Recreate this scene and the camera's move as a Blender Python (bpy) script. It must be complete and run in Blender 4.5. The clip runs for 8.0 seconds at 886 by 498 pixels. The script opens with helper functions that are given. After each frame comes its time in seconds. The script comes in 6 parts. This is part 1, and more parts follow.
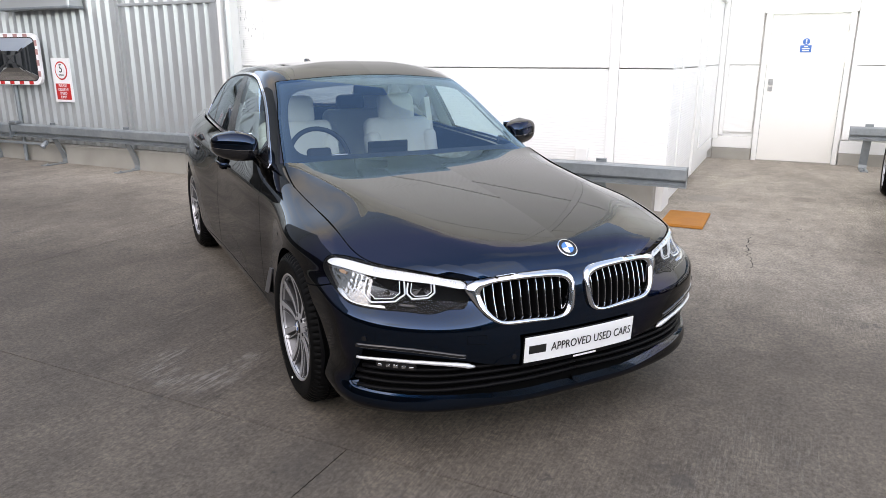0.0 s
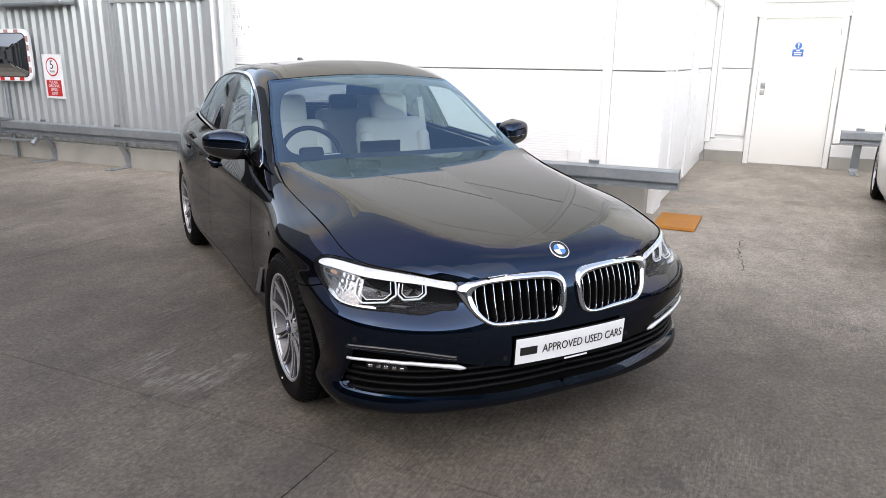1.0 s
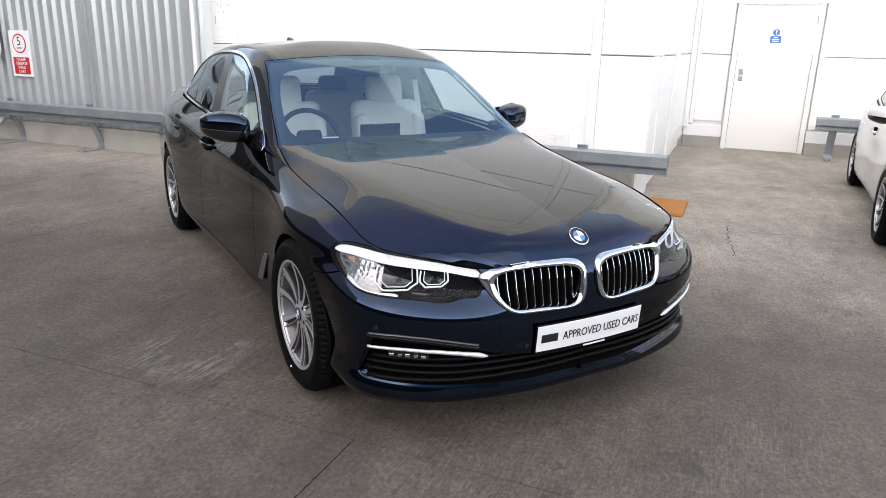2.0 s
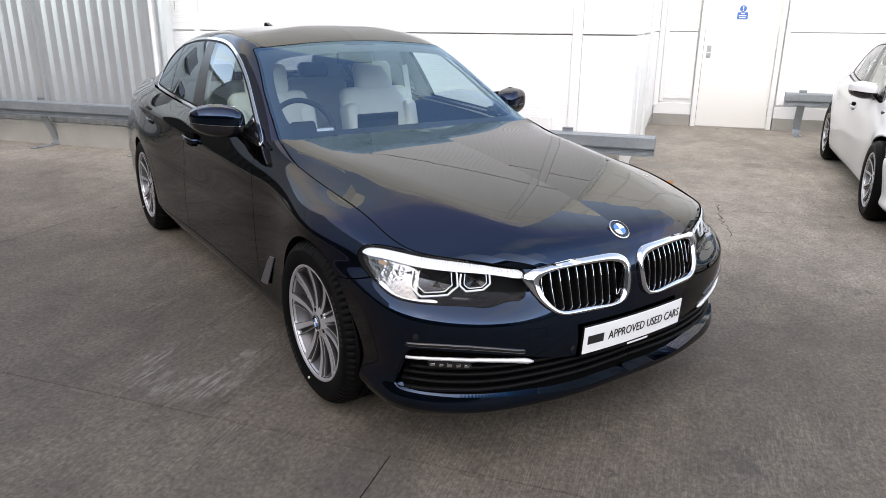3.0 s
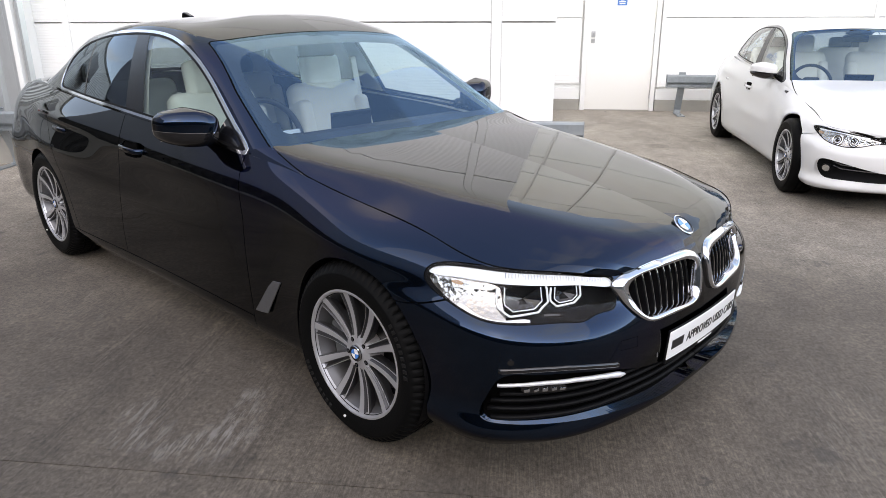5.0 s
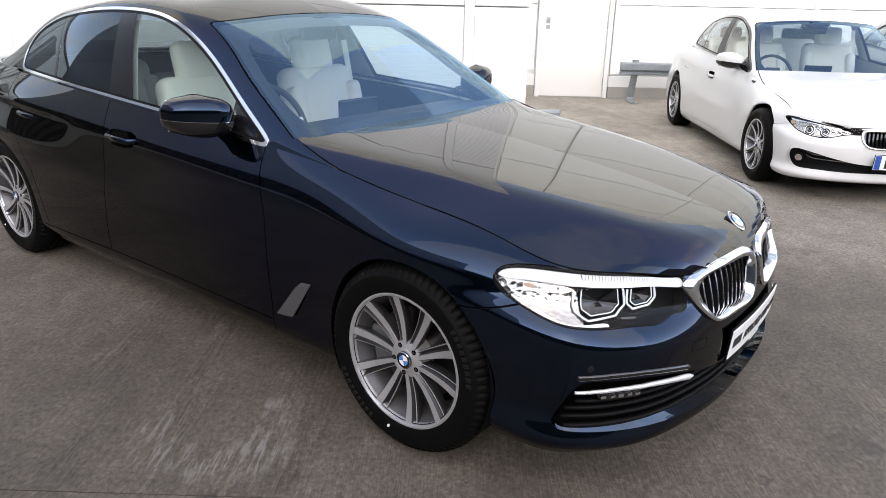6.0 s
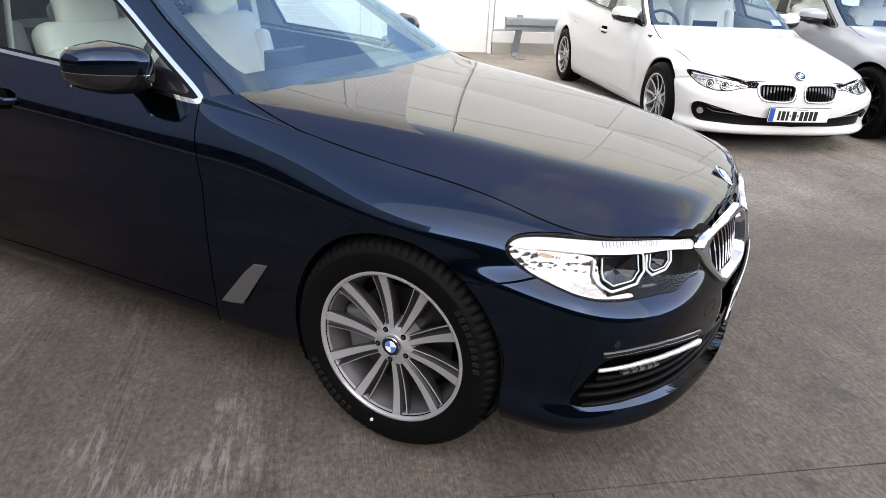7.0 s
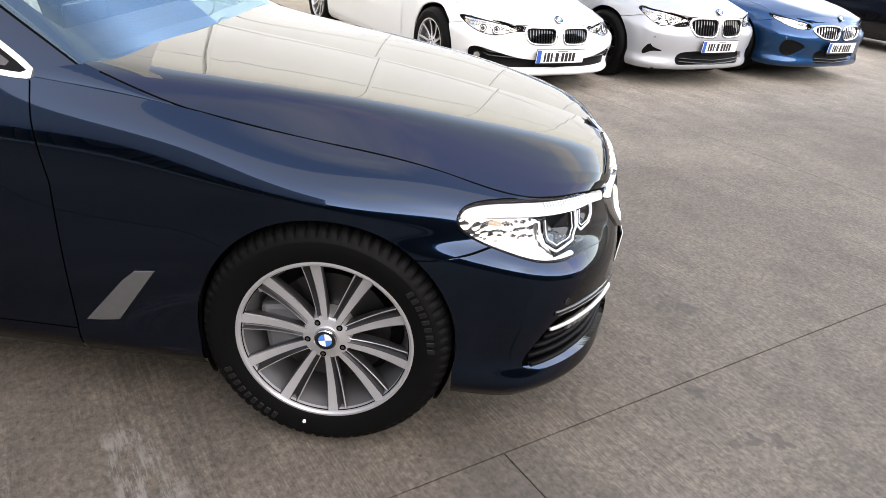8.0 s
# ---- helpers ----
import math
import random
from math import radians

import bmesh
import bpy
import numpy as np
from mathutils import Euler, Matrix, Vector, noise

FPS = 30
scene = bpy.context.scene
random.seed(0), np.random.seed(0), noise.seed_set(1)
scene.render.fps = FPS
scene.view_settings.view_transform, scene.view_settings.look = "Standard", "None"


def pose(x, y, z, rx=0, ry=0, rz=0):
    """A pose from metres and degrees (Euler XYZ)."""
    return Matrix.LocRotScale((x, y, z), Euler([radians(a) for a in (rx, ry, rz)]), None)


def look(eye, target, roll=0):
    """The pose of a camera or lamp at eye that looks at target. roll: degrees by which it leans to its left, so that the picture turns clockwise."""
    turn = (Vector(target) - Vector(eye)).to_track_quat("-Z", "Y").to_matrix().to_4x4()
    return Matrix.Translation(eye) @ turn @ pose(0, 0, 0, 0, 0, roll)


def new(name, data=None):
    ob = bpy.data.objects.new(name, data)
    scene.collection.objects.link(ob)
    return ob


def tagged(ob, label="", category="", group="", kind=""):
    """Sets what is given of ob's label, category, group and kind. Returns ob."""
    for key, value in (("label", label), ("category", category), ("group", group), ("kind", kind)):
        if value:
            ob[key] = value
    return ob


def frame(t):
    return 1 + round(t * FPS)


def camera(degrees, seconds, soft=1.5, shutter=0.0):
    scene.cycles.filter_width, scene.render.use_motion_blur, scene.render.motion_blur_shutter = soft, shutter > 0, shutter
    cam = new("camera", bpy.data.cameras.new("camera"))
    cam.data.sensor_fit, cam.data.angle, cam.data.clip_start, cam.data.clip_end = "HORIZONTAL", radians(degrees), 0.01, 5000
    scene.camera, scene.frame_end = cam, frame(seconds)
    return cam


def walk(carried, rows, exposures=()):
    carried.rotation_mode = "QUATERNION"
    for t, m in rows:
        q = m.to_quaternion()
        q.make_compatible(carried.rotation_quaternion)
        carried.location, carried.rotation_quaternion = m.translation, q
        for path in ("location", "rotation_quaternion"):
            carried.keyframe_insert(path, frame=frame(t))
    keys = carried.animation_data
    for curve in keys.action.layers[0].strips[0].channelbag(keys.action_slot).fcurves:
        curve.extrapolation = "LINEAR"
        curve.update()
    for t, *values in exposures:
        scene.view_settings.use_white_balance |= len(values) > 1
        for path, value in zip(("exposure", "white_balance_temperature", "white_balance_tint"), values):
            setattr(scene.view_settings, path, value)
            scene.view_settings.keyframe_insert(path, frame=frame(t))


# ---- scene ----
cam = camera(64.8, 8.0, 0.6)
PATH = [
    (0, (-1.628, -2.877, 1.488), (-0.756, -1.156, 0.96), 0.0),
    (0.5, (-1.623, -2.879, 1.489), (-0.736, -1.165, 0.963), 0.3),
    (1, (-1.621, -2.87, 1.488), (-0.73, -1.159, 0.961), 0.6),
    (1.5, (-1.652, -2.846, 1.489), (-0.761, -1.148, 0.921), 0.9),
    (2, (-1.775, -2.739, 1.487), (-0.809, -1.084, 0.915), 1.4),
    (2.2, (-1.826, -2.698, 1.490), (-0.849, -1.048, 0.912), 1.3),
    (3.3, (-1.966, -2.307, 1.49), (-0.871, -0.755, 0.864), 0.6),
    (3.5, (-2.017, -2.234, 1.49), (-0.901, -0.698, 0.862), 0.9),
    (4, (-2.189, -2.068, 1.498), (-0.874, -0.7, 0.864), -0.0),
    (4.5, (-2.288, -1.947, 1.491), (-0.917, -0.64, 0.848), 2.1),
    (5, (-2.278, -1.76, 1.48), (-0.913, -0.448, 0.837), -0.2),
    (5.2, (-2.27, -1.676, 1.483), (-0.921, -0.343, 0.847), -0.1),
    (6.3, (-2.503, -1.235, 1.482), (-0.957, -0.171, 0.79), 1.9),
    (6.5, (-2.512, -1.152, 1.464), (-0.937, -0.131, 0.773), 2.2),
    (7, (-2.426, -0.902, 1.404), (-0.771, -0.093, 0.626), 2.9),
    (7.5, (-2.405, -0.612, 1.389), (-0.648, -0.194, 0.529), 3.3),
    (8, (-2.443, -0.353, 1.395), (-0.643, -0.278, 0.526), 5.8),
]
walk(cam, [(t, look(eye, target, roll)) for t, eye, target, roll in PATH], [(0.0, 0.24, 13200, 15), (5.2, 0.28, 13200, 15), (6.5, 0.44, 13500, 15), (7.3, 0.66, 14000, 15), (8.0, 0.94, 14800, 15)])

# ---- light: open sky with thin cloud, soft sun ----
world = bpy.data.worlds.new("sky")
scene.world = world
world.use_nodes = True
wn, wl = world.node_tree.nodes, world.node_tree.links
wn.clear()
w_out = wn.new("ShaderNodeOutputWorld")
w_bg = wn.new("ShaderNodeBackground")
w_sky = wn.new("ShaderNodeTexSky")
w_sky.sky_type = "NISHITA"
w_sky.sun_disc = False
SUN_EL, SUN_AZ = 30.0, 230.0
w_sky.sun_elevation, w_sky.sun_rotation = radians(SUN_EL), radians(SUN_AZ)
w_sky.air_density, w_sky.dust_density, w_sky.ozone_density = 0.6, 0.1, 3.0
# thin broken cloud over the blue
w_co = wn.new("ShaderNodeTexCoord")
w_no = wn.new("ShaderNodeTexNoise")
w_no.inputs["Scale"].default_value, w_no.inputs["Detail"].default_value = 1.5, 7.0
w_no.inputs["Roughness"].default_value = 0.55
w_ra = wn.new("ShaderNodeValToRGB")
w_ra.color_ramp.elements[0].position, w_ra.color_ramp.elements[1].position = 0.50, 0.82
w_mix = wn.new("ShaderNodeMixRGB")
w_mix.inputs["Color2"].default_value = (1.50, 1.66, 1.92, 1)
# the cloud sheet lies flat overhead, so it closes up towards the horizon
w_sep = wn.new("ShaderNodeSeparateXYZ")
w_max = wn.new("ShaderNodeMath")
w_max.operation, w_max.inputs[1].default_value = "MAXIMUM", 0.0
w_add = wn.new("ShaderNodeMath")
w_add.operation, w_add.inputs[1].default_value = "ADD", 0.13
w_div = wn.new("ShaderNodeVectorMath")
w_div.operation = "DIVIDE"
w_cmb = wn.new("ShaderNodeCombineXYZ")
wl.new(w_co.outputs["Generated"], w_sep.inputs["Vector"])
wl.new(w_sep.outputs["Z"], w_max.inputs[0])
wl.new(w_max.outputs["Value"], w_add.inputs[0])
for axis in "XYZ":
    wl.new(w_add.outputs["Value"], w_cmb.inputs[axis])
wl.new(w_co.outputs["Generated"], w_div.inputs[0])
wl.new(w_cmb.outputs["Vector"], w_div.inputs[1])
wl.new(w_div.outputs["Vector"], w_no.inputs["Vector"])
wl.new(w_no.outputs["Fac"], w_ra.inputs["Fac"])
wl.new(w_ra.outputs["Color"], w_mix.inputs["Fac"])
wl.new(w_sky.outputs["Color"], w_mix.inputs["Color1"])
wl.new(w_mix.outputs["Color"], w_bg.inputs["Color"])
w_bg.inputs["Strength"].default_value = 1.14
wl.new(w_bg.outputs["Background"], w_out.inputs["Surface"])
sun_data = bpy.data.lights.new("sun", "SUN")
sun_data.energy, sun_data.angle, sun_data.color = 1.5, radians(125), (1.0, 0.90, 0.76)
sun = new("sun", sun_data)
_az = radians(SUN_AZ)
SUN_DIR = Vector((math.sin(_az) * math.cos(radians(SUN_EL)), math.cos(_az) * math.cos(radians(SUN_EL)), math.sin(radians(SUN_EL))))
sun.matrix_world = look(SUN_DIR * 30, (0, 0, 0))

# ---- materials ----


def mat(name, base, rough=0.5, metal=0.0, coat=0.0, coat_rough=0.03, vary=0.0, scale=8.0, bump=0.0, bump_scale=60.0, stretch=(1, 1, 1), spec=0.5, rough_vary=0.0, second=None, second_scale=0.7, second_amount=0.0, flake=0.0):
    m = bpy.data.materials.new(name)
    m.use_nodes = True
    n, l = m.node_tree.nodes, m.node_tree.links
    b = n["Principled BSDF"]
    b.inputs["Base Color"].default_value = (*base, 1)
    b.inputs["Roughness"].default_value = rough
    b.inputs["Metallic"].default_value = metal
    b.inputs["Specular IOR Level"].default_value = spec
    b.inputs["Coat Weight"].default_value = coat
    b.inputs["Coat Roughness"].default_value = coat_rough
    if vary or bump or rough_vary or second:
        co = n.new("ShaderNodeTexCoord")
        mp = n.new("ShaderNodeMapping")
        mp.inputs["Scale"].default_value = stretch
        l.new(co.outputs["Object"], mp.inputs["Vector"])
    colour = None
    if vary:
        no = n.new("ShaderNodeTexNoise")
        no.inputs["Scale"].default_value, no.inputs["Detail"].default_value = scale, 6
        l.new(mp.outputs["Vector"], no.inputs["Vector"])
        mx = n.new("ShaderNodeMixRGB")
        mx.inputs["Color1"].default_value = (*[c * (1 - vary) for c in base], 1)
        mx.inputs["Color2"].default_value = (*[min(1, c * (1 + vary)) for c in base], 1)
        l.new(no.outputs["Fac"], mx.inputs["Fac"])
        colour = mx.outputs["Color"]
        if rough_vary:
            rm = n.new("ShaderNodeMapRange")
            rm.inputs["To Min"].default_value, rm.inputs["To Max"].default_value = max(0, rough - rough_vary), min(1, rough + rough_vary)
            l.new(no.outputs["Fac"], rm.inputs["Value"])
            l.new(rm.outputs["Result"], b.inputs["Roughness"])
    if second:
        n2 = n.new("ShaderNodeTexNoise")
        n2.inputs["Scale"].default_value, n2.inputs["Detail"].default_value = second_scale, 5
        l.new(mp.outputs["Vector"], n2.inputs["Vector"])
        r2 = n.new("ShaderNodeValToRGB")
        r2.color_ramp.elements[0].position, r2.color_ramp.elements[1].position = 0.45, 0.68
        l.new(n2.outputs["Fac"], r2.inputs["Fac"])
        ma = n.new("ShaderNodeMath")
        ma.operation = "MULTIPLY"
        ma.inputs[1].default_value = second_amount
        l.new(r2.outputs["Color"], ma.inputs[0])
        m2 = n.new("ShaderNodeMixRGB")
        m2.inputs["Color1"].default_value = (*base, 1)
        m2.inputs["Color2"].default_value = (*second, 1)
        if colour:
            l.new(colour, m2.inputs["Color1"])
        l.new(ma.outputs["Value"], m2.inputs["Fac"])
        colour = m2.outputs["Color"]
    if colour:
        l.new(colour, b.inputs["Base Color"])
    if bump:
        nb = n.new("ShaderNodeTexNoise")
        nb.inputs["Scale"].default_value, nb.inputs["Detail"].default_value = bump_scale, 4
        l.new(mp.outputs["Vector"], nb.inputs["Vector"])
        bu = n.new("ShaderNodeBump")
        bu.inputs["Strength"].default_value, bu.inputs["Distance"].default_value = bump, 0.01
        l.new(nb.outputs["Fac"], bu.inputs["Height"])
        l.new(bu.outputs["Normal"], b.inputs["Normal"])
    return m


def glass(name, tint, ior=1.5, gloss=(1.0, 1.0, 1.0)):
    """A thin pane: clear tinted body and a Fresnel reflection."""
    m = bpy.data.materials.new(name)
    m.use_nodes = True
    n, l = m.node_tree.nodes, m.node_tree.links
    n.clear()
    out = n.new("ShaderNodeOutputMaterial")
    tr = n.new("ShaderNodeBsdfTransparent")
    tr.inputs["Color"].default_value = (*tint, 1)
    gl = n.new("ShaderNodeBsdfGlossy")
    gl.inputs["Roughness"].default_value = 0.01
    gl.inputs["Color"].default_value = (*gloss, 1)
    # the same reflection from either side of the pane
    fr = n.new("ShaderNodeLayerWeight")
    fr.inputs["Blend"].default_value = 0.5
    po = n.new("ShaderNodeMath")
    po.operation, po.inputs[1].default_value = "POWER", 5.0
    f0 = ((ior - 1) / (ior + 1)) ** 2
    ad = n.new("ShaderNodeMath")
    ad.operation, ad.inputs[1].default_value, ad.inputs[2].default_value = "MULTIPLY_ADD", 1 - f0, f0
    l.new(fr.outputs["Facing"], po.inputs[0])
    l.new(po.outputs["Value"], ad.inputs[0])
    mx = n.new("ShaderNodeMixShader")
    l.new(ad.outputs["Value"], mx.inputs["Fac"])
    l.new(tr.outputs["BSDF"], mx.inputs[1])
    l.new(gl.outputs["BSDF"], mx.inputs[2])
    l.new(mx.outputs["Shader"], out.inputs["Surface"])
    return m


def paint(name, base, metal, rough, flake=0.0, ior=1.40):
    m = mat(name, base, rough, metal, coat=1.0, coat_rough=0.012, vary=flake, scale=900)
    m.node_tree.nodes["Principled BSDF"].inputs["Coat IOR"].default_value = ior
    m.node_tree.nodes["Principled BSDF"].inputs["Specular IOR Level"].default_value = 0.5 if metal == 1.0 else 0.0
    if metal == 1.0:
        m.node_tree.nodes["Principled BSDF"].inputs["Specular Tint"].default_value = (0.0005, 0.040, 0.090, 1)
    return m


SPOT_DARK, SPOT_PALE = (0.045, 0.040, 0.036), (0.25, 0.23, 0.205)


def on_site(x, y):
    """Deck coordinates, along and into the facade, of a place on the ground."""
    return (0.602 * x - 0.798 * y, 0.798 * x + 0.602 * y)


SPOTS = [(*on_site(x, y), r * 0.78, c, p * 0.85) for x, y, r, c, p in (
    (-0.657, -1.299, 0.045, SPOT_DARK, 0.75), (-0.628, -1.388, 0.055, SPOT_DARK, 0.75), (-0.69, -1.23, 0.035, SPOT_DARK, 0.6), (0.159, -1.29, 0.065, SPOT_DARK, 0.6),
    (-0.43, -1.173, 0.045, SPOT_DARK, 0.75), (0.145, -1.18, 0.04, SPOT_DARK, 0.5), (0.537, -0.991, 0.035, SPOT_DARK, 0.6), (-0.272, -1.042, 0.024, SPOT_DARK, 0.8),
    (-0.322, -1.18, 0.030, SPOT_DARK, 0.8), (0.714, -0.883, 0.04, SPOT_DARK, 0.5), (-1.49, 0.29, 0.05, SPOT_DARK, 0.6), (-0.95, -0.55, 0.30, SPOT_DARK, 0.3),
    (4.38, 2.56, 0.28, SPOT_PALE, 0.7), (5.25, 2.03, 0.20, SPOT_DARK, 0.3))]


def concrete(name):
    """Brush-finished concrete deck: streaks along the fall, stains, traffic grime, painted wall bounce."""
    m = bpy.data.materials.new(name)
    m.use_nodes = True
    n, l = m.node_tree.nodes, m.node_tree.links
    b = n["Principled BSDF"]
    co = n.new("ShaderNodeTexCoord")

    def noise_of(scale, detail, stretch=(1, 1, 1), rough=0.55):
        mp = n.new("ShaderNodeMapping")
        mp.inputs["Scale"].default_value = stretch
        l.new(co.outputs["Object"], mp.inputs["Vector"])
        t = n.new("ShaderNodeTexNoise")
        t.inputs["Scale"].default_value, t.inputs["Detail"].default_value, t.inputs["Roughness"].default_value = scale, detail, rough
        l.new(mp.outputs["Vector"], t.inputs["Vector"])
        return t.outputs["Fac"]

    def ramp(src, p0, c0, p1, c1):
        r = n.new("ShaderNodeValToRGB")
        e = r.color_ramp.elements
        e[0].position, e[1].position = p0, p1
        e[0].color, e[1].color = (*c0, 1), (*c1, 1)
        l.new(src, r.inputs["Fac"])
        return r.outputs["Color"]

    def mix(kind, fac, a, c):
        x = n.new("ShaderNodeMixRGB")
        x.blend_type = kind
        for key, v in (("Fac", fac), ("Color1", a), ("Color2", c)):
            if hasattr(v, "is_linked"):
                l.new(v, x.inputs[key])
            elif key == "Fac":
                x.inputs[key].default_value = v
            else:
                x.inputs[key].default_value = (*v, 1)
        return x.outputs["Color"]

    base = ramp(noise_of(0.45, 6), 0.35, (0.0745, 0.060, 0.047), 0.68, (0.115, 0.094, 0.074))
    streak = noise_of(190, 4, (1, 0.035, 1), 0.65)
    grain = noise_of(60, 9, (1, 0.7, 1), 0.80)
    base = mix("OVERLAY", 0.58, base, ramp(noise_of(3.2, 10, (1, 0.6, 1), 0.70), 0.34, (0.30, 0.30, 0.30), 0.68, (0.70, 0.70, 0.70)))
    brushed = mix("OVERLAY", 0.40, base, ramp(streak, 0.42, (0.22, 0.22, 0.22), 0.62, (0.86, 0.86, 0.86)))
    base = mix("MIX", ramp(noise_of(0.55, 4), 0.50, (0.05, 0.05, 0.05), 0.60, (0.8, 0.8, 0.8)), base, brushed)
    # worn skin: blotches with a broken edge and fine flaking, in no direction
    base = mix("OVERLAY", 0.24, base, ramp(noise_of(11, 11, (1, 0.85, 1), 0.78), 0.42, (0.28, 0.28, 0.28), 0.58, (0.72, 0.72, 0.72)))
    base = mix("OVERLAY", 0.22, base, ramp(noise_of(38, 8, (1, 0.9, 1), 0.75), 0.40, (0.25, 0.25, 0.25), 0.60, (0.80, 0.80, 0.80)))
    base = mix("OVERLAY", 0.62, base, ramp(grain, 0.40, (0.20, 0.20, 0.20), 0.60, (0.80, 0.80, 0.80)))
    # tyre film on the driving lane; paler by the buildings: less film, painted wall bounce
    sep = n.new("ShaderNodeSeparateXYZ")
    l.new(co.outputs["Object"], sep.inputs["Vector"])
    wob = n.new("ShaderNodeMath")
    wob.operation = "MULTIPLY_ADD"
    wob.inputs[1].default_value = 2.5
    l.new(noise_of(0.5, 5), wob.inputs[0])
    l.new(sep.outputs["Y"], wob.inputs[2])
    clean_bounce = n.new("ShaderNodeMapRange")
    clean_bounce.interpolation_type = "SMOOTHSTEP"
    clean_bounce.inputs["From Min"].default_value, clean_bounce.inputs["From Max"].default_value = 1.2, 5.6
    l.new(wob.outputs["Value"], clean_bounce.inputs["Value"])
    base = mix("MIX", clean_bounce.outputs["Result"], base, mix("MULTIPLY", 1.0, base, (3.25, 3.48, 3.70)))
    # scuffed pale patches that follow the brush marks, dark blots and pits
    scuff = ramp(noise_of(1.1, 9, (1, 0.45, 1), 0.70), 0.55, (0, 0, 0), 0.62, (1, 1, 1))
    fleck = ramp(noise_of(75, 8, (1, 0.10, 1), 0.80), 0.53, (0, 0, 0), 0.60, (0.38, 0.38, 0.38))
    base = mix("MIX", mix("MULTIPLY", 1.0, scuff, fleck), base, (0.21, 0.19, 0.165))
    blot = ramp(noise_of(4.5, 7, (1, 0.5, 1), 0.66), 0.645, (0, 0, 0), 0.70, (0.7, 0.7, 0.7))
    base = mix("MIX", blot, base, (0.060, 0.054, 0.048))
    # places with a ragged edge: a coarsely tined strip, pale scrapes, old oil spots and damp marks
    ragged = n.new("ShaderNodeMixRGB")
    ragged.blend_type, ragged.inputs["Fac"].default_value = "ADD", 0.13
    l.new(co.outputs["Object"], ragged.inputs["Color1"])
    rn = n.new("ShaderNodeTexNoise")
    rn.inputs["Scale"].default_value, rn.inputs["Detail"].default_value = 26.0, 7
    l.new(co.outputs["Object"], rn.inputs["Vector"])
    l.new(rn.outputs["Color"], ragged.inputs["Color2"])

    def zone(sa, sb, rad, soft_edge, power):
        ds = n.new("ShaderNodeVectorMath")
        ds.operation = "DISTANCE"
        flat = n.new("ShaderNodeVectorMath")
        flat.operation, flat.inputs[1].default_value = "MULTIPLY", (1, 1, 0)
        l.new(ragged.outputs["Color"], flat.inputs[0])
        l.new(flat.outputs["Vector"], ds.inputs[0])
        ds.inputs[1].default_value = (sa + 0.065, sb + 0.065, 0)
        mr = n.new("ShaderNodeMapRange")
        mr.interpolation_type = "SMOOTHSTEP"
        mr.inputs["From Min"].default_value, mr.inputs["From Max"].default_value = rad, rad * soft_edge
        mr.inputs["To Min"].default_value, mr.inputs["To Max"].default_value = 0.0, power
        l.new(ds.outputs["Value"], mr.inputs["Value"])
        return mr.outputs["Result"]

    tined = mix("OVERLAY", 0.55, base, ramp(noise_of(62, 6, (1, 0.06, 1), 0.75), 0.42, (0.20, 0.20, 0.20), 0.64, (0.92, 0.92, 0.92)))
    strips = ramp(noise_of(2.6, 6, (1, 0.22, 1), 0.6), 0.47, (0.05, 0.05, 0.05), 0.56, (1, 1, 1))
    base = mix("MIX", mix("MULTIPLY", 1.0, strips, zone(*on_site(-1.05, 0.75), 1.6, 0.3, 0.95)), base, tined)
    scrape = ramp(noise_of(34, 9, (1, 0.14, 1), 0.80), 0.49, (0, 0, 0), 0.565, (0.62, 0.62, 0.62))
    for x, y, rad in ((-1.30, 0.35, 0.16), (-1.19, 0.37, 0.12), (-1.10, 0.47, 0.11), (-1.0, 0.54, 0.09), (-1.40, 0.44, 0.12), (-1.44, 0.62, 0.16), (-1.36, 0.76, 0.10)):
        base = mix("MIX", mix("MULTIPLY", 1.0, zone(*on_site(x, y), rad, 0.3, 0.9), scrape), base, (0.245, 0.225, 0.205))
    for sa, sb, rad, colour, power in SPOTS:
        base = mix("MIX", zone(sa, sb, rad, 0.7, power), base, colour)
    pit = ramp(noise_of(26, 3), 0.70, (0, 0, 0), 0.735, (0.8, 0.8, 0.8))
    base = mix("MIX", pit, base, (0.03, 0.027, 0.025))
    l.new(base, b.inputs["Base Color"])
    b.inputs["Roughness"].default_value = 0.78
    bu = n.new("ShaderNodeBump")
    bu.inputs["Strength"].default_value, bu.inputs["Distance"].default_value = 0.30, 0.004
    l.new(streak, bu.inputs["Height"])
    b2 = n.new("ShaderNodeBump")
    b2.inputs["Strength"].default_value, b2.inputs["Distance"].default_value = 0.8, 0.004
    l.new(grain, b2.inputs["Height"])
    l.new(bu.outputs["Normal"], b2.inputs["Normal"])
    l.new(b2.outputs["Normal"], b.inputs["Normal"])
    return m


def cladding(name, base):
    """White coated metal sheet with fine horizontal ribs and a little grime."""
    m = mat(name, base, 0.42, 0.0, vary=0.03, scale=1.5, second=(0.62, 0.61, 0.58), second_scale=1.1, second_amount=0.12)
    n, l = m.node_tree.nodes, m.node_tree.links
    co = n.new("ShaderNodeTexCoord")
    wv = n.new("ShaderNodeTexWave")
    wv.bands_direction = "Z"
    wv.inputs["Scale"].default_value = 12.0
    l.new(co.outputs["Object"], wv.inputs["Vector"])
    bu = n.new("ShaderNodeBump")
    bu.inputs["Strength"].default_value, bu.inputs["Distance"].default_value = 0.5, 0.004
    l.new(wv.outputs["Fac"], bu.inputs["Height"])
    l.new(bu.outputs["Normal"], n["Principled BSDF"].inputs["Normal"])
    return m


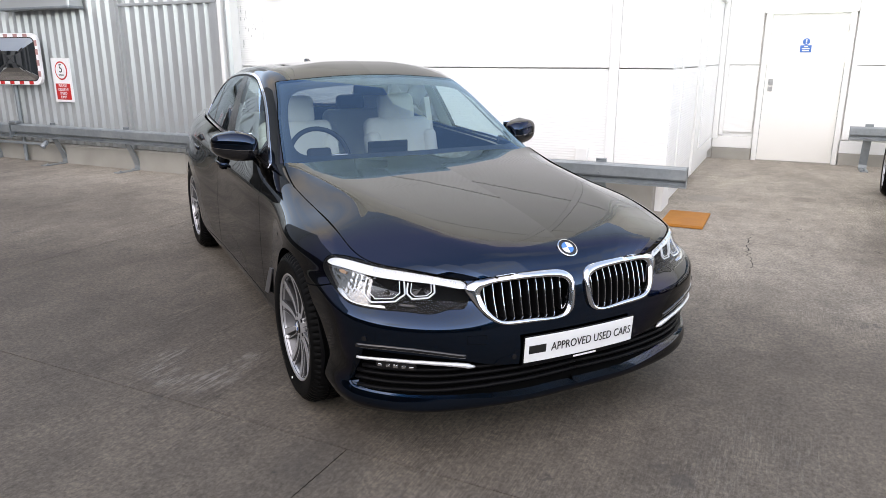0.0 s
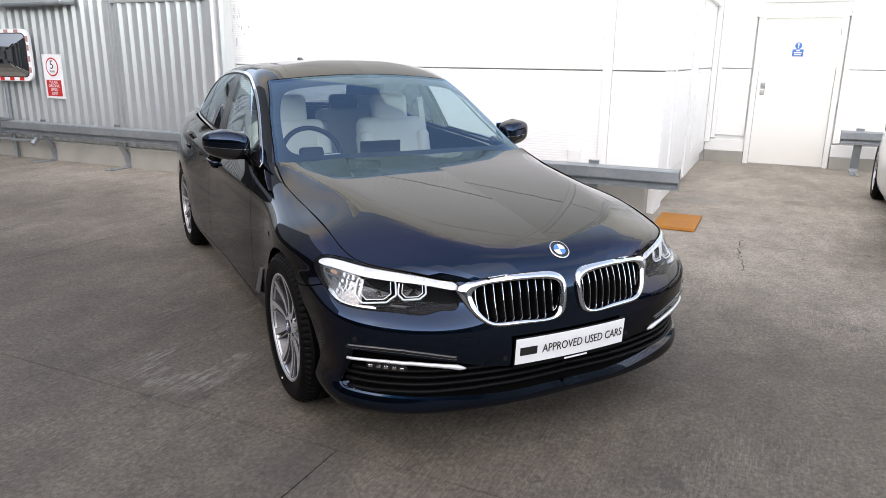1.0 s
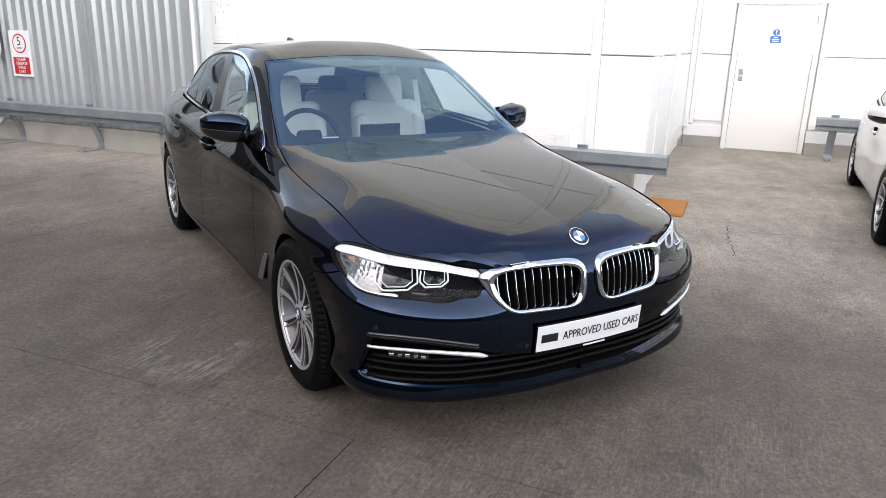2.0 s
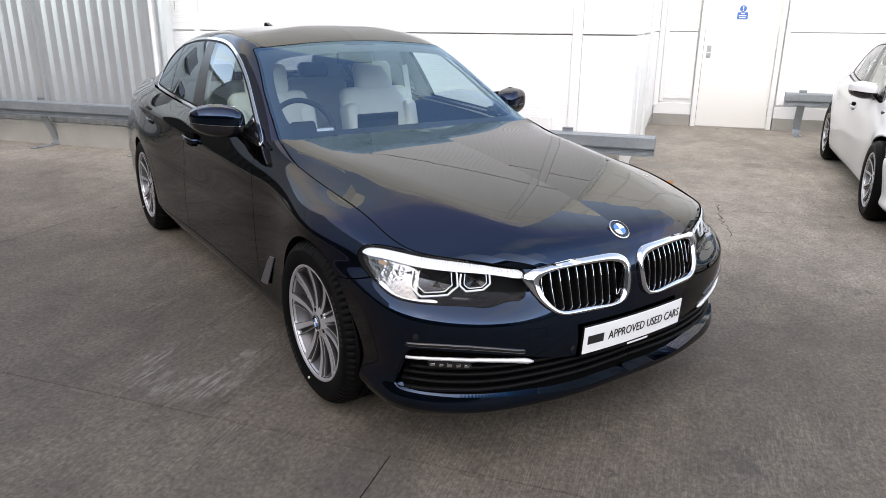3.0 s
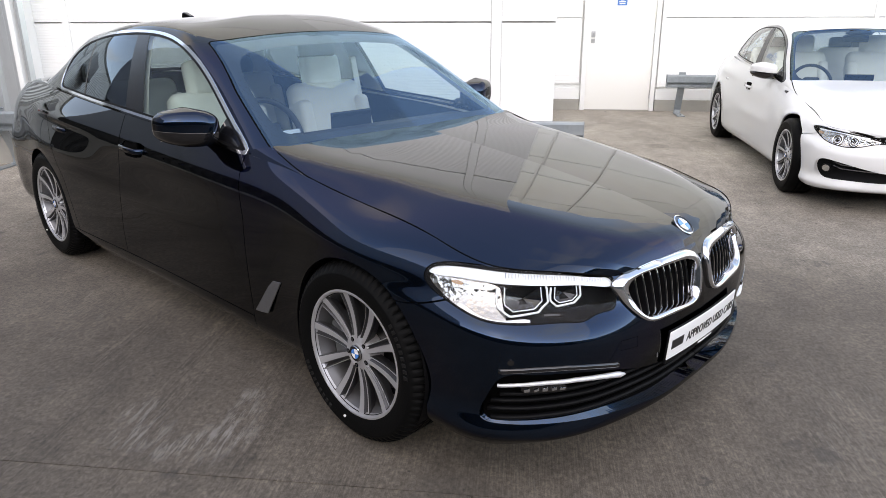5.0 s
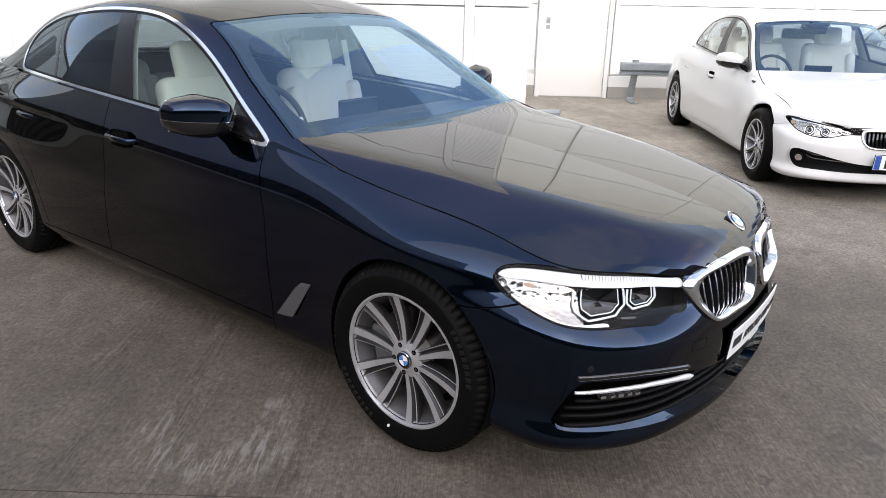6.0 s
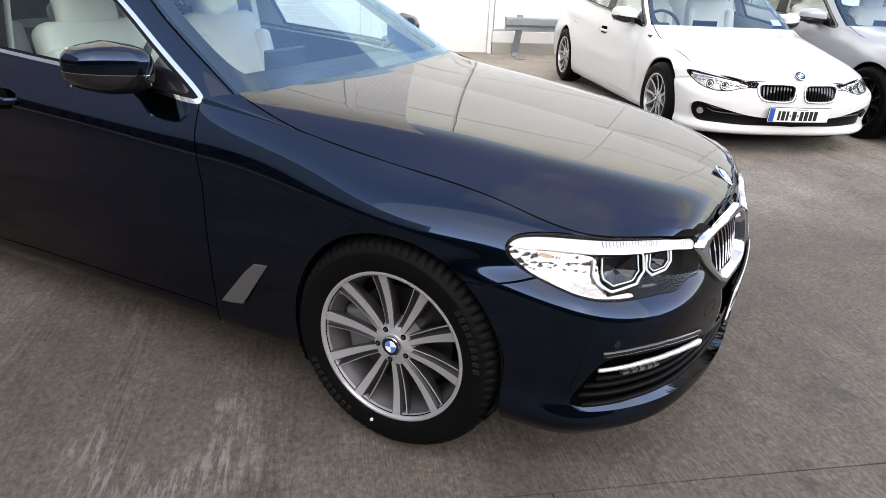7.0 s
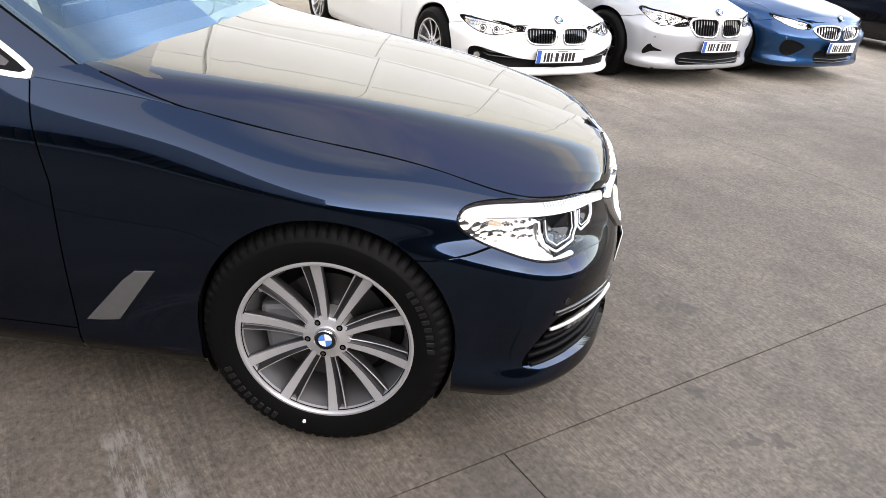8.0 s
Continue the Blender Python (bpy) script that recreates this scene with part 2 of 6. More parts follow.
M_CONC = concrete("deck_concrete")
M_JOINT = mat("joint_sealant", (0.015, 0.014, 0.013), 0.9, vary=0.3, scale=12)
M_CLAD = cladding("white_cladding", (0.85, 0.85, 0.83))
M_TRIM = mat("white_trim", (0.80, 0.80, 0.78), 0.4, vary=0.03, scale=3)
M_PLINTH = mat("plinth_concrete", (0.35, 0.335, 0.30), 0.8, vary=0.15, scale=3, bump=0.3, bump_scale=30, second=(0.25, 0.235, 0.21), second_scale=1.6, second_amount=0.5)
M_DARKWALL = mat("dark_render", (0.05, 0.049, 0.048), 0.85, vary=0.2, scale=2, bump=0.3, bump_scale=30)
M_FENCE = mat("grey_corrugated_steel", (0.56, 0.585, 0.585), 0.30, 0.55, vary=0.08, scale=2.5, second=(0.49, 0.50, 0.51), second_scale=0.9, second_amount=0.4)
M_GALV = mat("galvanised_steel", (0.27, 0.305, 0.32), 0.42, 0.55, vary=0.22, scale=22, rough_vary=0.12, bump=0.08, bump_scale=40, second=(0.39, 0.415, 0.425), second_scale=5, second_amount=0.6)
# tone of the added, unseen upper wall that the windows reflect
M_UPPER = mat("unseen_wall_blue_grey", (0.21, 0.235, 0.28), 0.6, vary=0.1, scale=1.2)
M_DOOR = mat("door_paint", (0.80, 0.79, 0.75), 0.38, vary=0.02, scale=2)
M_STEEL = mat("brushed_steel", (0.55, 0.55, 0.55), 0.3, 1.0, vary=0.1, scale=30)
M_BLUE = mat("sign_blue", (0.02, 0.16, 0.48), 0.35)
M_RED = mat("sign_red", (0.62, 0.03, 0.03), 0.35)
M_WHITE = mat("sign_white", (0.82, 0.82, 0.82), 0.35)
M_BLACK = mat("sign_black", (0.012, 0.012, 0.012), 0.4)
M_ORANGE = mat("orange_mat", (0.42, 0.15, 0.018), 0.75, vary=0.25, scale=10, bump=0.4, bump_scale=120, second=(0.36, 0.13, 0.03), second_scale=4, second_amount=0.6)
M_MIRROR = mat("mirror_glass", (0.9, 0.9, 0.9), 0.01, 1.0)
M_DARKGAP = mat("shut_gap_black", (0.003, 0.003, 0.003), 0.8, spec=0.02)
M_PAINT = paint("dark_blue_metallic_paint", (0.0003, 0.0150, 0.039), 1.0, 0.10, 0.25, 1.37)
M_PWHITE = paint("white_paint", (0.63, 0.63, 0.62), 0.0, 0.4)
M_PSILVER = paint("pale_silver_white_paint", (0.37, 0.38, 0.395), 0.35, 0.38)
M_PBLUE = paint("bright_blue_metallic_paint", (0.0005, 0.050, 0.130), 0.85, 0.35, 0.2)
M_SLATEDGE = mat("dark_chrome", (0.55, 0.56, 0.57), 0.12, 1.0)
M_CHROME = mat("chrome", (0.62, 0.63, 0.65), 0.10, 1.0)
M_VENT = mat("satin_grey_trim", (0.20, 0.20, 0.205), 0.42, 0.8, vary=0.08, scale=60)
M_PILLAR = mat("pillar_black", (0.006, 0.006, 0.007), 0.22, spec=0.22)
M_BRIGHT = mat("bright_satin_strip", (0.80, 0.81, 0.82), 0.45, 0.6)
M_PBLACK = paint("black_paint", (0.004, 0.004, 0.005), 0.0, 0.4)
M_SATIN = mat("satin_silver", (0.62, 0.62, 0.62), 0.25, 1.0)
M_GLOSSBLK = mat("gloss_black", (0.006, 0.006, 0.007), 0.08, coat=0.5)
M_PLASTIC = mat("black_plastic", (0.004, 0.004, 0.0045), 0.5, spec=0.10, vary=0.2, scale=200)
M_TYRE = mat("tyre_rubber", (0.004, 0.004, 0.004), 0.5, spec=0.05, vary=0.2, scale=30, bump=0.1, bump_scale=200)
M_TYREMARK = mat("tyre_lettering", (0.009, 0.009, 0.009), 0.5, spec=0.2)
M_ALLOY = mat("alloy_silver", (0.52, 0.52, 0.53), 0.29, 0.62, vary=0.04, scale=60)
# darker alloys: on spoke flanks and barrel the shade is in the colour
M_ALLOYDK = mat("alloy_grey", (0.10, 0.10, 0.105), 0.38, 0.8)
M_BARREL_SHADED = mat("alloy_barrel_shaded", (0.17, 0.17, 0.175), 0.42, 0.7)
M_DISC = mat("brake_disc", (0.07, 0.069, 0.067), 0.4, 1.0, vary=0.15, scale=20)
M_CALIPER = mat("brake_caliper", (0.15, 0.155, 0.16), 0.5, 0.5, vary=0.15, scale=20)
M_GLASS = glass("window_glass", (0.88, 0.94, 0.93), 1.7)
M_WSCREEN = glass("windscreen_glass", (0.68, 0.76, 0.77), 2.05, (0.42, 0.74, 1.0))
M_DOORGLASS = glass("tinted_door_glass", (0.60, 0.71, 0.70), 1.6, (0.80, 0.92, 1.0))
M_REARGLASS = glass("rear_screen_glass", (0.34, 0.39, 0.40), 1.45, (0.80, 0.92, 1.0))
M_PRIVACY = glass("privacy_glass", (0.035, 0.041, 0.048), 1.42, (0.80, 0.92, 1.0))
M_LENS = glass("headlight_lens", (0.95, 0.97, 0.98), 1.2)
M_FRIT = mat("black_frit", (0.01, 0.012, 0.014), 0.3)
M_CREAM = mat("cream_leather", (0.82, 0.79, 0.72), 0.5, vary=0.06, scale=12, bump=0.15, bump_scale=150)
M_LINER = mat("headliner_cloth", (0.56, 0.54, 0.50), 0.9, vary=0.05, scale=40)
def facets(name, base, scale):
    """Moulded reflector: bright metal broken into small cells."""
    m = mat(name, base, 0.14, 0.95)
    n, l = m.node_tree.nodes, m.node_tree.links
    co = n.new("ShaderNodeTexCoord")
    vo = n.new("ShaderNodeTexVoronoi")
    vo.inputs["Scale"].default_value = scale
    l.new(co.outputs["Object"], vo.inputs["Vector"])
    bu = n.new("ShaderNodeBump")
    bu.inputs["Strength"].default_value, bu.inputs["Distance"].default_value = 0.35, 0.006
    l.new(vo.outputs["Distance"], bu.inputs["Height"])
    l.new(bu.outputs["Normal"], n["Principled BSDF"].inputs["Normal"])
    return m


M_REFL = facets("faceted_reflector", (0.40, 0.38, 0.36), 60.0)
M_DASH = mat("dash_plastic", (0.02, 0.021, 0.024), 0.6, vary=0.15, scale=60)
M_AMBER = mat("amber_lens", (0.40, 0.24, 0.15), 0.25)
M_LAMPWHITE = mat("white_light_guide", (0.80, 0.82, 0.84), 0.2)
M_BADGEBLUE = mat("badge_blue", (0.01, 0.20, 0.55), 0.15, coat=1.0)
M_PLATEWHITE = mat("plate_white", (0.82, 0.82, 0.81), 0.3)
M_EUBLUE = mat("plate_blue_band", (0.006, 0.085, 0.36), 0.3)

# ---- small mesh tools ----


def part(name, bm, material, parent=None, label="", smooth=False):
    me = bpy.data.meshes.new(name)
    bm.normal_update()
    bm.to_mesh(me)
    bm.free()
    me.materials.append(material)
    if smooth:
        me.polygons.foreach_set("use_smooth", [True] * len(me.polygons))
    ob = new(name, me)
    if parent:
        ob.parent = parent
    if label:
        ob["label"] = label
    return ob


def box_bm(x0, x1, y0, y1, z0, z1, bevel=0.0, segs=2):
    bm = bmesh.new()
    bmesh.ops.create_cube(bm, size=1)
    for v in bm.verts:
        v.co = Vector((x0 + (v.co.x + 0.5) * (x1 - x0), y0 + (v.co.y + 0.5) * (y1 - y0), z0 + (v.co.z + 0.5) * (z1 - z0)))
    if bevel:
        bmesh.ops.bevel(bm, geom=bm.edges[:], offset=bevel, segments=segs, affect="EDGES", profile=0.5)
    return bm


def cyl_bm(p, q, r, n=16, r2=None, bevel=0.0):
    p, q = Vector(p), Vector(q)
    bm = bmesh.new()
    bmesh.ops.create_cone(bm, cap_ends=True, segments=n, radius1=r, radius2=r if r2 is None else r2, depth=(q - p).length)
    if bevel:
        caps = [e for e in bm.edges if abs(e.verts[0].co.z - e.verts[1].co.z) < 1e-6]
        bmesh.ops.bevel(bm, geom=caps, offset=bevel, segments=2, affect="EDGES", profile=0.5)
    m = Matrix.Translation((p + q) / 2) @ (q - p).to_track_quat("Z", "Y").to_matrix().to_4x4()
    bmesh.ops.transform(bm, matrix=m, verts=bm.verts)
    return bm


def join_bm(*bms):
    out = bmesh.new()
    for b in bms:
        me = bpy.data.meshes.new("tmp")
        b.to_mesh(me)
        b.free()
        out.from_mesh(me)
        bpy.data.meshes.remove(me)
    return out


def moved(bm, m):
    bmesh.ops.transform(bm, matrix=m, verts=bm.verts)
    return bm


def extrude_poly(pts, depth, axis="y", bevel=0.0):
    """A prism: the outline pts in the plane across the axis, from 0 to depth along it."""
    bm = bmesh.new()
    order = {"y": lambda a, c, d: (a, d, c), "x": lambda a, c, d: (d, a, c), "z": lambda a, c, d: (a, c, d)}[axis]
    lo = [bm.verts.new(order(a, c, 0)) for a, c in pts]
    hi = [bm.verts.new(order(a, c, depth)) for a, c in pts]
    n = len(pts)
    bm.faces.new(lo)
    bm.faces.new(hi[::-1])
    for i in range(n):
        bm.faces.new((lo[i], lo[(i + 1) % n], hi[(i + 1) % n], hi[i]))
    bmesh.ops.recalc_face_normals(bm, faces=bm.faces)
    if bevel:
        bmesh.ops.bevel(bm, geom=bm.edges[:], offset=bevel, segments=2, affect="EDGES", profile=0.5)
    return bm


def tube_bm(pts, r, n=8, closed=False, flat=1.0):
    """A round or flattened bar along a line of points."""
    P = [Vector(p) for p in pts]
    bm = bmesh.new()
    rings = []
    N = len(P)
    up = Vector((0, 0, 1))
    for i, p in enumerate(P):
        a = P[(i - 1) % N] if closed or i > 0 else P[i]
        b = P[(i + 1) % N] if closed or i < N - 1 else P[i]
        d = (b - a).normalized()
        s = d.cross(up)
        if s.length < 1e-3:
            s = d.cross(Vector((0, 1, 0)))
        s.normalize()
        t = s.cross(d)
        rr = r[i] if hasattr(r, "__len__") else r
        rings.append([bm.verts.new(p + s * math.cos(k * 2 * math.pi / n) * rr * flat + t * math.sin(k * 2 * math.pi / n) * rr) for k in range(n)])
    for i in range(N if closed else N - 1):
        A, B = rings[i], rings[(i + 1) % N]
        for k in range(n):
            bm.faces.new((A[k], A[(k + 1) % n], B[(k + 1) % n], B[k]))
    if not closed:
        bm.faces.new(rings[0][::-1])
        bm.faces.new(rings[-1])
    bmesh.ops.recalc_face_normals(bm, faces=bm.faces)
    return bm


def text_bm(words, size, depth=0.0008, align="CENTER"):
    """Lettering in the built-in face, in the x-z plane, facing -y."""
    cu = bpy.data.curves.new("lettering", "FONT")
    cu.body, cu.size, cu.extrude, cu.align_x, cu.align_y = words, size, depth, align, "CENTER"
    cu.resolution_u = 3
    ob = bpy.data.objects.new("lettering", cu)
    me = bpy.data.meshes.new_from_object(ob)
    bm = bmesh.new()
    bm.from_mesh(me)
    bpy.data.objects.remove(ob)
    bpy.data.curves.remove(cu)
    bpy.data.meshes.remove(me)
    return moved(bm, pose(0, 0, 0, 90))


def empty(name, m=None, label="", category="", group="", kind=""):
    ob = new(name)
    ob.empty_display_size = 0.1
    if m is not None:
        ob.matrix_basis = m
    return tagged(ob, label, category, group, kind)


# ---- the deck and the building; A runs along the facade, B into it ----
SKEW = math.degrees(math.atan2(-0.798, 0.602))
SITE = pose(0, 0, 0, 0, 0, SKEW)
FACE, DOORFACE, RETURN = 4.03, 8.50, 0.285
WALL_TOP, FENCE_TOP = 6.2, 3.0
FACE_END, FENCE, FENCE_END = -5.30, 3.76, -5.0
WALL_W_END = -12.4


def setting(name, bm, material, label="", category="", m=None, parent=None):
    ob = part(name, bm, material, parent, "")
    if not parent:
        ob.matrix_basis = m or SITE
        tagged(ob, label, category, kind="structure")
    return ob


ground = setting("ground", box_bm(-400, 400, -400, 400, -0.6, -0.03), M_JOINT, "dark joint bed under the concrete deck", "ground")

# facade: backing wall, plinth, cladding panels, cover strips
wall_a = setting("wall_facade", box_bm(FACE_END, RETURN - 0.02, FACE + 0.06, FACE + 0.5, 0.0, WALL_TOP), M_TRIM, "tall white clad facade wall behind the parked car", "wall")
setting("plinth", box_bm(FACE_END, RETURN - 0.09, FACE - 0.10, FACE + 0.4, -0.1, 0.30, 0.01), M_PLINTH, parent=wall_a)
wall_r = setting("wall_return", box_bm(RETURN - 0.45, RETURN - 0.06, FACE + 0.5, DOORFACE, 0.0, WALL_TOP), M_TRIM, "white clad side wall leading to the door", "wall")
setting("plinth", box_bm(RETURN - 0.40, RETURN - 0.085, FACE + 0.4, DOORFACE - 0.02, -0.1, 0.16, 0.01), M_PLINTH, parent=wall_r)
wall_d = setting("wall_door", box_bm(RETURN - 0.45, 0.86, DOORFACE + 0.06, DOORFACE + 0.5, 0, WALL_TOP), M_TRIM, "white clad wall with the fire door", "wall")
setting("wall_door_side", box_bm(1.99, 34.0, DOORFACE + 0.06, DOORFACE + 0.5, 0, WALL_TOP), M_TRIM, parent=wall_d)
setting("wall_over_door", box_bm(0.86, 1.99, DOORFACE + 0.06, DOORFACE + 0.5, 2.15, WALL_TOP), M_TRIM, parent=wall_d)
setting("plinth", box_bm(RETURN, 0.845, DOORFACE - 0.02, DOORFACE + 0.2, -0.1, 0.17, 0.01), M_PLINTH, parent=wall_d)
setting("plinth", box_bm(2.0, 34.0, DOORFACE - 0.02, DOORFACE + 0.2, -0.1, 0.17, 0.01), M_PLINTH, parent=wall_d)
setting("ledge", box_bm(RETURN, 0.845, DOORFACE - 0.005, DOORFACE + 0.1, 0.17, 0.34, 0.006), M_TRIM, parent=wall_d)
setting("ledge", box_bm(2.0, 34.0, DOORFACE - 0.005, DOORFACE + 0.1, 0.17, 0.34, 0.006), M_TRIM, parent=wall_d)
setting("ledge", box_bm(RETURN - 0.1, RETURN - 0.008, FACE + 0.4, DOORFACE - 0.03, 0.16, 0.33, 0.006), M_TRIM, parent=wall_r)


def panel(parent, a0, a1, z0, z1, b0, b1, along="a"):
    bm = box_bm(a0, a1, b0, b1, z0, z1, 0.004, 1)
    return setting("panel", bm, M_CLAD, parent=parent)


ROWZ = [0.30, 1.388, 2.78, 4.17, 5.56, 6.2]
for z0, z1 in zip(ROWZ[:-1], ROWZ[1:]):
    for a0, a1 in ((FACE_END, -4.657), (-4.593, -0.325), (-0.235, RETURN)):
        panel(wall_a, a0 + 0.004, a1 - 0.004, z0 + 0.006, z1 - 0.006, FACE, FACE + 0.055)
    for b0, b1 in ((FACE + 0.06, 4.62), (4.635, 5.91)):
        panel(wall_r, RETURN - 0.055, RETURN - 0.001, max(z0, 0.33) + 0.006, z1 - 0.006, b0, b1)
    for b0, b1 in ((6.80, 8.45),):
        panel(wall_r, RETURN - 0.055, RETURN - 0.012, max(z0, 0.33) + 0.006, z1 - 0.006, b0, b1)
    panel(wall_d, 0.42, 0.825, max(z0, 0.40) + 0.006, z1 - 0.006, DOORFACE + 0.012, DOORFACE + 0.056)
    for k in range(10):
        a0 = 2.04 + 3.0 * k
        panel(wall_d, a0 + 0.03, a0 + 2.97, max(z0, 0.36) + 0.006, z1 - 0.006, DOORFACE + 0.012, DOORFACE + 0.056)
    if z1 > 2.3:
        panel(wall_d, 0.88, 1.97, max(z0, 2.30) + 0.006, z1 - 0.006, DOORFACE + 0.012, DOORFACE + 0.056)
for a, half in ((-4.625, 0.036), (-0.28, 0.047)):
    setting("cover_strip", box_bm(a - half, a + half, FACE - 0.018, FACE + 0.05, 0.30, WALL_TOP, 0.004), M_TRIM, parent=wall_a)
setting("corner_strip", box_bm(FENCE_END - 0.02, FENCE_END + 0.03, FENCE - 0.04, FACE + 0.05, 0.30, WALL_TOP, 0.004), M_TRIM, parent=wall_a)
setting("cover_strip", box_bm(RETURN - 0.05, RETURN + 0.012, 4.614, 4.64, 0.30, WALL_TOP, 0.003), M_TRIM, parent=wall_r)
# old grey drip stains on the facade sheet
_rnd = random.Random(8)
M_STAIN = mat("grey_stain", (0.50, 0.50, 0.49), 0.7, vary=0.15, scale=30)
for k in range(22):
    a, z, hh, ww = -5.06 + _rnd.random() * 0.36, 1.55 + _rnd.random() * 0.55, 0.02 + 0.10 * _rnd.random() ** 2, 0.006 + 0.010 * _rnd.random()
    setting("stain", box_bm(a, a + ww, FACE - 0.0015, FACE + 0.002, z, z + hh, 0.001, 1), M_STAIN, parent=wall_a)
# proud pier and lintel of the shallow recess beside the door
setting("pier", box_bm(RETURN - 0.05, RETURN + 0.02, 5.93, 6.40, 0.10, 2.30, 0.006), M_TRIM, parent=wall_r)
setting("lintel", box_bm(RETURN - 0.05, RETURN + 0.05, 5.93, 8.43, 2.26, 2.34, 0.006), M_TRIM, parent=wall_r)
setting("cover_strip", box_bm(RETURN - 0.01, RETURN + 0.07, DOORFACE - 0.04, DOORFACE + 0.01, 0.30, WALL_TOP, 0.004), M_TRIM, parent=wall_d)
setting("cover_strip", box_bm(0.36, 0.42, DOORFACE - 0.012, DOORFACE + 0.05, 0.36, WALL_TOP, 0.004), M_TRIM, parent=wall_d)
for k in range(11):
    setting("cover_strip", box_bm(2.01 + 3.0 * k, 2.07 + 3.0 * k, DOORFACE - 0.012, DOORFACE + 0.05, 0.36, WALL_TOP, 0.004), M_TRIM, parent=wall_d)

# far end and the side behind the walk
wall_e = setting("wall_end", box_bm(20.6, 21.0, -13.0, DOORFACE, 0.0, 2.6), M_PLINTH, "pale grey concrete wall closing the far end of the deck", "wall")
setting("coping", box_bm(20.55, 21.05, -13.0, DOORFACE, 2.6, 2.68, 0.01), M_PLINTH, parent=wall_e)
# unseen wall, added to give the car paint something dark to reflect
wall_s = empty("reflected_wall_south", SITE, "unseen plain dark grey wall behind the walk, added for reflections", "wall", kind="structure")
WALL_S = -13.0

# the fire door in its frame
door_1 = empty("door_1", SITE, "plain off-white steel fire door, shut, in a white frame", "door", kind="structure")
part("door_leaf", box_bm(0.925, 1.915, DOORFACE + 0.015, DOORFACE + 0.06, 0.012, 2.10, 0.003), M_DOOR, door_1)
part("frame_jamb", box_bm(0.850, 0.92, DOORFACE - 0.03, DOORFACE + 0.08, 0.0, 2.165, 0.004), M_TRIM, door_1)
part("frame_jamb", box_bm(1.92, 1.985, DOORFACE - 0.03, DOORFACE + 0.08, 0.0, 2.165, 0.004), M_TRIM, door_1)
part("frame_head", box_bm(0.82, 2.005, DOORFACE - 0.05, DOORFACE + 0.08, 2.105, 2.19, 0.006), M_TRIM, door_1)
part("threshold", box_bm(0.92, 1.92, DOORFACE - 0.02, DOORFACE + 0.06, -0.01, 0.011), M_PLINTH, door_1)
lock = part("lock_plate", box_bm(0.972, 1.034, DOORFACE + 0.003, DOORFACE + 0.016, 1.105, 1.195, 0.004), M_STEEL, door_1)
part("lock_button", cyl_bm((1.003, DOORFACE + 0.004, 1.155), (1.003, DOORFACE - 0.012, 1.155), 0.018, 16), M_STEEL, lock)
part("latch_plate", box_bm(0.972, 1.034, DOORFACE + 0.003, DOORFACE + 0.016, 1.02, 1.085, 0.004), M_STEEL, door_1)
for z in (0.25, 1.1, 1.90):
    part("hinge", cyl_bm((1.918, DOORFACE + 0.01, z - 0.06), (1.918, DOORFACE + 0.01, z + 0.06), 0.010, 10), M_STEEL, door_1)

sign_f = empty("fire_door_sign", SITE, "small blue fire door sign with white marks", "sign")
part("disc", cyl_bm((1.405, DOORFACE + 0.014, 1.712), (1.405, DOORFACE + 0.009, 1.712), 0.046, 28), M_BLUE, sign_f)
part("mark", box_bm(1.397, 1.413, DOORFACE + 0.006, DOORFACE + 0.010, 1.700, 1.744), M_WHITE, sign_f)
part("mark", box_bm(1.397, 1.413, DOORFACE + 0.006, DOORFACE + 0.010, 1.681, 1.692), M_WHITE, sign_f)
part("panel_plate", box_bm(1.333, 1.477, DOORFACE + 0.009, DOORFACE + 0.014, 1.564, 1.662, 0.002), M_BLUE, sign_f)
for z, w in ((1.643, 0.05), (1.616, 0.10), (1.590, 0.085)):
    part("line", box_bm(1.405 - w / 2, 1.405 + w / 2, DOORFACE + 0.006, DOORFACE + 0.0095, z - 0.007, z + 0.007), M_WHITE, sign_f)

# corrugated grey screen on a concrete upstand
fence = empty("wall_screen", SITE, "grey corrugated steel screen wall on a concrete upstand", "wall", kind="structure")


def corrugated(a0, a1, b, z0, z1, pitch=0.17, deep=0.042):
    bm = bmesh.new()
    prof = []
    a = a0
    while a < a1:
        for da, d in ((0.0, 0.0), (0.116, 0.0), (0.124, -deep), (0.158, -deep), (0.187, 0.0)):
            prof.append((a + da * pitch / 0.19, b + d))
        a += pitch
    lo = [bm.verts.new((p[0], p[1], z0)) for p in prof]
    hi = [bm.verts.new((p[0], p[1], z1)) for p in prof]
    for i in range(len(prof) - 1):
        bm.faces.new((lo[i], lo[i + 1], hi[i + 1], hi[i]))
    return bm


part("sheet", corrugated(WALL_W_END, -6.75, FENCE + 0.04, 0.28, FENCE_TOP), M_FENCE, fence)
part("sheet", corrugated(-6.75, FENCE_END - 0.05, FENCE + 0.03, 0.28, 2.15), M_FENCE, fence)
part("sheet", corrugated(-6.75, FENCE_END - 0.05, FENCE + 0.045, 2.15, FENCE_TOP), M_FENCE, fence)
part("backing", box_bm(WALL_W_END, FENCE_END, FENCE + 0.06, FENCE + 0.2, 0.0, FENCE_TOP - 0.02), M_FENCE, fence)
part("upstand", box_bm(WALL_W_END, FENCE_END, FENCE - 0.05, FENCE + 0.25, -0.1, 0.27, 0.012), M_PLINTH, fence)
part("flashing", box_bm(-6.75, FENCE_END - 0.05, FENCE - 0.02, FENCE + 0.05, 2.135, 2.17, 0.004), M_FENCE, fence)
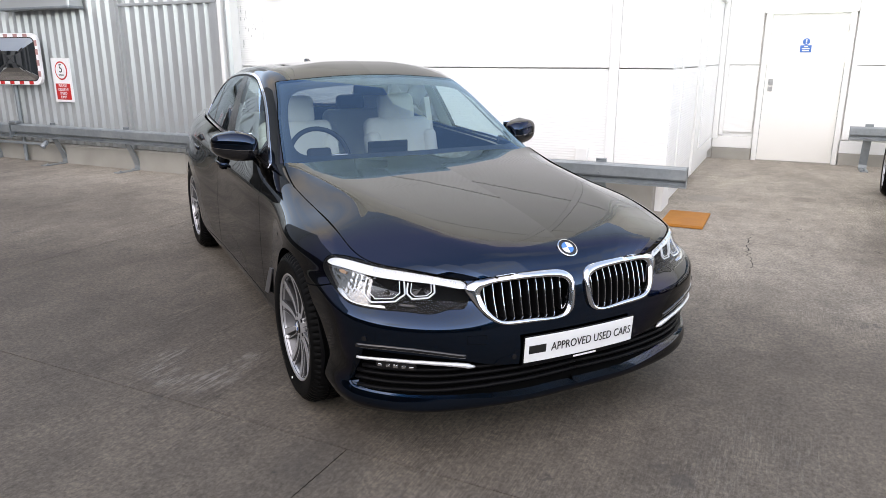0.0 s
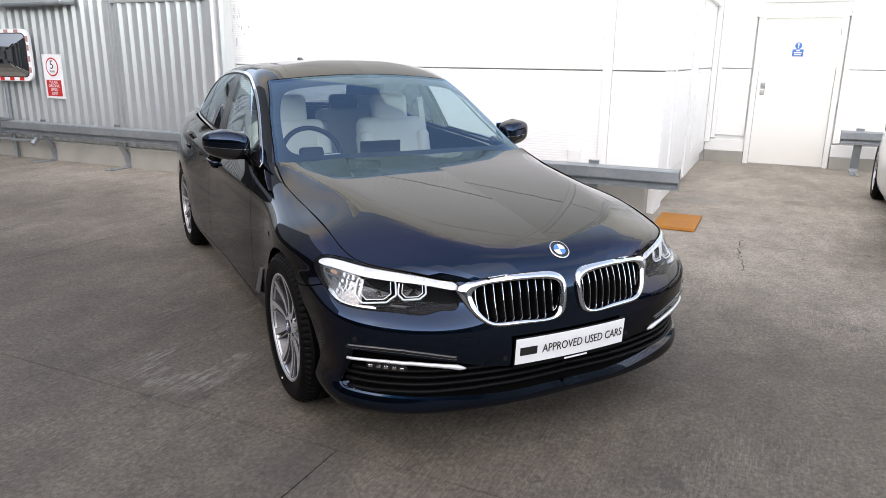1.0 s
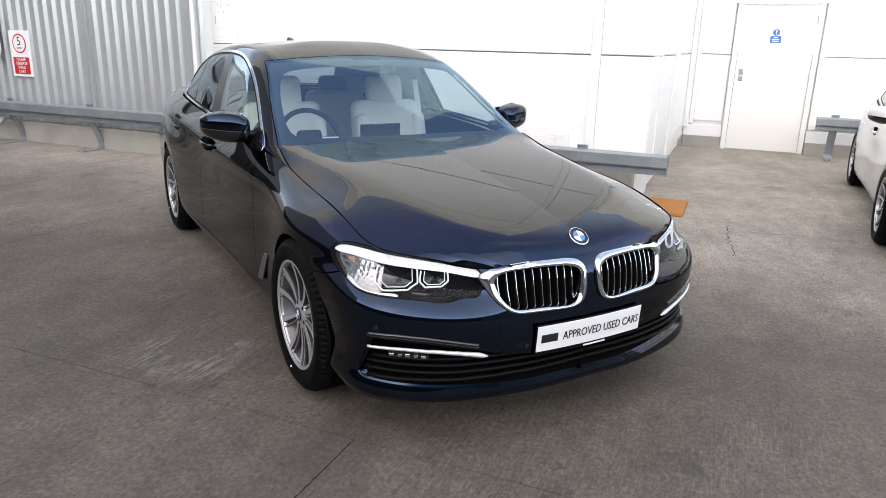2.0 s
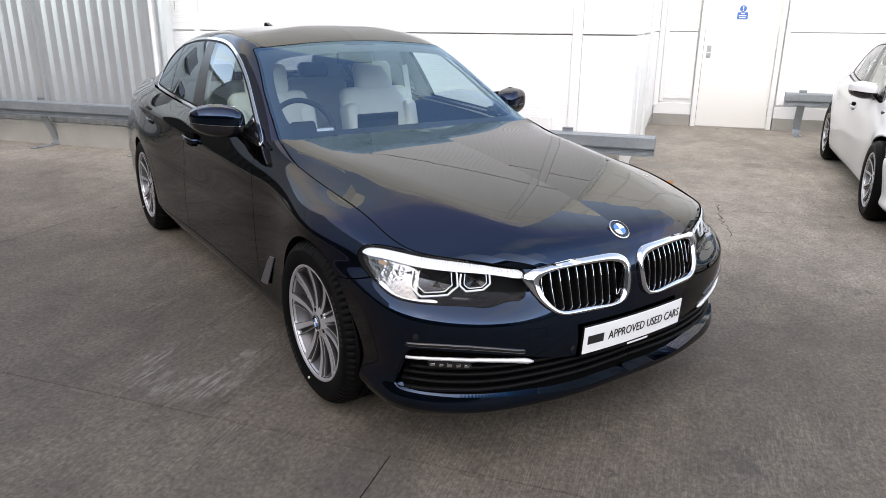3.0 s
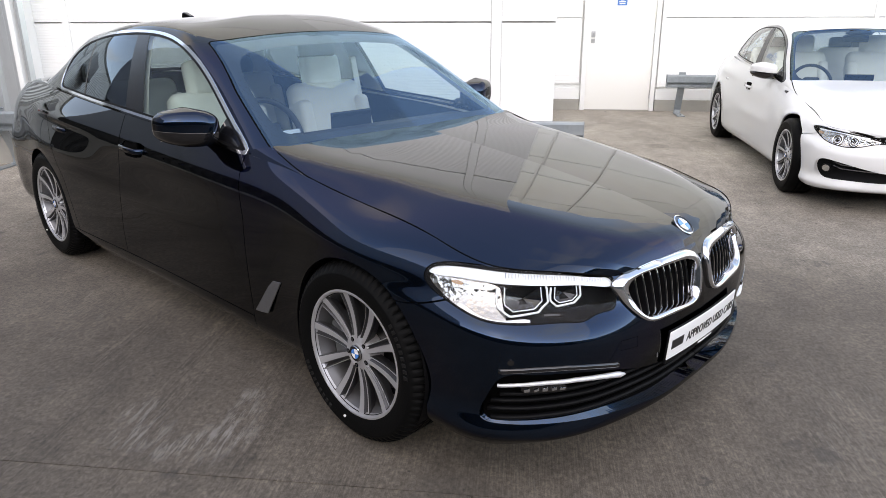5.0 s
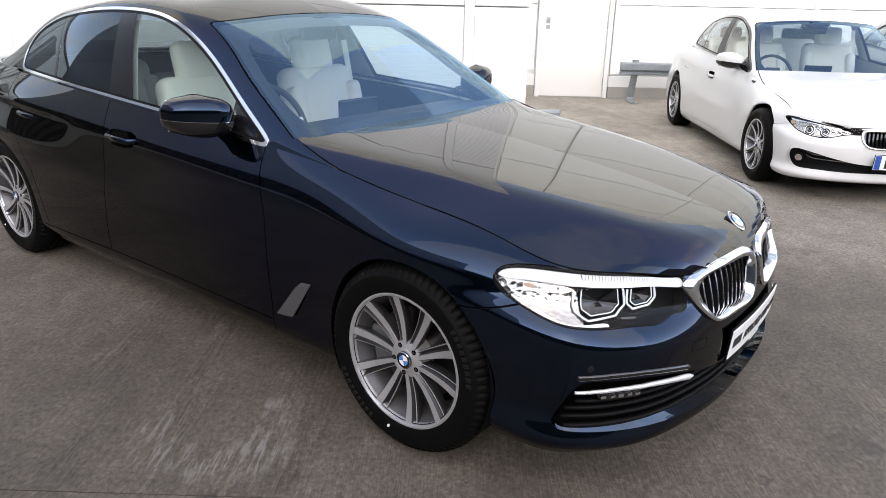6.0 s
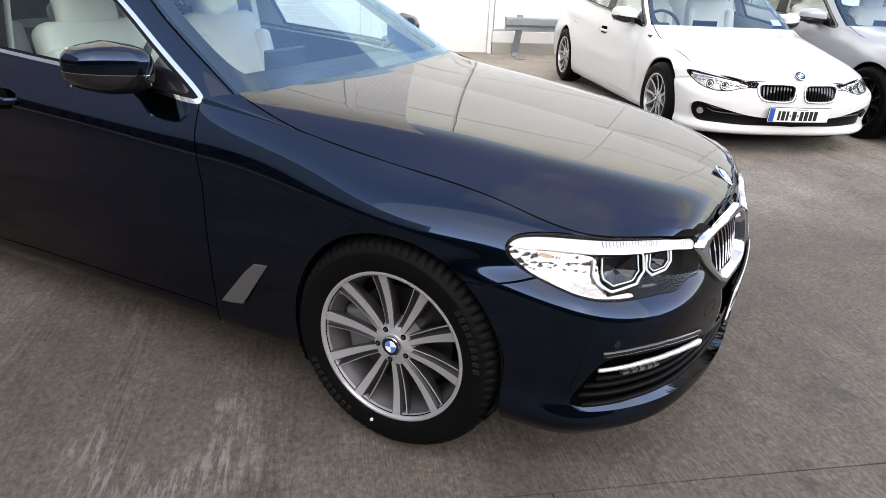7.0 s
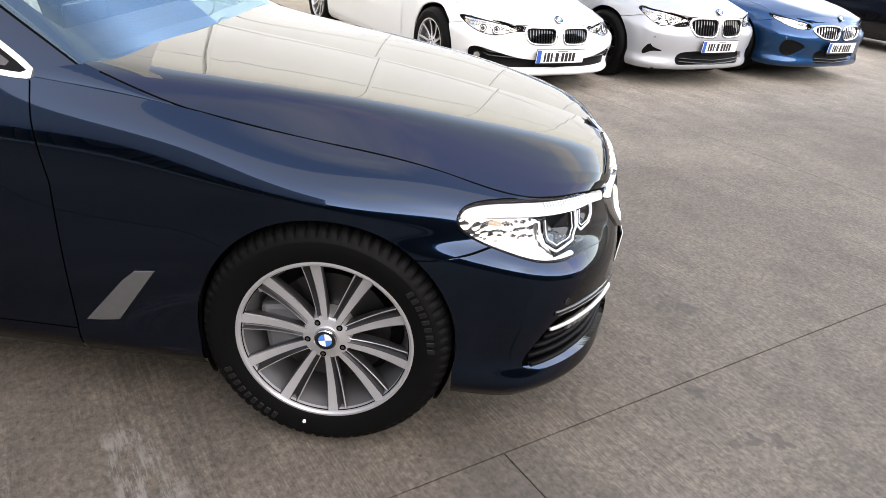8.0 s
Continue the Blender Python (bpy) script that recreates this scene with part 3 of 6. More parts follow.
part("flashing", box_bm(-6.775, -6.73, FENCE - 0.02, FENCE + 0.05, 0.28, FENCE_TOP, 0.004), M_FENCE, fence)
part("flashing", box_bm(FENCE_END - 0.14, FENCE_END - 0.02, FENCE - 0.01, FENCE + 0.05, 0.28, FENCE_TOP, 0.004), M_FENCE, fence)
part("capping", box_bm(WALL_W_END, FENCE_END, FENCE - 0.03, FENCE + 0.24, FENCE_TOP - 0.02, FENCE_TOP + 0.05, 0.006), M_FENCE, fence)
# dark face of the added south wall
part("sheet", box_bm(-40.0, 40.0, WALL_S - 0.03, WALL_S, 0.33, 4.6), M_DARKWALL, wall_s)
part("upstand", box_bm(-40.0, 40.0, WALL_S - 0.25, WALL_S + 0.03, -0.1, 0.33, 0.012), M_PLINTH, wall_s)
part("backing", box_bm(-40.0, 40.0, WALL_S - 0.2, WALL_S - 0.03, 0.33, 4.6), M_FENCE, wall_s)
part("capping", box_bm(-40.0, 40.0, WALL_S - 0.25, WALL_S + 0.05, 4.58, 4.65, 0.006), M_FENCE, wall_s)
# unseen wall, added to keep the bright horizon out of the car's reflections
wall_w = empty("reflected_wall_west", SITE, "unseen dark slatted wall at the near end, added for reflections", "wall", kind="structure")
WALL_W = -12.2
part("backing", box_bm(WALL_W - 0.2, WALL_W - 0.02, WALL_S, FENCE, 0.33, 2.6), M_DARKWALL, wall_w)
# added upper part, tall enough to even out the side window reflections
part("reflected_upper_wall", box_bm(WALL_W - 0.2, WALL_W + 0.02, WALL_S, FENCE, 2.61, 10.0), M_UPPER, wall_w)
part("upstand", box_bm(WALL_W - 0.25, WALL_W + 0.03, WALL_S, FENCE - 0.06, -0.1, 0.33, 0.012), M_PLINTH, wall_w)
for k in range(54):
    part("batten", box_bm(WALL_W - 0.02, WALL_W + 0.06, WALL_S + 0.2 + 0.30 * k, WALL_S + 0.36 + 0.30 * k, 0.34, 2.6, 0.006, 1), M_DARKWALL, wall_w)
notice = empty("overhead_box", SITE, "pale grey flat metal housing fixed high on the screen", "housing")
part("body", box_bm(-8.92, -7.42, FENCE - 0.22, FENCE + 0.01, 2.14, 2.58, 0.02), M_FENCE, notice)
part("rim", box_bm(-8.94, -7.40, FENCE - 0.24, FENCE + 0.0, 2.125, 2.16, 0.008), M_GALV, notice)

# speed sign
sp = empty("speed_limit_sign", SITE, "white and red five kilometre speed limit sign", "sign")
SA, SB, SZ = -8.005, FENCE - 0.022, -0.105
part("plate", box_bm(SA - 0.195, SA + 0.195, SB - 0.006, SB + 0.006, 0.985 + SZ, 1.590 + SZ, 0.004), M_WHITE, sp)
ring = cyl_bm((SA, SB - 0.006, 1.42 + SZ), (SA, SB - 0.009, 1.42 + SZ), 0.128, 40)
part("ring", ring, M_RED, sp)
part("face", cyl_bm((SA, SB - 0.008, 1.42 + SZ), (SA, SB - 0.012, 1.42 + SZ), 0.108, 40), M_WHITE, sp)
part("numeral", moved(text_bm("5", 0.165), pose(SA, SB - 0.013, 1.445 + SZ)), M_BLACK, sp)
part("unit", moved(text_bm("KM/H", 0.042), pose(SA, SB - 0.013, 1.358 + SZ)), M_BLACK, sp)
part("red_field", box_bm(SA - 0.150, SA + 0.150, SB - 0.010, SB - 0.005, 1.020 + SZ, 1.242 + SZ), M_RED, sp)
for k, wd in enumerate(("PLEASE", "OBSERVE", "SPEED", "LIMIT")):
    part("wording", moved(text_bm(wd, 0.056), pose(SA, SB - 0.012, 1.212 + SZ - 0.053 * k)), M_WHITE, sp)

# convex traffic mirror on a post
cm = empty("traffic_mirror", SITE, "convex traffic mirror with red and white edge on a grey post", "mirror")
MA, MB, MZ, MW, MH = -8.74, 3.55, 1.47, 0.95, 0.71


def rounded_rect(w, h, r, n=6):
    out = []
    for cx, cz, a0 in ((w / 2 - r, h / 2 - r, 0), (-w / 2 + r, h / 2 - r, 90), (-w / 2 + r, -h / 2 + r, 180), (w / 2 - r, -h / 2 + r, 270)):
        for k in range(n + 1):
            a = radians(a0 + 90 * k / n)
            out.append((cx + r * math.cos(a), cz + r * math.sin(a)))
    return out


def dome(w, h, r, sag):
    bm = bmesh.new()
    outline = rounded_rect(w, h, r)
    rings = []
    for s in (1.0, 0.8, 0.6, 0.4, 0.2):
        rings.append([bm.verts.new((x * s, -sag * (1 - s * s), z * s)) for x, z in outline])
    tip = bm.verts.new((0, -sag, 0))
    n = len(outline)
    for A, B in zip(rings[:-1], rings[1:]):
        for i in range(n):
            bm.faces.new((A[i], A[(i + 1) % n], B[(i + 1) % n], B[i]))
    for i in range(n):
        bm.faces.new((rings[-1][i], rings[-1][(i + 1) % n], tip))
    bmesh.ops.recalc_face_normals(bm, faces=bm.faces)
    return bm


M_FADEDRED = mat("faded_red", (0.42, 0.22, 0.21), 0.5, vary=0.15, scale=20)
MM = pose(MA, MB, MZ, 0, 0, 8)
part("frame", moved(extrude_poly(rounded_rect(MW, MH, 0.12), 0.05, "y", 0.008), MM), M_WHITE, cm)
part("gasket", moved(extrude_poly(rounded_rect(MW - 0.105, MH - 0.105, 0.08), 0.004, "y"), MM @ pose(0, -0.003, 0)), M_BLACK, cm)
part("glass", moved(dome(MW - 0.13, MH - 0.13, 0.07, 0.06), MM @ pose(0, -0.005, 0)), M_MIRROR, cm)
for sx, sz, w, h in [(x, s * (MH / 2 - 0.032), 0.075, 0.045) for s in (1, -1) for x in (-0.27, -0.09, 0.09, 0.27)] + [(s * (MW / 2 - 0.032), z, 0.045, 0.075) for s in (1, -1) for z in (-0.2, -0.05, 0.1, 0.22)]:
    part("red_mark", moved(box_bm(-w / 2, w / 2, -0.004, 0.002, -h / 2, h / 2), MM @ pose(sx, 0, sz)), M_RED if sz < -0.25 else M_FADEDRED, cm)
part("post", cyl_bm((MA - 0.20, MB + 0.10, 0), (MA - 0.20, MB + 0.10, 1.75), 0.03, 14), M_GALV, cm)
part("bracket", box_bm(MA - 0.02, MA + 0.06, MB + 0.04, MB + 0.12, 1.5, 1.62, 0.006), M_GALV, cm)

# vehicle barrier rails


def barrier(a0, a1, b, z0, z1, posts, label, bend=False):
    ob = empty("barrier_rail", SITE, label, "barrier", "barriers round the deck")
    prof = [(b, z0), (b - 0.07, z0), (b - 0.07, z0 + 0.008), (b - 0.012, z0 + 0.012), (b - 0.010, z0 + 0.05), (b - 0.06, z0 + 0.06), (b - 0.075, z0 + 0.075), (b - 0.075, z1 - 0.02), (b - 0.06, z1 - 0.006), (b, z1)]
    part("beam", moved(extrude_poly([(p[0], p[1]) for p in prof], a1 - a0, "x", 0.0), pose(a0, 0, 0)), M_GALV, ob)
    part("end_plate", box_bm(a1 - 0.006, a1, b - 0.078, b + 0.004, z0 - 0.004, z1 + 0.004, 0.002), M_GALV, ob)
    part("end_plate", box_bm(a0, a0 + 0.006, b - 0.078, b + 0.004, z0 - 0.004, z1 + 0.004, 0.002), M_GALV, ob)
    for a in posts:
        pts = [(b - 0.005, z1 + 0.03), (b + 0.008, z1 + 0.03), (b + 0.010, z0 - 0.02), (b + 0.10, 0.16), (b + 0.13, 0.06), (b + 0.12, 0.012), (b - 0.22, 0.012), (b - 0.22, 0.0), (b + 0.16, 0.0), (b + 0.155, 0.06), (b + 0.118, 0.17), (b + 0.026, z0 - 0.02), (b + 0.022, z1 + 0.035)]
        post = part("post", moved(extrude_poly(pts, 0.10, "x"), pose(a - 0.05, 0, 0)), M_GALV, ob)
        part("bolt", cyl_bm((a, b - 0.15, 0.012), (a, b - 0.15, 0.03), 0.012, 8), M_GALV, post)
        part("bolt", cyl_bm((a, b + 0.05, 0.012), (a, b + 0.05, 0.03), 0.012, 8), M_GALV, post)
        part("bolt", cyl_bm((a, b - 0.078, (z0 + z1) / 2), (a, b - 0.09, (z0 + z1) / 2), 0.014, 8), M_GALV, post)
    return ob


RAILB = 3.58
barrier(-8.98, -4.9, RAILB, 0.375, 0.560, (-8.16, -6.67, -5.2), "long galvanised steel vehicle barrier rail on cranked posts before the screen")
barrier(-12.1, -8.99, RAILB - 0.02, 0.36, 0.560, (-9.65, -11.6), "galvanised steel vehicle barrier rail on cranked posts beyond the mirror")
barrier(-4.8, 0.548, RAILB, 0.350, 0.535, (-0.25, -2.0, -3.9), "galvanised steel vehicle barrier rail before the white facade")
end_rail = barrier(-12.5, 8.0, 0.0, 0.41, 0.615, (-12, -9, -6, -3, 0, 3, 6), "galvanised steel vehicle barrier rail before the far end wall")
end_rail.matrix_basis = SITE @ pose(19.8, 0, 0, 0, 0, -90)
barrier(2.07, 12.0, 8.075, 0.41, 0.590, (2.30, 4.6, 6.9, 9.2), "galvanised steel vehicle barrier rail beside the fire door")
hr = empty("low_pipe_rail", SITE, "thin galvanised pipe rail clipped along the barrier foot", "pipe")
part("pipe", cyl_bm((-11.9, RAILB - 0.10, 0.275), (-8.25, RAILB - 0.06, 0.285), 0.020, 12), M_GALV, hr)
part("clamp", cyl_bm((-8.30, RAILB - 0.10, 0.245), (-8.30, RAILB - 0.01, 0.325), 0.035, 12), M_GALV, hr)
part("clamp", box_bm(-8.97, -8.82, RAILB - 0.10, RAILB - 0.01, 0.56, 0.60, 0.01), M_GALV, hr)

# small fixtures
jb = empty("junction_box", SITE, "small white junction box on the facade", "box")
part("body", box_bm(-0.615, -0.485, FACE - 0.07, FACE, 0.475, 0.612, 0.012), M_TRIM, jb)
part("conduit", cyl_bm((-0.545, FACE - 0.03, 0.50), (-0.545, FACE - 0.03, 0.30), 0.012, 10), M_TRIM, jb)
for a in (-5.0, -4.40):
    lampf = empty("pipe_stub", SITE, "small grey pipe end fixed on the facade", "pipe", "pipe ends on the facade")
    part("pipe", cyl_bm((a, FACE, 2.22), (a + 0.02, FACE - 0.14, 2.20), 0.035, 14, bevel=0.008), M_GALV, lampf)
    part("flange", cyl_bm((a, FACE + 0.002, 2.225), (a, FACE - 0.02, 2.222), 0.06, 16), M_GALV, lampf)
om = empty("orange_grate", SITE, "flat orange ramp plate lying on the concrete", "plate")
part("plate", box_bm(0.35, 0.73, 3.47, 4.11, 0.004, 0.026, 0.006), M_ORANGE, om)
part("lip", box_bm(0.35, 0.73, 3.45, 3.465, 0.004, 0.018, 0.003), M_ORANGE, om)


# ---- car bodies: fair surfaces through a few section lines, cut into panels along their shut lines ----


def natural(t, P, s):
    """Natural cubic spline through P at knots t, at the places s."""
    t, P, s = np.asarray(t, float), np.asarray(P, float), np.asarray(s, float)
    n = len(t)
    h = np.diff(t)
    A = np.zeros((n, n))
    R = np.zeros((n, P.shape[1]))
    A[0, 0] = A[-1, -1] = 1
    for i in range(1, n - 1):
        A[i, i - 1], A[i, i], A[i, i + 1] = h[i - 1], 2 * (h[i - 1] + h[i]), h[i]
        R[i] = 6 * ((P[i + 1] - P[i]) / h[i] - (P[i] - P[i - 1]) / h[i - 1])
    M = np.linalg.solve(A, R)
    k = np.clip(np.searchsorted(t, s) - 1, 0, n - 2)
    a, b, hk = (t[k + 1] - s)[:, None], (s - t[k])[:, None], h[k][:, None]
    return M[k] * a ** 3 / (6 * hk) + M[k + 1] * b ** 3 / (6 * hk) + (P[k] / hk - M[k] * hk / 6) * a + (P[k + 1] / hk - M[k + 1] * hk / 6) * b


def knots(P):
    """Mean chord-length knots for a family of lines P (lines, points, 3)."""
    d = np.sqrt((np.diff(P, axis=1) ** 2).sum(2))
    d = d / d.sum(1, keepdims=True)
    return np.concatenate([[0], np.cumsum(d.mean(0))])


def surface(rows, nu, nv, bias=1.0):
    rows = np.asarray(rows, float)
    tu = knots(rows)
    su = np.linspace(0, 1, nu) ** bias
    L = np.stack([natural(tu, r, su) for r in rows])
    tv = knots(np.swapaxes(rows, 0, 1))
    sv = np.linspace(0, 1, nv)
    R, C = L.shape[:2]
    return natural(tv, L.reshape(R, -1), sv).reshape(nv, C, 3)


class Patch:
    def __init__(self, V, N, F):
        self.V, self.N, self.F = V, N, F


def grid_patch(G, outward):
    """A patch from a grid of points, its normals turned towards outward (a function of the points)."""
    nv, nu = G.shape[:2]
    du, dv = np.gradient(G, axis=1), np.gradient(G, axis=0)
    N = np.cross(du, dv)
    N /= np.maximum(np.linalg.norm(N, axis=2, keepdims=True), 1e-9)
    flip = (N * outward(G)).sum() < 0
    if flip:
        N = -N
    F = []
    for j in range(nv - 1):
        for i in range(nu - 1):
            a, b, c, d = j * nu + i, j * nu + i + 1, (j + 1) * nu + i + 1, (j + 1) * nu + i
            F.append((a, d, c, b) if flip else (a, b, c, d))
    return Patch(G.reshape(-1, 3).copy(), N.reshape(-1, 3).copy(), F)


def clip(p, f):
    """The part of patch p where f (a function of its points) is above zero, cut cleanly along f = 0."""
    val = f(p.V)
    V, N, F, seen, cuts = [], [], [], {}, {}

    def keep(i):
        if i not in seen:
            seen[i] = len(V)
            V.append(p.V[i])
            N.append(p.N[i])
        return seen[i]

    def cut(i, j):
        key = (i, j) if i < j else (j, i)
        if key not in cuts:
            a, b = key
            t = val[a] / (val[a] - val[b])
            cuts[key] = len(V)
            V.append(p.V[a] + t * (p.V[b] - p.V[a]))
            N.append(p.N[a] + t * (p.N[b] - p.N[a]))
        return cuts[key]

    pos = val > 0
    for face in p.F:
        n_in = sum(1 for i in face if pos[i])
        if n_in == 0:
            continue
        if n_in == len(face):
            F.append(tuple(keep(i) for i in face))
            continue
        out = []
        for k, i in enumerate(face):
            j = face[(k + 1) % len(face)]
            if pos[i]:
                out.append(keep(i))
            if pos[i] != pos[j]:
                out.append(cut(i, j))
        if len(out) > 2:
            F.append(tuple(out))
    if not V:
        return Patch(np.zeros((0, 3)), np.zeros((0, 3)), [])
    N = np.array(N)
    return Patch(np.array(V), N / np.maximum(np.linalg.norm(N, axis=1, keepdims=True), 1e-9), F)


def pushed(p, d):
    return Patch(p.V + p.N * d, p.N, p.F)


def flipped(p):
    return Patch(p.V * [-1, 1, 1], p.N * [-1, 1, 1], [f[::-1] for f in p.F])


def joined(*ps):
    V, N, F, k = [], [], [], 0
    for p in ps:
        V.append(p.V)
        N.append(p.N)
        F += [tuple(i + k for i in f) for f in p.F]
        k += len(p.V)
    return Patch(np.concatenate(V), np.concatenate(N), F)


def panel_part(name, p, material, parent, label="", lip=0.0):
    """A panel mesh; lip turns its free edges inwards by that depth."""
    V, F, N = [tuple(v) for v in p.V], list(p.F), p.N
    if lip and F:
        count = {}
        for f in F:
            for k in range(len(f)):
                e = (f[k], f[(k + 1) % len(f)])
                count[e] = count.get(e, 0) + 1
        rim = [e for e in count if (e[1], e[0]) not in count]
        made = {}
        extra = []
        for a, b in rim:
            for i in (a, b):
                if i not in made:
                    made[i] = (len(V), len(V) + 1)
                    V.append(tuple(p.V[i]))
                    V.append(tuple(p.V[i] - p.N[i] * lip))
                    extra += [p.N[i], p.N[i]]
            F.append((made[b][0], made[a][0], made[a][1], made[b][1]))
        if extra:
            N = np.concatenate([N, np.array(extra)])
    me = bpy.data.meshes.new(name)
    me.from_pydata(V, [], F)
    me.materials.append(material)
    me.polygons.foreach_set("use_smooth", [True] * len(me.polygons))
    if len(V):
        me.normals_split_custom_set_from_vertices([tuple(n) for n in N])
    me.update()
    ob = new(name, me)
    ob.parent = parent
    if label:
        ob["label"] = label
    return ob


def loop(pts, n=96, soft=True):
    """A closed smooth outline through pts."""
    P = np.asarray(pts, float)
    if soft:
        Q = np.concatenate([P[-3:], P, P[:4]])
        d = np.sqrt((np.diff(Q, axis=0) ** 2).sum(1)) ** 0.5
        t = np.concatenate([[0], np.cumsum(d)])
        a, b = t[3], t[3 + len(P)]
        return natural(t, Q, np.linspace(a, b, n, endpoint=False))
    return P


def inside(poly, q):
    """Signed distance of the points q (n, 2) to the closed polygon: positive inside."""
    A, B = poly, np.roll(poly, -1, axis=0)
    best = np.full(len(q), 1e9)
    odd = np.zeros(len(q), bool)
    for a, b in zip(A, B):
        e = b - a
        w = q - a
        t = np.clip((w @ e) / max(e @ e, 1e-12), 0, 1)
        best = np.minimum(best, ((w - t[:, None] * e) ** 2).sum(1))
        cond = (a[1] > q[:, 1]) != (b[1] > q[:, 1])
        if cond.any() and b[1] != a[1]:
            odd ^= cond & (q[:, 0] < (b[0] - a[0]) * (q[:, 1] - a[1]) / (b[1] - a[1]) + a[0])
    return np.where(odd, 1, -1) * np.sqrt(best)


def wrapped(V):
    """Distance round the nose: half width plus the run along the flank."""
    return np.stack([np.abs(V[:, 0]) + 0.6 * (V[:, 1] + 0.85), V[:, 2]], 1)


# section lines of the saloon, from the nose round the flank to the tail (half width, along, up)
SILL = [(0, -.810, .195), (.25, -.802, .193), (.47, -.757, .190), (.69, -.672, .190), (.81, -.562, .190), (.855, -.385, .195), (.86, 0, .19), (.848, .42, .18), (.842, .80, .175), (.85, 1.9, .175), (.86, 2.975, .19), (.83, 3.5, .22), (.74, 3.88, .25), (.42, 3.98, .26), (0, 4.0, .26)]
LOW = [(0, -.852, .225), (.25, -.843, .223), (.47, -.800, .220), (.70, -.708, .226), (.84, -.578, .240), (.882, -.372, .238), (.897, 0, .235), (.876, .42, .225), (.868, .80, .22), (.878, 1.9, .22), (.892, 2.975, .24), (.86, 3.5, .28), (.76, 3.94, .31), (.43, 4.05, .32), (0, 4.07, .32)]
BUMP = [(0, -.846, .295), (.25, -.836, .295), (.47, -.792, .295), (.69, -.696, .296), (.828, -.566, .30), (.881, -.345, .30), (.908, 0, .30), (.881, .42, .29), (.876, .80, .285), (.889, 1.9, .285), (.908, 2.975, .31), (.872, 3.5, .37), (.768, 3.96, .40), (.435, 4.07, .40), (0, 4.09, .40)]
MID = [(0, -.847, .41), (.25, -.838, .408), (.47, -.797, .405), (.695, -.703, .408), (.838, -.578, .415), (.887, -.325, .415), (.921, 0, .42), (.885, .42, .41), (.882, .80, .41), (.896, 1.9, .42), (.922, 2.975, .44), (.882, 3.5, .50), (.772, 3.97, .52), (.438, 4.085, .52), (0, 4.105, .52)]
EDGE = [(0, -.849, .49), (.25, -.836, .49), (.476, -.797, .495), (.702, -.710, .512), (.847, -.577, .540), (.899, -.302, .565), (.926, 0, .52), (.886, .42, .51), (.884, .80, .52), (.898, 1.9, .53), (.928, 2.975, .56), (.884, 3.5, .60), (.767, 3.97, .61), (.436, 4.085, .61), (0, 4.105, .61)]
WAIST = [(0, -.846, .52), (.25, -.832, .522), (.475, -.793, .527), (.70, -.706, .545), (.845, -.572, .572), (.898, -.300, .600), (.927, 0, .56), (.886, .42, .55), (.884, .80, .56), (.899, 1.9, .57), (.930, 2.975, .60), (.885, 3.5, .64), (.765, 3.97, .65), (.435, 4.085, .65), (0, 4.105, .65)]
LINE = [(0, -.830, .620), (.25, -.815, .615), (.46, -.757, .605), (.675, -.648, .630), (.803, -.522, .650), (.880, -.275, .668), (.916, .02, .690), (.880, .42, .685), (.878, .80, .70), (.890, 1.9, .72), (.921, 2.975, .77), (.855, 3.5, .80), (.735, 3.94, .80), (.43, 4.075, .80), (0, 4.095, .80)]
UNDER = [(0, -0.818, 0.665), (0.25, -0.803, 0.659), (0.456, -0.745, 0.645), (0.665, -0.635, 0.682), (0.781, -0.51, 0.698), (0.862, -0.268, 0.731), (0.898, 0.035, 0.763), (0.866, 0.42, 0.790), (0.866, 0.8, 0.816), (0.880, 1.9, 0.852), (0.89, 2.975, 0.892), (0.833, 3.5, 0.906), (0.71, 3.91, 0.904), (0.424, 4.06, 0.911), (0, 4.084, 0.911)]
SHOULDER = [(0, -.812, .680), (.25, -.797, .674), (.455, -.742, .660), (.662, -.632, .700), (.772, -.508, .715), (.846, -.265, .755), (.872, .04, .790), (.853, .42, .823), (.856, .80, .848), (.872, 1.9, .882), (.885, 2.975, .925), (.815, 3.5, .945), (.695, 3.90, .94), (.42, 4.05, .95), (0, 4.075, .95)]
BELT = [(0, -.790, .716), (.25, -.776, .711), (.45, -.730, .697), (.65, -.615, .739), (.736, -.498, .748), (.768, -.25, .803), (.766, .05, .842), (.775, .42, .896), (.802, .79, .938), (.815, 1.9, .995), (.790, 2.90, 1.045), (.725, 3.5, 1.045), (.635, 3.88, 1.02), (.40, 4.01, 1.03), (0, 4.035, 1.03)]
RINGS0 = [(0, .600, .972), (.40, .615, .968), (.715, .642, .962), (.800, .752, .930), (.806, 1.2, .955), (.812, 1.9, .985), (.798, 2.5, 1.02), (.772, 2.95, 1.045), (.712, 3.3, 1.06), (.58, 3.48, 1.075), (.30, 3.54, 1.08), (0, 3.56, 1.085)]
RINGS1 = [(0, 0.885, 1.165), (0.36, 0.9, 1.16), (0.632, 0.942, 1.15), (0.708, 1.06, 1.135), (0.728, 1.38, 1.165), (0.735, 1.9, 1.19), (0.722, 2.45, 1.215), (0.686, 2.84, 1.215), (0.617, 3.08, 1.207), (0.475, 3.19, 1.207), (0.25, 3.23, 1.207), (0, 3.24, 1.207)]
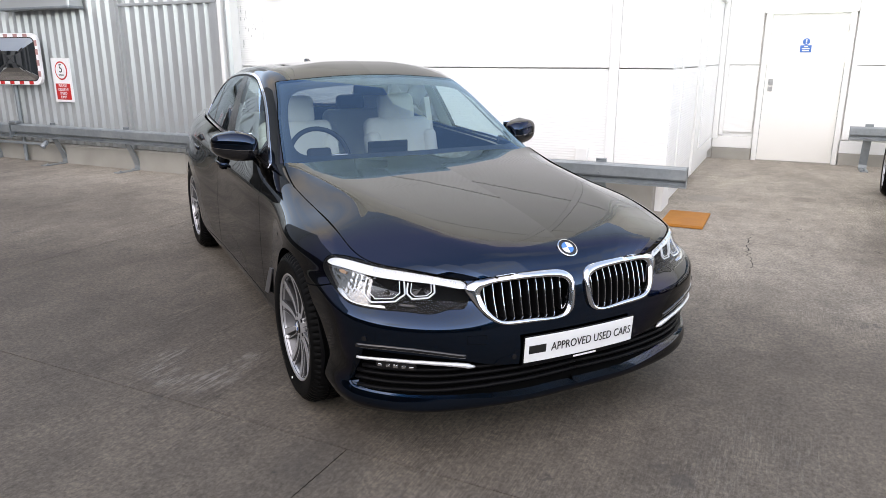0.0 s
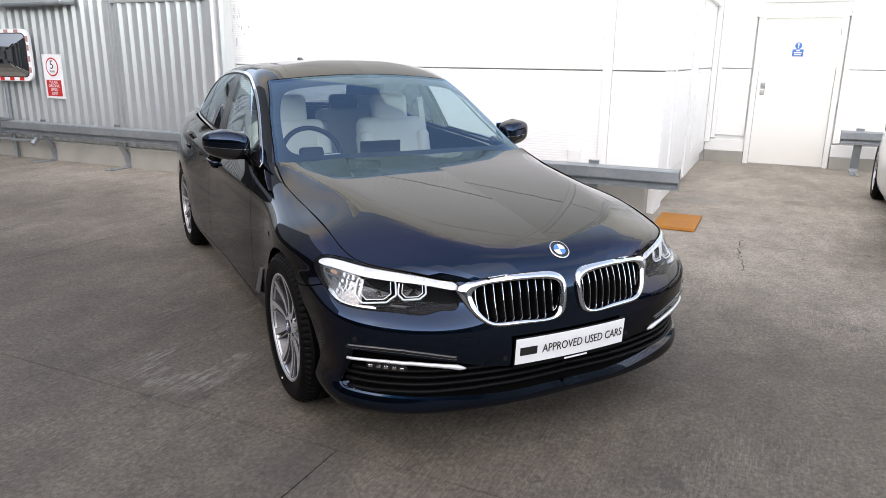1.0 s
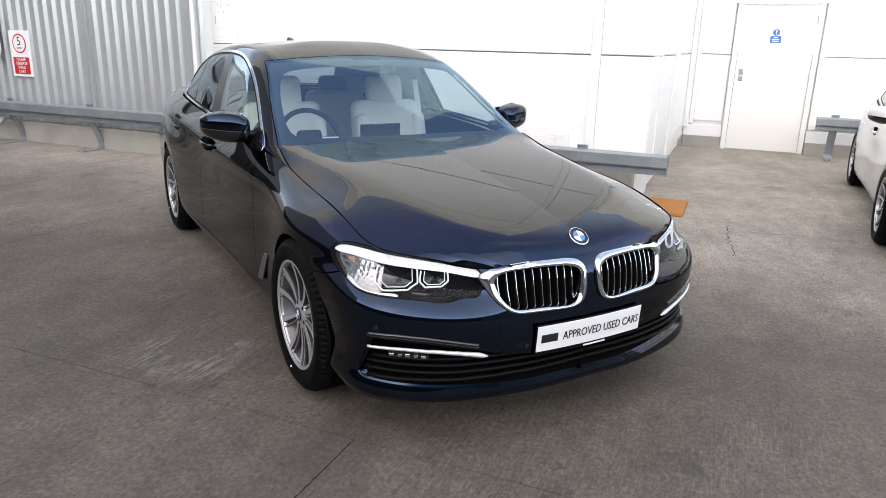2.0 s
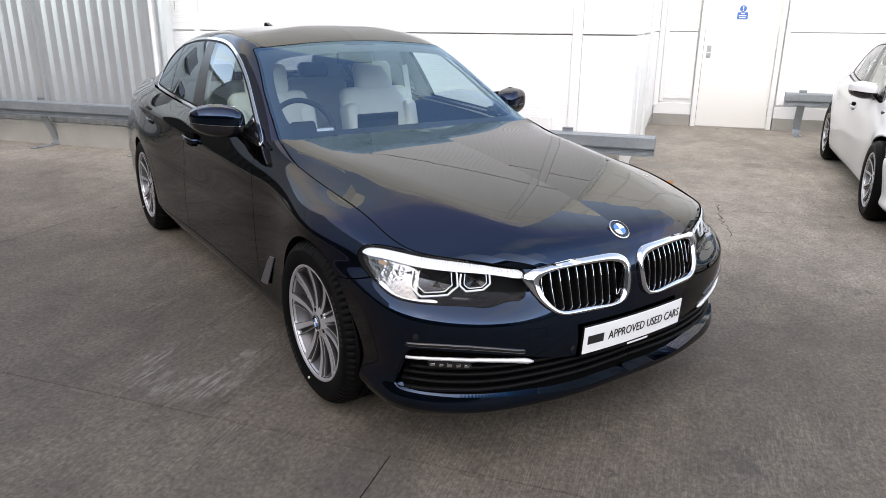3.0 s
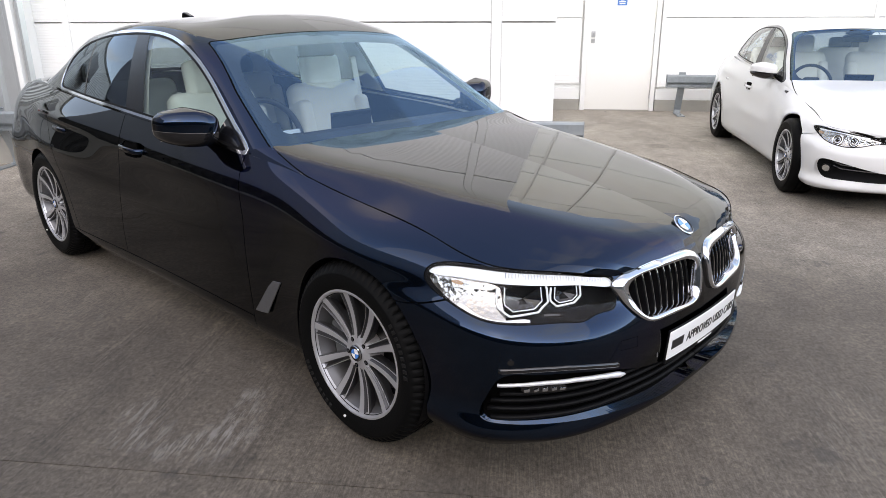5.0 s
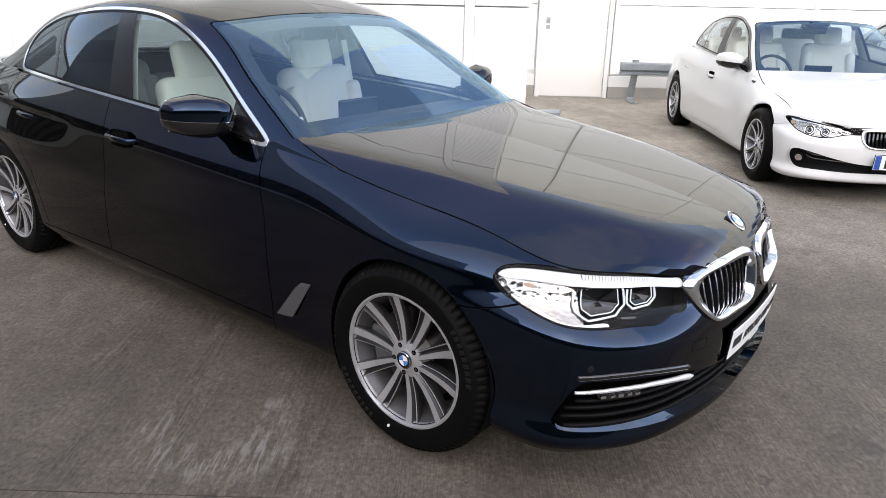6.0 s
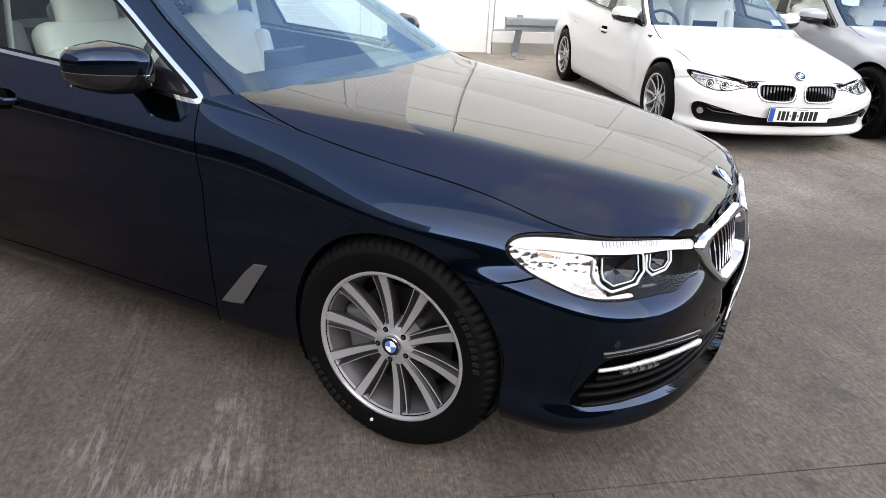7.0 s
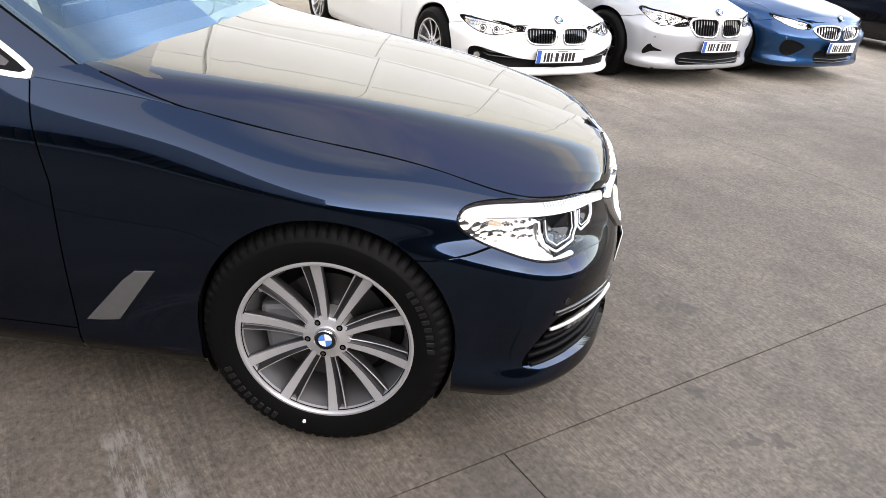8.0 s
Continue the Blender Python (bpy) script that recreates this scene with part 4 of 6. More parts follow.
RINGS2 = [(0, 1.27, 1.378), (0.3, 1.285, 1.371), (0.53, 1.318, 1.355), (0.606, 1.405, 1.354), (0.628, 1.62, 1.375), (0.632, 1.9, 1.388), (0.622, 2.3, 1.39), (0.592, 2.60, 1.370), (0.53, 2.78, 1.361), (0.41, 2.87, 1.358), (0.215, 2.90, 1.358), (0, 2.91, 1.358)]
RINGS3 = [(0, 1.5, 1.452), (0.24, 1.51, 1.448), (0.4, 1.53, 1.438), (0.485, 1.58, 1.43), (0.522, 1.7, 1.433), (0.535, 1.9, 1.44), (0.525, 2.2, 1.432), (0.48, 2.42, 1.418), (0.41, 2.54, 1.413), (0.31, 2.6, 1.412), (0.17, 2.62, 1.412), (0, 2.63, 1.412)]
SPINE = [(0, 1.66, 1.466), (0, 1.665, 1.466), (0, 1.68, 1.466), (0, 1.72, 1.469), (0, 1.8, 1.473), (0, 1.92, 1.474), (0, 2.08, 1.47), (0, 2.2, 1.464), (0, 2.28, 1.46), (0, 2.32, 1.457), (0, 2.34, 1.456), (0, 2.35, 1.455)]


def bonnet_grid(edge, centre, nu, nv, crown=0.006):
    """The bonnet from nose to screen and centre to edge: flat between two creases that open towards the pillars, falling away outside them."""
    E, C = np.asarray(edge, float), np.asarray(centre, float)
    t = knots(np.stack([E, C]))
    su = np.linspace(0, 1, nu)
    e, c = natural(t, E, su), natural(t, C, su)
    place = np.linspace(0, 1, len(E))
    run = np.interp(su, t, place)
    crease = np.interp(run, [0, 0.3, 0.45, 0.6, 0.75, 0.9, 1.0], [0.50, 0.53, 0.60, 0.70, 0.80, 0.88, 0.90])
    inner = np.interp(run, [0, 0.6, 0.8, 1.0], [0.10, 0.12, 0.25, 0.5])
    blend = np.clip(run / 0.40, 0, 1) ** 2 * (3 - 2 * np.clip(run / 0.40, 0, 1))
    hump = np.interp(run, place, [0.1, 0.5, 0.9, 1.0, 0.9, 0.7, 0.6, 0.3])
    G = np.zeros((nv, nu, 3))
    for k, f in enumerate(np.linspace(0, 1, nv)):
        g_old = float(np.interp(f, [0, 0.15, 0.3, 0.45, 0.58, 0.7, 0.80, 0.9, 1.0], [0, 0.016, 0.065, 0.155, 0.27, 0.39, 0.51, 0.70, 1.0]))
        k_soft = 0.035
        over = k_soft * np.log1p(np.exp((f - crease) / k_soft)) / (k_soft * np.log1p(np.exp((1 - crease) / k_soft)))
        g_new = inner * f ** 2 + (1 - inner) * over
        G[k, :, 0] = e[:, 0] * f * 0.991
        G[k, :, 1] = c[:, 1] + (e[:, 1] - c[:, 1]) * g_old
        G[k, :, 2] = c[:, 2] + (e[:, 2] - c[:, 2]) * (g_old + (g_new - g_old) * blend) + crown * 4 * f * (1 - f) * hump
    return G


BON_EDGE = [(.45, -.730, .697), (.548, -.688, .722), (.650, -.615, .739), (.736, -.498, .748), (.768, -.25, .803), (.766, .05, .842), (.771, .42, .898), (.748, .665, .970)]
BON_MID = [(0, -.790, .716), (0, -.764, .752), (0, -.710, .782), (0, -.58, .818), (0, -.30, .870), (0, .05, .918), (0, .38, .954), (0, .605, .975)]


def shaped(lines, m):
    """The section lines of another car: m maps half width, along and up."""
    return [m(np.asarray(l, float)) for l in lines]


def arch_cut(V, y, z, r):
    """Distance outside a wheel arch: round above the hub, straight down below it."""
    dz = np.maximum(V[:, 2] - z, 0)
    return np.sqrt((V[:, 1] - y) ** 2 + dz ** 2) - r


def lathe(profile, n, axis_x=0.0, wobble=None):
    """Turns (radius, x) pairs about the x axis."""
    V, F = [], []
    m = len(profile)
    for k in range(n):
        a = 2 * math.pi * k / n
        for i, (r, x) in enumerate(profile):
            rr = r + (wobble(i, k) if wobble else 0)
            V.append((x, rr * math.cos(a), rr * math.sin(a)))
    for k in range(n):
        for i in range(m - 1):
            a, b = k * m + i, ((k + 1) % n) * m + i
            F.append((a, a + 1, b + 1, b))
    return V, F


def lathe_part(name, profile, n, material, parent, label="", wobble=None, smooth=True):
    V, F = lathe(profile, n, 0, wobble)
    me = bpy.data.meshes.new(name)
    me.from_pydata(V, [], F)
    me.materials.append(material)
    bm = bmesh.new()
    bm.from_mesh(me)
    bmesh.ops.recalc_face_normals(bm, faces=bm.faces)
    bm.to_mesh(me)
    bm.free()
    if smooth:
        me.polygons.foreach_set("use_smooth", [True] * len(me.polygons))
        try:
            me.set_sharp_from_angle(angle=radians(35))
        except AttributeError:
            pass
    ob = new(name, me)
    ob.parent = parent
    if label:
        ob["label"] = label
    return ob


def spoke_bm(r0, r1, w0, wm, w1, x_hub, x_rim, thick, lean=0.0):
    """One wheel spoke along +z: bowed face, tapered flanks."""
    bm = bmesh.new()
    rings = []
    steps = 9
    for k in range(steps):
        t = k / (steps - 1)
        r = r0 + (r1 - r0) * t
        w = (w0 * (1 - t) ** 2 + 2 * wm * t * (1 - t) + w1 * t * t) / 2
        x = x_hub + (x_rim - x_hub) * t + 0.010 * math.sin(math.pi * t)
        y = lean * t
        th = thick * (1.0 - 0.25 * t)
        dip = 0.007 + 0.014 * t
        sec = [(x + th, y - w * 0.6), (x + th * 0.3, y - w), (x + 0.002, y - w * 0.97), (x, y - w * 0.86), (x, y + w * 0.10), (x + dip * 0.3, y + w * 0.18), (x + dip, y + w * 0.42), (x + dip * 0.7, y + w * 0.66), (x + 0.002, y + w * 0.84), (x + 0.003, y + w * 0.96), (x + th * 0.3, y + w), (x + th, y + w * 0.6)]
        rings.append([bm.verts.new((a, b, r)) for a, b in sec])
    for A, B in zip(rings[:-1], rings[1:]):
        for i in range(len(A)):
            bm.faces.new((A[i], A[(i + 1) % len(A)], B[(i + 1) % len(B)], B[i]))
    bm.faces.new(rings[0])
    bm.faces.new(rings[-1][::-1])
    bmesh.ops.recalc_face_normals(bm, faces=bm.faces)
    return bm


def badge_on(parent, m, r, name="badge"):
    """A round enamel badge: dark rim, two blue and two white quarters."""
    b = part(name, moved(cyl_bm((0, 0.004, 0), (0, -0.004, 0), r, 36, bevel=0.0015), m), M_GLOSSBLK, parent, "round enamel badge with blue and white quarters", smooth=False)
    bm = bmesh.new()
    for k in range(48):
        a, c = 2 * math.pi * k / 48, 2 * math.pi * (k + 1) / 48
        q = [bm.verts.new(((s) * math.cos(x), -0.0045 - (0.002 if s < r * 0.98 else 0), s * math.sin(x))) for s, x in ((r * 0.93, a), (r * 0.93, c), (r * 1.03, c), (r * 1.03, a))]
        bm.faces.new(q)
    part("rim", moved(bm, m), M_CHROME, b)
    for quarter, mt in ((0, M_WHITE), (1, M_BADGEBLUE), (2, M_WHITE), (3, M_BADGEBLUE)):
        pts = [(0, 0)] + [(r * 0.62 * math.cos(radians(90 * quarter + a)), r * 0.62 * math.sin(radians(90 * quarter + a))) for a in range(0, 91, 10)]
        part("quarter", moved(extrude_poly(pts, 0.002, "y"), m @ pose(0, -0.0065, 0)), mt, b)
    return b


def wheel(parent, x, y, z, side, hero, R=0.338, rim=0.245, width=0.235, spokes=10, turn=0.0, dark=False):
    """A wheel at its hub; side is -1 for the car's right (outer face towards -x)."""
    w = empty("wheel", pose(x, y, z, 0, 0, 0 if side < 0 else 180) @ pose(0, 0, 0, turn))
    w.parent = parent
    # local: outer face towards -x
    h = width / 2
    prof = [(rim - 0.012, h - 0.01), (rim + 0.03, h - 0.004), (rim + 0.062, h), (R - 0.018, h - 0.012), (R - 0.004, h - 0.032)]
    tread = [(R, h - 0.045), (R, h - 0.072), (R - 0.008, h - 0.074), (R - 0.008, h - 0.082), (R, h - 0.084), (R, 0.012), (R - 0.008, 0.010), (R - 0.008, 0.0), (R, -0.002), (R, -(h - 0.084)), (R - 0.008, -(h - 0.082)), (R - 0.008, -(h - 0.074)), (R, -(h - 0.072)), (R, -(h - 0.045))]
    prof = prof + tread + [(r, -xx) for r, xx in [(R - 0.004, h - 0.032), (R - 0.018, h - 0.012), (R - 0.030, h - 0.006), (rim + 0.066, h), (rim + 0.062, h + 0.0015), (rim + 0.030, h - 0.002), (rim + 0.012, h - 0.006), (rim + 0.004, h - 0.010), (rim - 0.012, h - 0.018)]]
    n = 288 if hero else 72

    def grooves(i, k):
        # lateral grooves across the tread blocks and shoulders
        lateral = (k % 4 == 0)
        r = prof[i][0]
        if lateral and (R - 0.020 < r) and abs(prof[i][1]) > h - 0.075 and abs(prof[i][1]) < h - 0.008:
            return -0.009
        if (k + 2) % 4 == 0 and r > R - 0.001 and abs(prof[i][1]) < h - 0.085:
            return -0.004
        return 0.0

    lathe_part("tyre", prof, n, M_TYRE, w, "black rubber tyre", wobble=grooves if hero else None)
    bar = [(rim - 0.012, h - 0.02), (rim - 0.030, h - 0.06), (rim - 0.035, 0), (rim - 0.030, -(h - 0.075)), (rim - 0.022, -(h - 0.05)), (rim - 0.012, -(h - 0.028)), (rim - 0.008, -(h - 0.012)), (rim - 0.002, -(h - 0.008)), (rim + 0.004, -(h - 0.009)), (rim + 0.005, -(h - 0.016))]
    rm = lathe_part("rim", bar, 96 if hero else 48, M_ALLOY if not dark else M_GLOSSBLK, w, "silver alloy wheel rim")
    rm.data.materials.append(M_BARREL_SHADED if not dark else M_GLOSSBLK)
    # inner barrel takes the darkened alloy, shade between the spokes painted in
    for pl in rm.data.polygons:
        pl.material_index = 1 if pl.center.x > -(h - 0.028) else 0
    xo = -h + 0.012
    face = M_ALLOY if not dark else M_GLOSSBLK
    if hero:
        one = spoke_bm(0.050, rim - 0.005, 0.030, 0.041, 0.058, xo + 0.022, xo + 0.003, 0.050, 0.0)
        me = bpy.data.meshes.new("spoke")
        one.to_mesh(me)
        one.free()
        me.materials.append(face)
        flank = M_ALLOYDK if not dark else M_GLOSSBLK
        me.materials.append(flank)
        # faces silver; flanks and groove sides darkened as if shaded
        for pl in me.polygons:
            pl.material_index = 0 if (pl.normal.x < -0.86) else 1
    else:
        one = spoke_bm(0.045, rim - 0.012, 0.034, 0.030, 0.040, xo + 0.024, xo + 0.002, 0.045)
        me = bpy.data.meshes.new("spoke")
        one.to_mesh(me)
        one.free()
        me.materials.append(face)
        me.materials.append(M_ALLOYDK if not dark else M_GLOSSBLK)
        # outward faces silver, the rest in the shade-dark alloy
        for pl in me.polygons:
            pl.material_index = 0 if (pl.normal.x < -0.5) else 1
    for k in range(spokes):
        s = new("spoke", me)
        s.parent = w
        s.matrix_basis = pose(0, 0, 0, 360 / spokes * k)
    hub = lathe_part("hub", [(0.002, xo + 0.018), (0.036, xo + 0.018), (0.040, xo + 0.021), (0.056, xo + 0.022), (0.064, xo + 0.026), (0.068, xo + 0.036), (0.070, xo + 0.085)], 40, face, w)
    badge_on(w, pose(xo + 0.016, 0, 0, 0, 0, -90), 0.030, "centre_cap")
    for k in range(5):
        a = radians(72 * k)
        ca, sa = 0.051 * math.cos(a), 0.051 * math.sin(a)
        pocket = part("bolt_pocket", cyl_bm((xo + 0.06, ca, sa), (xo + 0.0205, ca, sa), 0.0085, 18), M_DARKGAP, hub)
        part("wheel_bolt", cyl_bm((xo + 0.05, ca, sa), (xo + 0.0195, ca, sa), 0.005, 6), M_ALLOYDK, pocket)
    lathe_part("brake_disc", [(0.07, -0.020), (0.165, -0.020), (0.165, 0.010), (0.07, 0.010)], 48, M_DISC, w, "worn steel brake disc")
    part("dust_plate", cyl_bm((0.03, 0, 0), (0.035, 0, 0), 0.20, 32), M_PLASTIC, w)
    cal = moved(box_bm(-0.055, 0.05, -0.055, 0.055, -0.075, 0.075, 0.018), pose(0, 0.125, 0.02))
    part("brake_caliper", cal, M_CALIPER, w, "grey cast brake caliper")
    if hero:
        # raised lettering bars on the sidewall, and the white balance dot
        for a0, a1 in ((150, 186), (-52, -14)):
            for k in range(9):
                a = a0 + (a1 - a0) * k / 8
                glyph = box_bm(-h - 0.0024, -h + 0.003, -0.0065, 0.0065, -0.0105, 0.0105, 0.0012, 1)
                part("lettering_bar", moved(glyph, pose(0, 0, 0, a - 90) @ pose(0.0005, 0, rim + 0.050)), M_TYREMARK, w)
        part("balance_dot", cyl_bm((-h - 0.002, 0.094, -0.250), (-h + 0.004, 0.094, -0.250), 0.005, 14), M_WHITE, w)
        part("valve", cyl_bm((xo + 0.015, 0.15, 0.155), (xo + 0.045, 0.155, 0.16), 0.005, 8), M_STEEL, w)
    return w


def seat(parent, x, y, rear=False):
    s = empty("seat", pose(x, y, 0))
    s.parent = parent

    def cushion(w, d, h, bev=0.05):
        return box_bm(-w / 2, w / 2, -d / 2, d / 2, -h / 2, h / 2, bev, 4)

    part("seat_cushion", moved(cushion(0.50, 0.52, 0.16), pose(0, -0.15, 0.55, -8)), M_CREAM, s, smooth=True)
    part("seat_back", moved(cushion(0.50, 0.14, 0.58, 0.06), pose(0, 0.14, 0.80, -16)), M_CREAM, s, smooth=True)
    for sx in (-1, 1):
        part("bolster", moved(cushion(0.09, 0.16, 0.44, 0.035), pose(sx * 0.215, 0.095, 0.77, -16)), M_CREAM, s, smooth=True)
    if not rear:
        part("headrest", moved(cushion(0.27, 0.10, 0.20, 0.045), pose(0, 0.222, 1.145, -12)), M_CREAM, s, smooth=True)
        for sx in (-0.05, 0.05):
            part("headrest_post", cyl_bm((sx, 0.215, 1.06), (sx, 0.225, 1.16), 0.007, 8), M_CHROME, s)
    else:
        part("headrest", moved(cushion(0.24, 0.09, 0.13, 0.04), pose(0, 0.24, 1.13, -12)), M_DASH, s, smooth=True)
    return s


def steering(parent, x, y, z):
    st = empty("steering_wheel", pose(x, y, z, 65))
    st.parent = parent
    pts = [(0.185 * math.cos(a), 0.185 * math.sin(a), 0) for a in np.linspace(0, 2 * math.pi, 48, endpoint=False)]
    part("rim", tube_bm(pts, 0.015, 10, True), M_DASH, st, smooth=True)
    part("airbag_boss", box_bm(-0.075, 0.075, -0.06, 0.06, -0.03, 0.025, 0.02, 3), M_DASH, st, smooth=True)
    for a in (0, 180, 270):
        part("spoke", moved(box_bm(0.05, 0.185, -0.016, 0.016, -0.012, 0.012, 0.006), pose(0, 0, 0, 0, 0, a)), M_SATIN, st)
    return st


def mirror_housing(parent, side, paint_m, x0=0.80, y=1.02, z=1.035, size=1.0):
    """A door mirror: painted shell above, black below, glass behind, on a short arm."""
    mr = empty("door_mirror", pose(side * x0, y, z))
    mr.parent = parent

    def shell(z_lo, z_hi, grow):
        nu, nv = 40, 14
        G = np.zeros((nv, nu, 3))
        for j in range(nv):
            for i in range(nu):
                a = 2 * math.pi * i / (nu - 1)
                t = z_lo + (z_hi - z_lo) * j / (nv - 1)
                zz = t * 0.082
                cap = max(0.01, 1 - abs(t) ** 3.6) ** 0.40
                c, s = math.cos(a), math.sin(a)
                px = 0.118 * abs(c) ** 0.58 * math.copysign(1, c) * cap
                py = (0.105 if s < 0 else 0.050) * abs(s) ** 0.68 * math.copysign(1, s) * cap
                # the shell tapers and sweeps back towards its outer end
                out = px / 0.118
                sc = 1 - 0.20 * max(0, out) - 0.05 * max(0, -out)
                G[j, i] = ((0.118 + px) * grow, (py * sc + 0.035 * out) * grow, (zz * sc + 0.008 * out) * grow)
        G[:, :, 0] *= side
        return grid_patch(G * size, lambda g: g - g.mean((0, 1)))

    arm = [(0.0, 0.015, -0.055), (0.05, 0.01, -0.06), (0.10, 0.0, -0.055)]
    panel_part("mirror_cap", shell(-0.16, 1.0, 1.0), paint_m, mr, "")
    panel_part("mirror_base", shell(-1.0, -0.20, 1.0), M_GLOSSBLK, mr, "gloss black lower mirror shell")
    panel_part("indicator_strip", shell(-0.19, -0.165, 1.004), M_CHROME, mr)
    part("arm", moved(tube_bm([(side * (px - 0.03), py, pz) for px, py, pz in arm], 0.030, 10, flat=0.9), Matrix.Scale(size, 4)), M_GLOSSBLK, mr, smooth=True)
    part("mirror_glass", moved(box_bm(-0.095, 0.095, 0.046, 0.052, -0.06, 0.06, 0.002), pose(side * 0.115 * size, 0.0, 0.0, 0, 0, side * 14)), M_MIRROR, mr)
    return mr


def saloon(name, m, label, paint_m, spec, hero=False):
    """A three-box saloon at pose m (its front axle's middle on the ground, nose towards -y)."""
    car = empty(name, m, label, "car", "parked cars")
    shape = spec["shape"]
    body_lines = shaped([SILL, LOW, BUMP, MID, EDGE, WAIST, LINE, UNDER, SHOULDER, BELT], shape)
    ring_lines = shaped([RINGS0, RINGS1, RINGS2, RINGS3, SPINE], shape)
    bon_edge, bon_mid = shaped([BON_EDGE, BON_MID], shape)
    nu, nv = (380, 104) if hero else (190, 48)
    body = grid_patch(surface(body_lines, nu, nv, 1.35), lambda G: np.stack([G[..., 0], (G[..., 1] - 1.6) * 0.3, G[..., 2] * 0], -1))
    cabin = grid_patch(surface(ring_lines, 200 if hero else 90, 48 if hero else 26), lambda G: np.stack([G[..., 0], (G[..., 1] - 1.9) * 0.3, G[..., 2] * 0 + 0.6], -1))
    bon = grid_patch(bonnet_grid(bon_edge, bon_mid, 110 if hero else 50, 90 if hero else 30), lambda G: np.stack([G[..., 0] * 0, G[..., 0] * 0, G[..., 0] * 0 + 1], -1))
    fw, rw = spec["axles"]
    R_ARCH, Z_HUB = spec["arch"], spec["hub"]
    lamp, kid, intake = loop(spec["lamp"]), loop(spec["kidney"]), loop(spec["intake"], soft=spec.get("intake_soft", True))
    in_lamp = lambda V: np.where(V[:, 1] < 0.2, inside(lamp, wrapped(V)), -1.0)
    in_kid = lambda V: np.where(V[:, 1] < -0.3, inside(kid, np.abs(V[:, [0, 2]])), -1.0)
    in_take = lambda V: np.where(V[:, 1] < 0.2, inside(intake, wrapped(V)), -1.0)
    base = clip(body, lambda V: arch_cut(V, fw, Z_HUB, R_ARCH))
    base = clip(base, lambda V: arch_cut(V, rw, Z_HUB, R_ARCH))
    lamp_skin = clip(base, in_lamp)
    base = clip(base, lambda V: -in_lamp(V) - 0.002)
    base = clip(base, lambda V: -in_kid(V))
    take_skin = clip(base, in_take)
    base = clip(base, lambda V: -in_take(V))
    extra_skins = []
    for extra in spec.get("extra", ()):
        lp = loop(extra)
        fx = lambda V, lp=lp: np.where(V[:, 1] < 0.2, inside(lp, wrapped(V)), -1.0)
        extra_skins.append(clip(base, fx))
        base = clip(base, lambda V, fx=fx: -fx(V))
    under = pushed(base, -0.012)
    g = 0.0022 if hero else 0.003
    zsplit = lambda V: np.interp(wrapped(V)[:, 0], *spec["bumper_split"])
    is_front = lambda V: np.where(V[:, 1] < 0.0, zsplit(V) - V[:, 2], -0.2)
    bumper = clip(base, lambda V: is_front(V) - g)
    rest = clip(base, lambda V: -is_front(V) - g)
    dy1 = lambda V: np.interp(V[:, 2], *spec["door1"]) - V[:, 1]
    dy2 = lambda V: np.interp(V[:, 2], *spec["door2"]) - V[:, 1]
    dy3 = lambda V: np.interp(V[:, 2], *spec["door3"]) - V[:, 1]
    sill_z = spec["sill"]
    fender = clip(rest, lambda V: dy1(V) - g)
    rest = clip(rest, lambda V: -dy1(V) - g)
    sill = clip(clip(rest, lambda V: sill_z - g - V[:, 2]), lambda V: (rw - R_ARCH * 0.98) - V[:, 1])
    rest = clip(rest, lambda V: np.maximum(V[:, 2] - sill_z - g, V[:, 1] - (rw - R_ARCH * 0.98)))
    door_f = clip(rest, lambda V: dy2(V) - g)
    rest = clip(rest, lambda V: -dy2(V) - g)
    door_r = clip(rest, lambda V: dy3(V) - g)
    quarter = clip(rest, lambda V: -dy3(V) - g)
    both = lambda p: joined(p, flipped(p))
    panel_part("inner_body", both(under), M_DARKGAP if hero else paint_m, car)
    panel_part("bonnet", both(bon), paint_m, car, "", 0.012 if hero else 0.0)
    for sg in (1, -1):
        ed = natural(knots(np.asarray(bon_edge, float)[None]), np.asarray(bon_edge, float), np.linspace(0.0, 0.97, 60))
        wing_line = np.asarray(body_lines[-1], float)
        wing_line = natural(knots(wing_line[None])[: len(wing_line)], wing_line, np.linspace(0, 1, 900))
        wing_line = wing_line[(wing_line[:, 1] > -0.62) & (wing_line[:, 1] < 0.50) & (wing_line[:, 0] > 0.5)]
        run = [(sg * p[0] * 0.9955, p[1], max(p[2], float(np.interp(p[1], wing_line[:, 1], wing_line[:, 2])) if hero and -0.55 < p[1] < 0.45 else 0.0) - (0.0004 if hero else 0.011)) for p in ed]
        part("bonnet_seal", tube_bm(run, 0.0024 if hero else 0.0065, 6), M_DARKGAP, car)
    panel_part("front_bumper", both(bumper), paint_m, car, "", 0.058)
    for s, fl in ((1, lambda p: p), (-1, flipped)):
        panel_part("front_wing", fl(fender), paint_m, car)
        panel_part("sill_panel", fl(sill), paint_m, car)
        for dp, hy in ((door_f, spec["handles"][0]), (door_r, spec["handles"][1])):
            d = panel_part("door", fl(dp), paint_m, car)
            hx = spec["handle_x"]
            part("handle", moved(tube_bm([(s * (hx - 0.012), hy - 0.115, spec["handle_z"]), (s * (hx + 0.020), hy - 0.08, spec["handle_z"]), (s * (hx + 0.026), hy, spec["handle_z"] + 0.003), (s * (hx + 0.022), hy + 0.08, spec["handle_z"] + 0.006), (s * (hx - 0.012), hy + 0.115, spec["handle_z"] + 0.008)], 0.014, 10, flat=0.6), Matrix()), paint_m, d, smooth=True)
